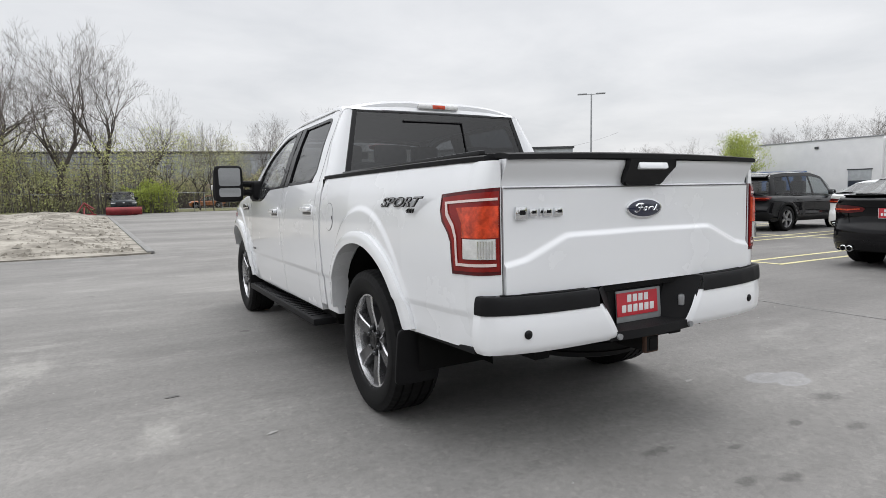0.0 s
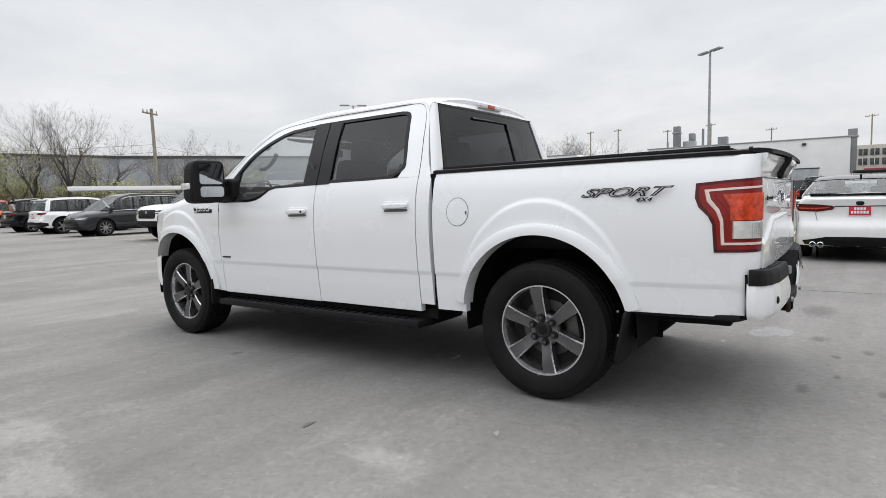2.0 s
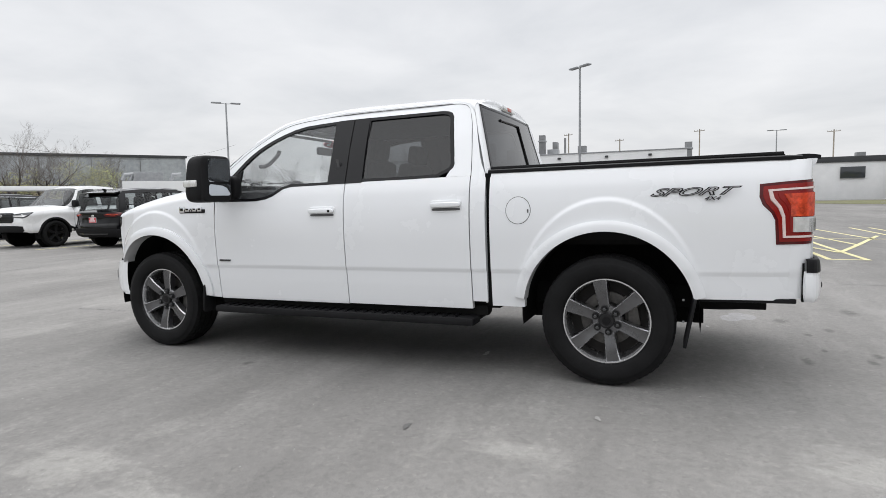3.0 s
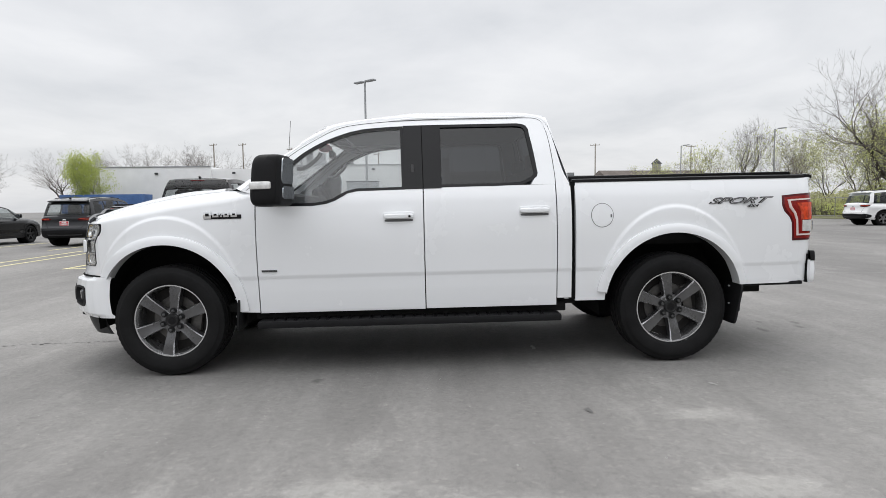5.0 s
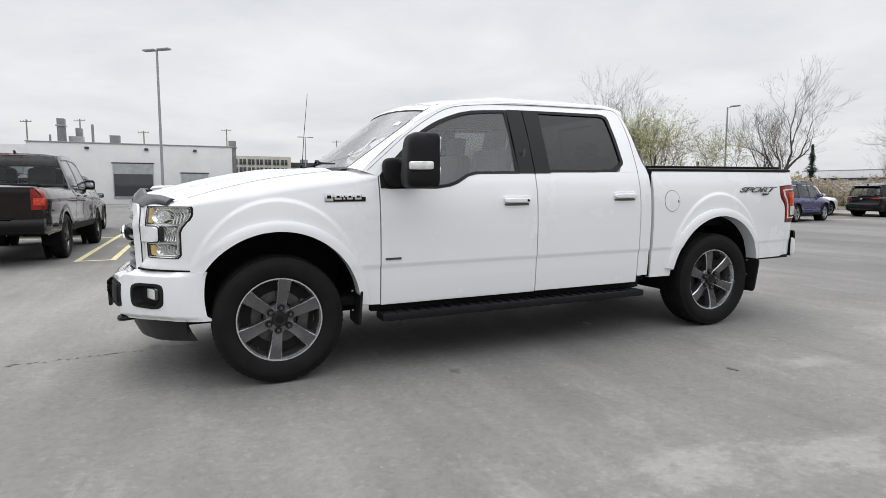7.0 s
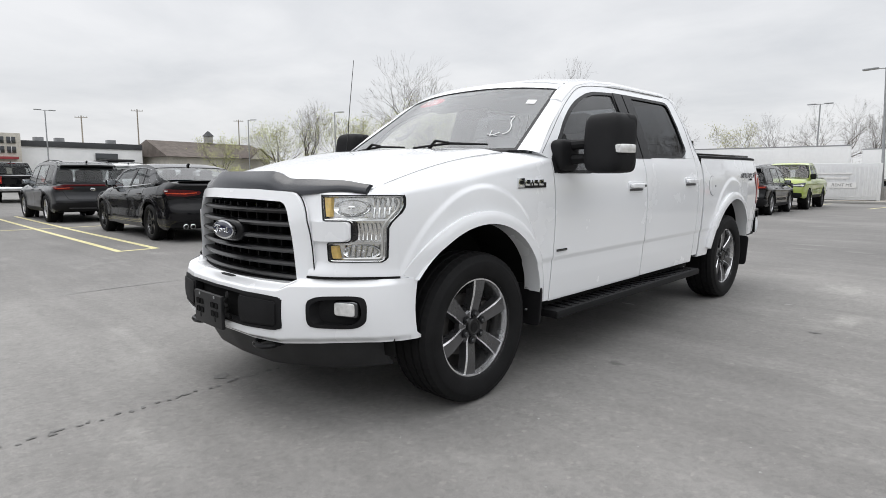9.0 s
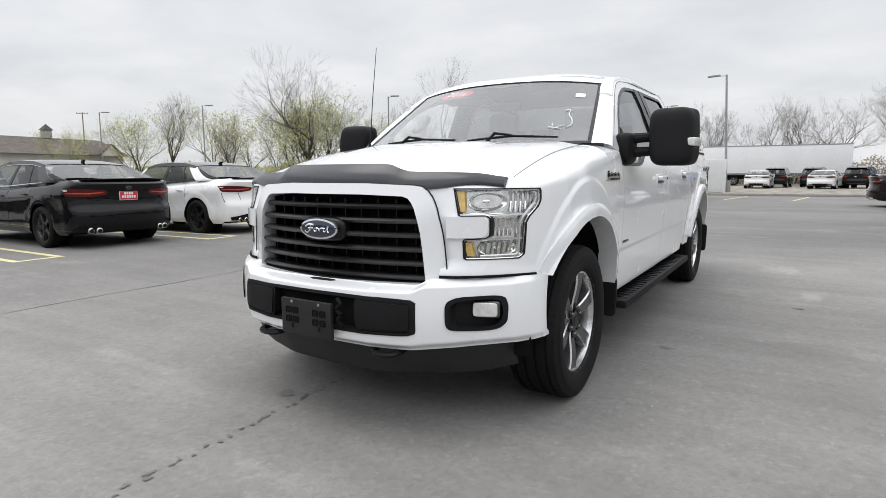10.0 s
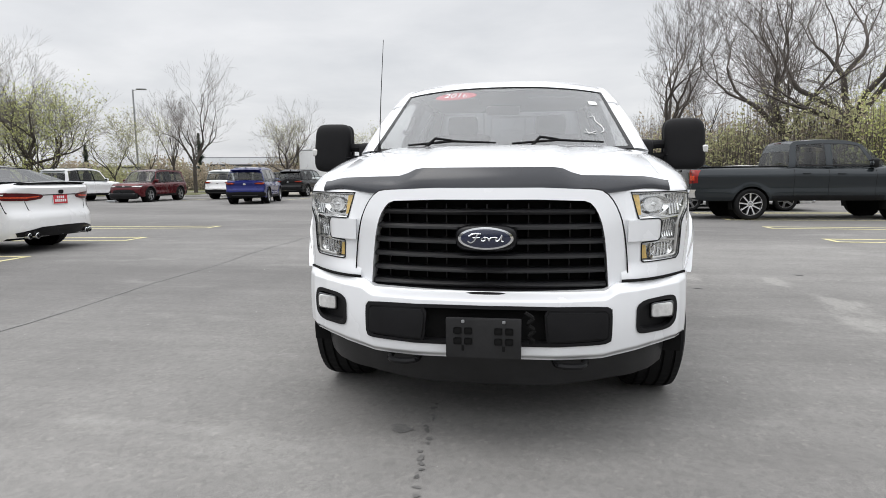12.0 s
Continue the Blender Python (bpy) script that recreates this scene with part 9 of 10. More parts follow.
block(lb, "dark_opening", 111.7, 112.05, -28.0, -24.5, 3.6, 5.5, M_WINDOW_FAR)
for y in (-17.5, -20.5, -28.5):
    block(lb, "roof_unit", 114, 115.5, y, y + 1.3, 7.0, 8.0, M_DUCT)
chp = thing("hall_with_cupola", "tan hall with a brown gabled roof and small cupola", "building", pose(109.8, -45.3, 0, 0, 0, 8))
part("wall", box((14, 21.8, 5.2), (5, 0, 2.6), 0.05), M_STUCCO, chp)
bm = bmesh.new()
v_ = [bm.verts.new(c) for c in ((-3, -11.8, 5.1), (13, -11.8, 5.1), (13, 11.8, 5.1), (-3, 11.8, 5.1), (5, -11.4, 8.3), (5, 11.4, 8.3))]
for f in ((0, 1, 4), (1, 2, 5, 4), (2, 3, 5), (3, 0, 4, 5), (0, 3, 2, 1)):
    bm.faces.new([v_[i] for i in f])
part("roof", bm, M_ROOF_BROWN, chp)
part("cupola", box((1.3, 1.3, 1.5), (5, -1.3, 9.0), 0.05), M_CONCRETE, chp)
bm = bmesh.new()
bmesh.ops.create_cone(bm, segments=4, radius1=1.2, radius2=0.02, depth=1.1, matrix=Matrix.Translation((5, -1.3, 10.2)) @ Matrix.Rotation(radians(45), 4, "Z"))
part("cupola_roof", bm, M_DARKROOF, chp)
bm = bmesh.new()
v_ = [bm.verts.new(c) for c in ((-5.5, -8.2, 5.0), (-5.5, -3.8, 5.0), (-5.5, -6.0, 6.9), (2.5, -8.6, 5.0), (2.5, -3.4, 5.0), (2.5, -6.0, 7.1))]
for f in ((0, 1, 2), (0, 2, 5, 3), (1, 4, 5, 2), (0, 3, 4, 1)):
    bm.faces.new([v_[i] for i in f])
part("gable", bm, M_STUCCO, chp)
part("gable_roof", box((8.2, 3.0, 0.15), (-1.6, -7.3, 6.1), 0.02, Euler((radians(41), 0, 0)).to_matrix()), M_ROOF_BROWN, chp)
part("gable_roof", box((8.2, 3.0, 0.15), (-1.6, -4.7, 6.1), 0.02, Euler((radians(-41), 0, 0)).to_matrix()), M_ROOF_BROWN, chp)

wh = thing("warehouse", "long grey metal warehouse behind the trees", "building")
wa = (Vector((-70, 118, 0)), Vector((37, 86, 0)), Vector((61, 68, 0)))
for p, q in zip(wa, wa[1:]):
    d = (q - p)
    ang = math.atan2(d.y, d.x)
    mid_ = (p + q) / 2
    nrm = Vector((-math.sin(ang), math.cos(ang), 0))
    c = mid_ + nrm * 9
    part("wall", box((d.length, 18, 8.3), (c.x, c.y, 4.15), 0.03, Euler((0, 0, ang)).to_matrix()), M_BLDG_GREY, wh)
    part("eave", box((d.length + 0.4, 0.25, 0.35), (mid_.x - nrm.x * 0.05, mid_.y - nrm.y * 0.05, 8.3), 0.02, Euler((0, 0, ang)).to_matrix()), M_DARKROOF, wh)
    k = 6.0
    while k < d.length:
        s_ = p + d.normalized() * k - nrm * 0.06
        part("wall_seam", box((0.10, 0.06, 8.2), (s_.x, s_.y, 4.1), 0.0, Euler((0, 0, ang)).to_matrix()), M_DUCT, wh)
        if int(k / 6) % 3 == 1:
            part("wall_vent", box((1.6, 0.08, 1.1), (s_.x + d.normalized().x * 3, s_.y + d.normalized().y * 3, 3.8), 0.0, Euler((0, 0, ang)).to_matrix()), M_WINDOW_FAR, wh)
        k += 6.0
sh = thing("roof_ducts_building", "low white building with silver ducts", "building", pose(34.4, 43.0, 0, 0, 0, -42))
part("wall", box((6.6, 8, 3.4), (0, 4, 1.7), 0.03), M_BLDG_WHITE, sh)
part("duct", box((2.4, 1.2, 0.9), (-1.2, 1.0, 3.8), 0.05), M_STEEL, sh)
for dx in (-3.3, -2.7, 0.6):
    part("duct", tube([(dx, 1.0, 3.5), (dx + 0.2, 1.0, 4.0), (dx + 0.9, 1.0, 4.05)], 0.18, 8), M_STEEL, sh)
tr0 = thing("flat_trailer", "long white flat trailer behind the parked cars", "trailer", pose(18.2, 39.8, 0, 0, 0, -25))
part("deck", box((10.5, 2.3, 0.28), (0, 0, 2.45), 0.03), M_TRAILER, tr0)
part("lower_deck", box((14.6, 2.2, 0.5), (0, 0, 1.5), 0.03), M_DUCT, tr0)
for dx in (-6.0, -2, 2, 6.0):
    part("leg", box((0.2, 1.8, 1.6), (dx, 0, 0.8), 0.02), M_UNDER, tr0)


# ---- trailers and the storage container ----
def semi_trailer(x, y, turn, L, label):
    ob = thing("semi_trailer", label, "semi trailer", pose(x, y, 0, 0, 0, turn), "semi trailers")
    part("box_body", box((L, 2.6, 2.75), (0, 0, 2.52), 0.03), M_TRAILER, ob)
    part("top_rail", box((L + 0.02, 2.64, 0.10), (0, 0, 3.86), 0.02), M_STEEL, ob)
    part("bottom_rail", box((L + 0.02, 2.64, 0.14), (0, 0, 1.16), 0.02), M_DUCT, ob)
    for k in range(int(L / 1.2)):
        part("side_post", box((0.04, 2.63, 2.6), (-L / 2 + 0.6 + 1.2 * k, 0, 2.5), 0.0), M_TRAILER, ob)
    for dx in (L / 2 - 1.6, L / 2 - 2.9):
        for s in (-1, 1):
            build_wheel("wheel", ob, pose(dx, s * 1.05, 0.5, 0, 0, 90), 0.5, 0.28, 0.30, 5, "car", s, M_STEEL, M_STEEL)
    part("undercarriage", box((4.2, 1.2, 0.4), (L / 2 - 2.3, 0, 0.85), 0.02), M_UNDER, ob)
    for s in (-1, 1):
        part("landing_leg", box((0.15, 0.15, 1.1), (-L / 2 + 2.6, s * 0.8, 0.55), 0.01), M_UNDER, ob)
    return ob


semi_trailer(14.3, -50.0, 8, 15.0, "white semi trailer parked in the gravel lot")
semi_trailer(1.0, -59.5, 6, 12.6, "white semi trailer parked in the gravel lot")
semi_trailer(-22.0, -63.5, 4, 15.0, "white semi trailer far back in the lot")
semi_trailer(36.0, -66.0, 20, 14.0, "white semi trailer parked in the gravel lot")
cn = thing("storage_container", "pale grey storage container with white lettering", "container", pose(5.6, -34.4, 0, 0, 0, 11))
part("shell", box((6.06, 2.44, 2.05), (0, 0, 1.06), 0.03), M_CONTAINER, cn)
for k in range(30):
    part("corrugation", box((0.09, 2.50, 1.75), (-2.85 + k * 0.197, 0, 1.05), 0.01), M_CONTAINER, cn)
for dx in (-2.98, 2.98):
    part("corner_post", box((0.16, 2.52, 2.08), (dx, 0, 1.05), 0.02), M_CONTAINER, cn)
part("door_end", box((0.05, 2.3, 1.85), (-3.05, 0, 1.05), 0.01), M_DUCT, cn)
part("banner", box((1.35, 0.02, 0.30), (-1.25, 1.262, 0.86), 0.0), M_PLATE_WHITE, cn, "white banner")
letters("banner_words", "RENT ME", 0.24, Matrix.Translation((-1.25, 1.276, 0.86)) @ Euler((radians(90), 0, radians(180))).to_matrix().to_4x4(), M_DUCT, cn, 0.002, 0.1)
for k, (dx, zz, ww) in enumerate(((-0.9, 1.52, 1.6), (-0.9, 1.28, 1.3), (1.3, 1.45, 0.5), (1.95, 1.45, 0.5))):
    part("sign_bar", box((ww, 0.02, 0.10 if k < 2 else 0.50), (dx, 1.268, zz), 0.0), M_PLATE_WHITE, cn)
tk = thing("tractor_unit", "blue semi tractor parked in the gravel lot", "tractor unit", pose(-10.0, -55.0, 0, 0, 0, 170))
part("cab", box((2.4, 2.2, 2.6), (0, 0, 2.1), 0.2), M_BLUE_STEEL, tk)
part("nose", box((2.0, 1.9, 1.3), (0, 1.9, 1.45), 0.2), M_BLUE_STEEL, tk)
part("windscreen", box((2.0, 0.06, 0.8), (0, 1.12, 2.7), 0.02), M_CAR_GLASS, tk)
part("chassis", box((1.0, 5.5, 0.3), (0, -1.0, 0.8), 0.02), M_UNDER, tk)
for s in (-1, 1):
    part("exhaust_stack", tube([(s * 1.2, -1.2, 1.0), (s * 1.2, -1.2, 3.9)], 0.08, 8), M_CHROME, tk)
    for yy in (2.2, -2.2, -3.4):
        build_wheel("wheel", tk, pose(s * 1.0, yy, 0.5), 0.5, 0.28, 0.30, 5, "car", s, M_STEEL, M_STEEL)


# ---- fences ----
def chain_fence(pts, h, label):
    ob = thing("chain_link_fence", label, "fence", None, "fences")
    for a, b in zip(pts, pts[1:]):
        a, b = Vector(a), Vector(b)
        L_ = (b - a).length
        n_ = max(1, int(L_ / 3.0))
        for k in range(n_ + 1):
            p = a.lerp(b, k / n_)
            part("post", tube([(p.x, p.y, 0), (p.x, p.y, h + 0.05)], 0.035, 6), M_STEEL, ob)
        part("top_rail", tube([(a.x, a.y, h), (b.x, b.y, h)], 0.025, 6), M_STEEL, ob)
        bm = bmesh.new()
        d = (b - a).normalized()
        step = 0.16
        for k in range(int((L_ + h) / step)):
            for sg in (0, 1):
                s0 = k * step - h
                p0, p1 = (s0, 0.05), (s0 + h, h)
                if sg:
                    p0, p1 = (s0 + h, 0.05), (s0, h)
                if min(p0[0], p1[0]) < 0 or max(p0[0], p1[0]) > L_:
                    continue
                q0, q1 = a + d * p0[0], a + d * p1[0]
                v0 = [bm.verts.new((q0.x, q0.y, p0[1] + e)) for e in (-0.003, 0.003)]
                v1 = [bm.verts.new((q1.x, q1.y, p1[1] + e)) for e in (-0.003, 0.003)]
                bm.faces.new((v0[0], v0[1], v1[1], v1[0]))
        wm = part("wire_mesh", bm, M_LINK, ob)
        wm["kind"] = "stuff"
    return ob


chain_fence([(-40, 52), (-8, 55.5), (4, 56.0)], 1.8, "grey chain-link fence in front of the trees")
chain_fence([(4, 56.0), (9, 68.0), (32, 62.0)], 1.8, "grey chain-link fence beside the asphalt")
chain_fence([(30, -36.5), (60, -25)], 1.6, "grey chain-link fence under the bare trees")


# ---- trees and brush ----
def tree_mesh(seed, height, spread, levels=7, trunk_r=0.30, fork=0.24, up=0.10, limbs=4, twig=0.0075, wander=0.13):
    """A bare tree that forks again and again, its limbs winding and turning upwards; wood, twigs and the twigs' tips."""
    rnd = random.Random(seed)
    wood, twigs, tips = bmesh.new(), bmesh.new(), []

    def turned(d, ang):
        side = Vector((rnd.gauss(0, 1), rnd.gauss(0, 1), rnd.gauss(0, 0.6)))
        side = (side - d * side.dot(d)).normalized()
        return (d * math.cos(ang) + side * math.sin(ang)).normalized()

    def grow(p, d, length, r, lv):
        n_ = 7 if lv == 0 else (5 if lv < 3 else 3)
        pts, rad, dirs = [p.copy()], [r], [d.copy()]
        q, dd = p.copy(), d.copy()
        for k in range(n_):
            w = wander * (0.35 if lv == 0 else 1.0 + 0.10 * lv)
            dd = (dd + Vector((rnd.gauss(0, w), rnd.gauss(0, w), rnd.gauss(0, w * 0.7) + up * (0.5 if lv == 0 else 1.0)))).normalized()
            q = q + dd * (length / n_)
            pts.append(q.copy())
            dirs.append(dd.copy())
            rad.append(max(twig * 0.7, r * (1 - (0.22 if lv < 2 else 0.34) * (k + 1) / n_)))
        add_tube(wood if lv < 3 else twigs, pts, rad, (9, 7, 6, 5, 4, 3, 3, 3, 3)[lv], cap=False)
        if lv >= levels:
            tips.append((pts[-1], dd))
            return
        if lv > 0:
            # side shoots along the limb
            for k in range(1, n_):
                if rnd.random() < (0.42 if lv < levels - 1 else 0.26):
                    nl = min(levels, lv + (2 if lv < 3 else 1))
                    grow(pts[k], turned(dirs[k], rnd.uniform(0.5, 1.05)), length * rnd.uniform(0.34, 0.60), max(twig, rad[k] * rnd.uniform(0.26, 0.42)), nl)
        kids = limbs if lv == 0 else (3 if rnd.random() < 0.30 else 2)
        for b in range(kids):
            if lv == 0:
                a = 2 * math.pi * (b + rnd.uniform(-0.25, 0.25)) / kids
                tilt = spread * rnd.uniform(0.45, 1.1)
                nd = Vector((math.cos(a) * math.sin(tilt), math.sin(a) * math.sin(tilt), math.cos(tilt)))
                base = pts[-1] if b < 2 else pts[rnd.choice((-2, -3, -1))]
                grow(base, nd, height * rnd.uniform(0.20, 0.27), r * rnd.uniform(0.46, 0.68), 1)
            else:
                grow(pts[-1], turned(dd, rnd.uniform(0.16, 0.58)), length * rnd.uniform(0.70, 0.92), max(twig, rad[-1] * rnd.uniform(0.60, 0.82)), lv + 1)

    grow(Vector((0, 0, -0.1)), Vector((rnd.uniform(-0.06, 0.06), rnd.uniform(-0.06, 0.06), 1)).normalized(), height * fork, trunk_r, 0)
    top = max((v.co.z for v in twigs.verts), default=height)
    k = height / top
    for b in (wood, twigs):
        b.transform(Matrix.Diagonal((k, k, k, 1)))
    return wood, twigs, [(p * k, d) for p, d in tips]


def leaf_mesh(tips, seed, per, size, spread, keep=1.0, zmax=1e9, zmin=-1):
    """Small leaf faces scattered round the twig tips."""
    rnd = random.Random(seed)
    vs, fs = [], []
    for p, d in tips:
        if rnd.random() > keep or p.z > zmax or p.z < zmin:
            continue
        for _ in range(per):
            c = p + Vector((rnd.gauss(0, spread), rnd.gauss(0, spread), rnd.gauss(0, spread)))
            a = Vector((rnd.uniform(-1, 1), rnd.uniform(-1, 1), rnd.uniform(-1, 1))).normalized() * size * rnd.uniform(0.6, 1.4)
            b = a.cross(Vector((rnd.uniform(-1, 1), rnd.uniform(-1, 1), rnd.uniform(-1, 1)))).normalized() * size * 0.6
            i = len(vs)
            vs += [c - a, c + b, c + a, c - b]
            fs.append((i, i + 1, i + 2, i + 3))
    me = bpy.data.meshes.new("leaves")
    me.from_pydata(vs, [], fs)
    return me


def make_tree(name, label, seed, height, spread, leaf=None, **kw):
    lf = dict(leaf or {})
    wood, twigs, tips = tree_mesh(seed, height, spread, **kw)
    ob = thing(name, label, "tree", pose(0, 0, -200), "trees")
    part("trunk", wood, M_BARK, ob)
    part("crown", twigs, M_TWIG, ob)
    if lf:
        me = leaf_mesh(tips, seed, lf.get("per", 3), lf.get("size", 0.07), lf.get("spread", 0.25), lf.get("keep", 1.0), lf.get("zmax", 1e9))
        me.materials.append(lf.get("mat", M_LEAF))
        lo = new("leaves", me)
        lo.parent = ob
    return ob


BARE = [make_tree("bare_tree", "tall bare grey tree with a rounded twiggy crown", 11 + k, 14.0, sp, fork=fk, trunk_r=0.30, up=up, limbs=nl, wander=wd)
        for k, (sp, fk, up, nl, wd) in enumerate(((0.75, 0.30, 0.10, 4, 0.11), (0.55, 0.34, 0.11, 4, 0.10), (0.95, 0.28, 0.06, 5, 0.13)))]
BUD = [make_tree("budding_tree", "slender tree in first yellow-green leaf", 31 + k, 9.0, 0.75, levels=6, fork=0.24, trunk_r=0.11, up=0.09, leaf=dict(per=4, size=0.075, spread=0.26, keep=0.6, mat=mt)) for k, mt in enumerate((M_LEAF, M_LEAF_DULL))]
SAPL = [make_tree("sapling", "thin bare sapling in the brush", 51 + k, 8.0, 0.40, levels=5, fork=0.38, trunk_r=0.06, up=0.16, limbs=3) for k in range(2)]


def put(ob, x, y, h, h0, turn, z=0.0, wide=1.0):
    s = h / h0
    c = copy_thing(ob, pose(x, y, z, 0, 0, turn))
    c.scale = (s * wide, s * wide, s)
    return c


rnd = random.Random(9)
# the far fence line
for x, y, h, k, w in ((-6.4, 57.5, 17.5, 0, 1.05), (-3.0, 58.5, 17.0, 1, 1.0), (-12.5, 58.0, 17.5, 2, 1.0), (-11.0, 62.0, 14, 1, 1), (-21, 58, 15, 0, 1), (-29, 56, 14, 1, 1), (0.8, 62.0, 12.5, 2, 0.8), (14.0, 70.6, 12.0, 1, 0.9), (21.2, 69.5, 13.0, 0, 1.0), (23.5, 67.0, 12.5, 1, 1.0), (29.0, 71.0, 12.0, 2, 1.0),
                      (32.0, 60.5, 10.0, 0, 1.1), (36.5, 62.0, 9.0, 2, 1.2), (49.0, 67.5, 8.5, 1, 1.0), (7.0, 74.0, 10, 1, 0.9)):
    put(BARE[k], x, y, h, 14.0, rnd.uniform(0, 360), 0, w)
for x, y, h, k in ((2.4, 58.5, 8.5, 0), (5.0, 60.5, 8.0, 1), (8.5, 71, 7.5, 0), (-8.5, 57, 7.5, 1), (-12, 56.5, 7, 0), (11.0, 71.5, 8, 1), (17.5, 71, 8.5, 0), (25, 70, 8, 1), (40.5, 61, 6.5, 1), (43, 62, 6, 0), (-18, 56, 7, 1), (0.0, 57.0, 6.0, 1), (19.5, 68.5, 7.5, 1)):
    put(BUD[k], x, y, h, 9.0, rnd.uniform(0, 360))
for k in range(46):
    t = k / 46
    x = -40 + 90 * t
    y = 56.5 + (14 if x > 6 else 0) + rnd.uniform(0, 5) - max(0, x - 20) * 0.35
    put(SAPL[k % 2], x + rnd.uniform(-1, 1), y, rnd.uniform(5, 9), 8.0, rnd.uniform(0, 360))
# by the hall with the cupola, and along the back fence
for x, y, h, k, w in ((60.5, -34.5, 11.2, 1, 0.9), (35.6, -31.0, 12.4, 2, 0.95), (26.4, -37.4, 11.6, 0, 1.0), (30.5, -41.0, 9.0, 1, 0.8), (38.5, -34.0, 8.5, 1, 0.9), (22.0, -46.0, 9.0, 2, 0.9), (45.0, -30.5, 8.0, 0, 0.9)):
    put(BARE[k], x, y, h, 14.0, rnd.uniform(0, 360), 0, w)
for x, y, h, k in ((57.7, -38.4, 9.8, 0), (62.5, -31.5, 8.6, 0), (53.0, -36.0, 7.4, 1), (49.0, -36.0, 7.0, 0), (45.0, -36.0, 7.5, 1), (41.5, -35.0, 7.8, 0), (38.0, -33.0, 8.0, 0), (33.6, -30.8, 8.6, 0), (35.0, -31.8, 7.6, 0), (31.0, -34.0, 6.6, 1), (66.0, -33, 7.5, 1), (28.0, -33.5, 6, 1), (70.0, -28.0, 7.0, 0), (24.0, -52.0, 7.5, 1), (17.5, -58.0, 7.0, 1)):
    put(BUD[k], x, y, h, 9.0, rnd.uniform(0, 360), 0, 1.1)
# the wooded bank
for x, y, h, k, w in ((-10.4, -36.5, 15.5, 1, 0.95), (-15.8, -31.0, 17.0, 0, 1.1), (-18.5, -29.0, 18.0, 2, 1.0), (-25.0, -22.0, 18.0, 0, 1.0), (-20.0, -42.0, 15.0, 1, 1.0), 
                      (-18.5, -57.0, 13.0, 1, 1.0), (-15.0, -62.0, 11.5, 0, 1.0), (-10.0, -68.0, 11.0, 1, 1.0), (-4.0, -72.0, 10.0, 2, 1.0), (2.5, -73.0, 10.5, 0, 1.0), (8.0, -71.0, 9.5, 1, 1.0), (12.0, -70.0, 10.0, 2, 1.0), (-1.0, -69.0, 9.5, 1, 1), (17, -68, 9, 0, 1)):
    put(BARE[k], x, y, h, 14.0, rnd.uniform(0, 360), max(0.0, (-14 - x) * 0.05), w)
for k in range(16):
    t = k / 40
    x, y = -14 - 14 * (1 - t) + rnd.uniform(-3, 3), -14 - 52 * t + rnd.uniform(-2, 2)
    put((SAPL + BUD)[k % 4], x, y, rnd.uniform(5, 9), (8.0, 8.0, 9.0, 9.0)[k % 4], rnd.uniform(0, 360), max(0.0, (-14 - x) * 0.05))
# skyline trees behind the white building
for x, y, h, k in ((118, 62, 15, 0), (118, 56, 15.5, 2), (118, 50, 15, 1), (118, 46, 14.5, 0), (118, 68, 14, 1), (116, 76, 14, 2), (118, 42, 13.5, 2), (112, 88, 13.5, 0), (110, 96, 13, 1)):
    put(BARE[k], x, y, h, 14.0, rnd.uniform(0, 360), 0, 1.3)
gt = make_tree("green_tree", "rounded tree in fresh bright green leaf", 77, 9.0, 0.8, levels=6, fork=0.20, trunk_r=0.15, up=0.10, leaf=dict(per=9, size=0.11, spread=0.34, mat=M_LEAF_BRIGHT))
put(gt, 66.5, 43.2, 8.4, 9.0, 30, 0, 0.75)
for ob in BARE + BUD + SAPL + [gt]:
    for c in list(ob.children_recursive) + [ob]:
        bpy.data.objects.remove(c)


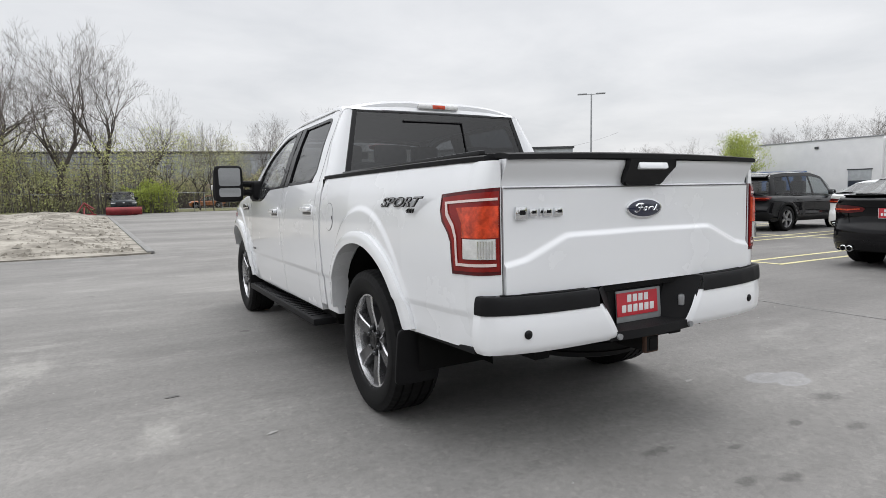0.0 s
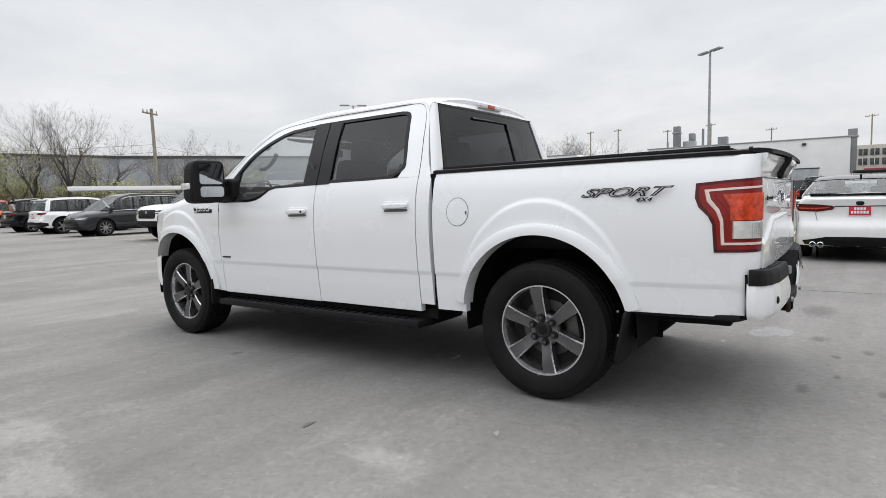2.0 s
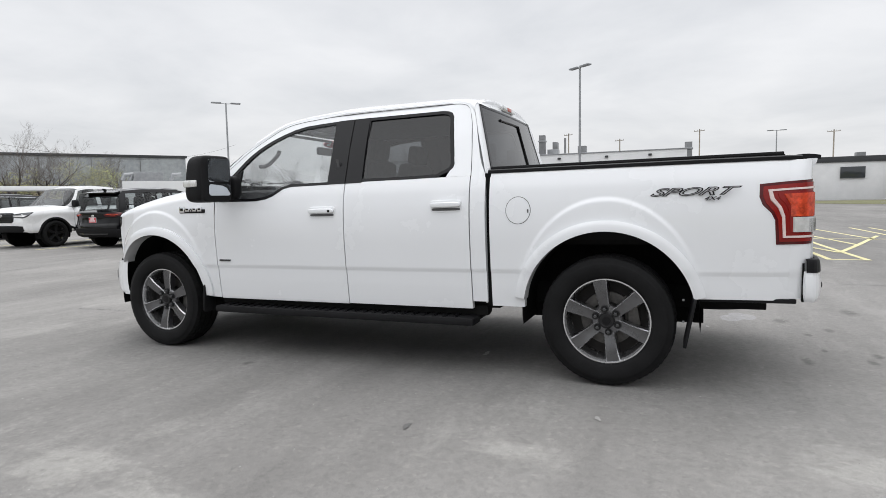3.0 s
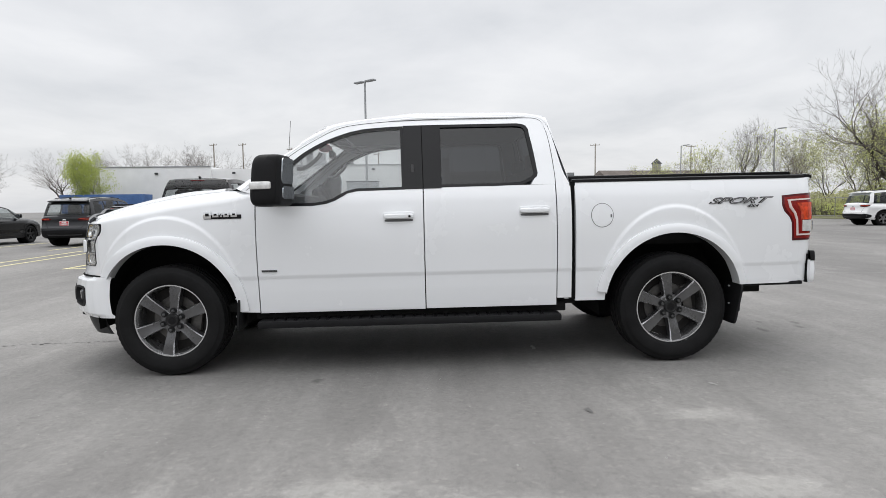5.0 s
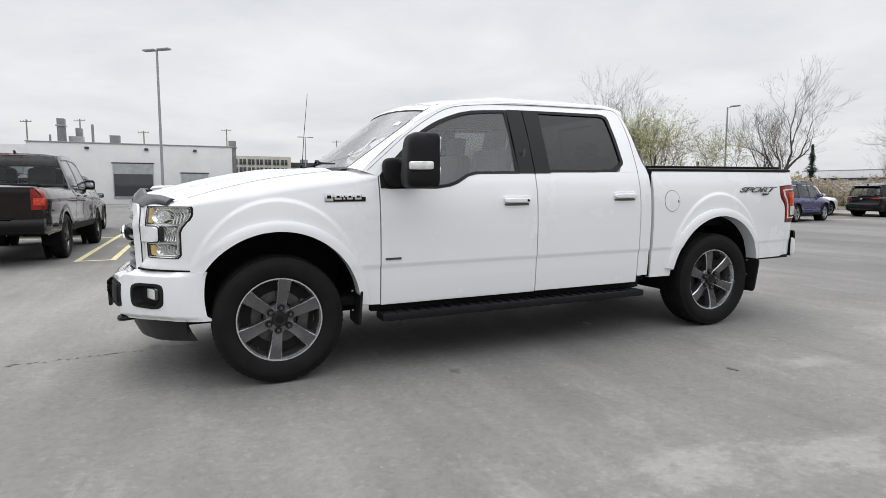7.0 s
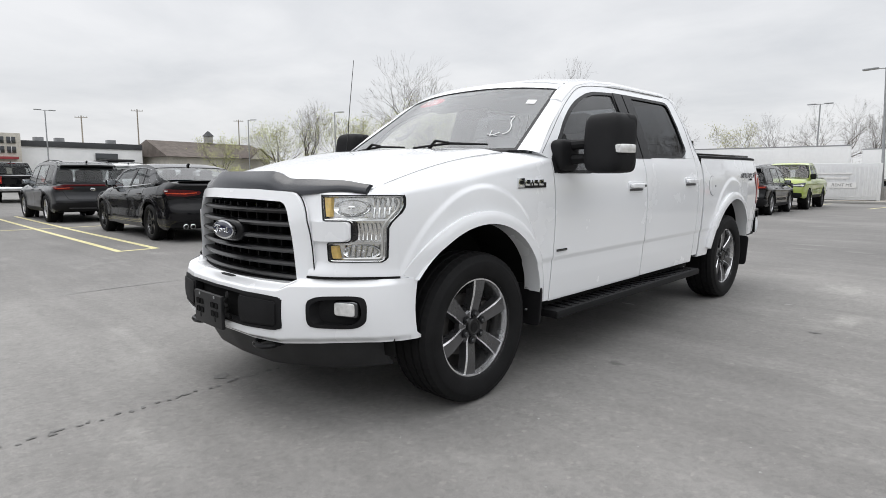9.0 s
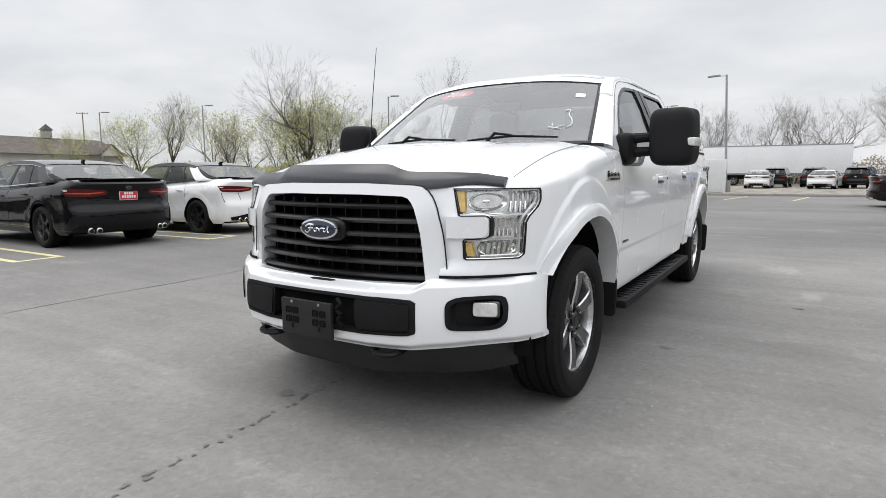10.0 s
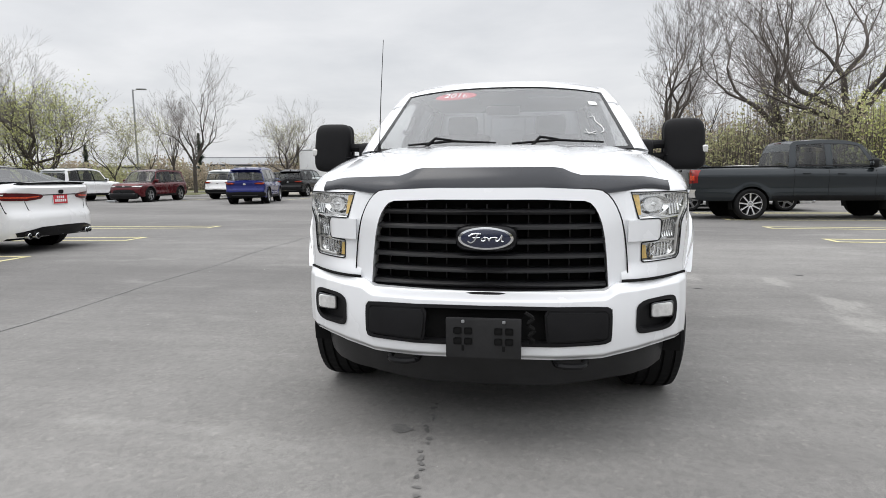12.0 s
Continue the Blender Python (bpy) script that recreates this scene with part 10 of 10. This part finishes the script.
def brush(name, label, line, width, height, n_, mat, size=0.16, seed=1, stems=900, zf=None, kinds=(0.0, 1.0)):
    """A thicket: many thin stems and small leaves along a line, uneven in height."""
    rnd = random.Random(seed)
    vs, fs = [], []
    ls = resample(line, 200)

    def spot():
        p = ls[rnd.randrange(200)]
        x, y = p[0] + rnd.uniform(-width, width) / 2, p[1] + rnd.uniform(-width, width) / 2
        hh = height * (0.55 + 0.45 * noise.noise(Vector((x * 0.22, y * 0.22, seed))) + 0.25 * noise.noise(Vector((x * 0.7, y * 0.7, seed + 3.0))))
        return x, y, max(0.4, hh), (zf(x, y) if zf else 0.0)
    for _ in range(n_):
        x, y, hh, z0 = spot()
        z = z0 + hh * rnd.random() ** 0.7
        a = Vector((rnd.uniform(-1, 1), rnd.uniform(-1, 1), rnd.uniform(-1, 1))).normalized() * size * rnd.uniform(0.5, 1.5)
        b = a.cross(Vector((rnd.uniform(-1, 1), rnd.uniform(-1, 1), rnd.uniform(-1, 1)))).normalized() * size * rnd.uniform(0.4, 0.8)
        c = Vector((x, y, z))
        i = len(vs)
        vs += [c - a, c + b, c + a, c - b]
        fs.append((i, i + 1, i + 2, i + 3))
    me = bpy.data.meshes.new(name)
    me.from_pydata(vs, [], fs)
    me.materials.append(mat)
    ob = new(name, me)
    tagged(ob, label, "brush", kind="stuff")
    vs, fs = [], []
    for _ in range(stems):
        x, y, hh, z0 = spot()
        p = Vector((x, y, z0))
        q = p + Vector((rnd.gauss(0, 0.35), rnd.gauss(0, 0.35), hh * rnd.uniform(0.7, 1.35)))
        r = rnd.uniform(0.010, 0.028)
        i = len(vs)
        vs += [p + Vector((r, 0, 0)), p - Vector((r, 0, 0)), q, p + Vector((0, r, 0)), p - Vector((0, r, 0))]
        fs += [(i, i + 1, i + 2), (i + 3, i + 4, i + 2)]
    me = bpy.data.meshes.new(name + "_stems")
    me.from_pydata(vs, [], fs)
    me.materials.append(M_TWIG)
    return tagged(new(name + "_stems", me), "tangle of bare grey-brown stems in the brush", "brush", kind="stuff")


M_DRY = leafy("dry_brown_brush", (0.44, 0.38, 0.29))
brush("brush", "olive and brown spring brush along the fence", [(-45, 55), (-8, 57), (0, 57.6)], 5.0, 8.0, 15000, M_LEAF_DULL, 0.11, 1, 1400)
brush("dry_brush", "dry brown brush along the fence", [(-45, 56), (-8, 59), (0, 59.5)], 5.0, 7.4, 8000, M_DRY, 0.14, 2, 700)
brush("brush", "low green undergrowth at the foot of the fence", [(-45, 53.5), (-8, 56.4), (-1, 57.0)], 1.6, 2.6, 9000, M_LEAF_DULL, 0.12, 21, 0)
brush("brush", "tall budding thicket behind the fence", [(-45, 58), (-14, 60), (-4, 61)], 4.0, 12.5, 8000, M_LEAF_DULL, 0.10, 22, 700)
brush("green_bush", "bright yellow-green bush in front of the fence trees", [(-1.0, 55.8), (1.8, 56.4)], 2.0, 4.4, 4200, M_LEAF_BRIGHT, 0.10, 3, 200)
brush("brush", "fresh yellow-green brush along the fence", [(-45, 55), (-8, 56.5), (-1, 57.2)], 4.0, 9.5, 13000, M_LEAF, 0.085, 13, 800)
brush("brush", "olive and brown spring brush behind the fence", [(2, 81), (13, 80), (26, 69), (38, 63)], 4.0, 6.2, 20000, M_LEAF_DULL, 0.13, 4, 3500)
brush("dry_brush", "dry brown brush behind the fence", [(2, 82), (13, 81), (26, 70), (38, 63)], 4.0, 5.8, 14000, M_DRY, 0.14, 5, 2500)
brush("brush", "low green brush beside the hall", [(80, -29), (66, -32), (50, -35), (30, -36)], 5.0, 3.6, 22000, M_LEAF_DULL, 0.13, 6, 2500)
brush("brush", "fresh green brush beside the hall", [(82, -31), (68, -33), (50, -36), (38, -33)], 4.0, 2.6, 9000, M_LEAF, 0.12, 7, 400)
bank = lambda x, y: max(0.0, (-14 - x) * 0.05)
brush("brush", "olive brush on the wooded bank", [(-12.5, -40), (-15, -32), (-20, -24), (-26, -14)], 6.0, 7.0, 24000, M_LEAF_DULL, 0.10, 8, 3500, bank)
brush("dry_brush", "dry brown brush on the wooded bank", [(-13, -66), (-14, -50), (-14, -38), (-20, -25), (-28, -12)], 7.0, 7.4, 24000, M_DRY, 0.12, 9, 4000, bank)
brush("green_bush", "yellow-green bush on the wooded bank", [(-16.5, -23.5), (-20.5, -19.5)], 2.5, 6.0, 4200, M_LEAF, 0.075, 10, 200, bank)
brush("brush", "distant brush on the skyline", [(-8, -74), (8, -66), (28, -52), (44, -42)], 6.0, 4.4, 22000, M_DRY, 0.15, 11, 2500)
brush("brush", "distant brush behind the low buildings", [(128, -36), (120, -70), (90, -90), (50, -85)], 8.0, 5.0, 16000, M_LEAF_DULL, 0.25, 12, 1500)


def evergreen(x, y, h):
    rnd = random.Random(int(x * 7 + y))
    ob = thing("evergreen_tree", "small dark evergreen on the skyline", "tree", pose(x, y, 0), "trees")
    part("trunk", tube([(0, 0, 0), (0, 0, h)], [0.14, 0.03], 6), M_BARK, ob)
    vs, fs = [], []
    for k in range(1800):
        z = h * (0.12 + 0.88 * rnd.random())
        r = (1 - z / h) * h * 0.26 * (0.7 + 0.4 * math.sin(z * 5)) * rnd.random() ** 0.5
        a = rnd.uniform(0, 6.283)
        c = Vector((r * math.cos(a), r * math.sin(a), z - r * 0.3))
        d = Vector((math.cos(a), math.sin(a), -0.4)) * 0.22
        e = Vector((-math.sin(a), math.cos(a), 0)) * 0.07
        i = len(vs)
        vs += [c - d, c + e, c + d, c - e]
        fs.append((i, i + 1, i + 2, i + 3))
    me = bpy.data.meshes.new("needles")
    me.from_pydata(vs, [], fs)
    me.materials.append(M_EVERGREEN)
    nd = new("needles", me)
    nd.parent = ob
    return ob


for x, y, h in ((38.0, -58.0, 6.5), (26.5, -60.0, 5.0), (24.0, -62.0, 5.5), (48.0, -52.0, 5.0)):
    evergreen(x, y, h)
# pale sheds and stacked stores beyond the back fence
for x, y, L_, h, t in ((34, -64, 11, 2.7, 30), (48, -58, 9, 2.5, 28), (20, -70, 8, 2.7, 20)):
    sd = thing("far_shed", "low pale shed beyond the back fence", "shed", pose(x, y, 0, 0, 0, t), "far sheds")
    part("wall", box((L_, 5, h), (0, 0, h / 2), 0.03), M_BLDG_WHITE, sd)
    part("roof", box((L_ + 0.4, 5.4, 0.2), (0, 0, h + 0.1), 0.03), M_DARKROOF, sd)
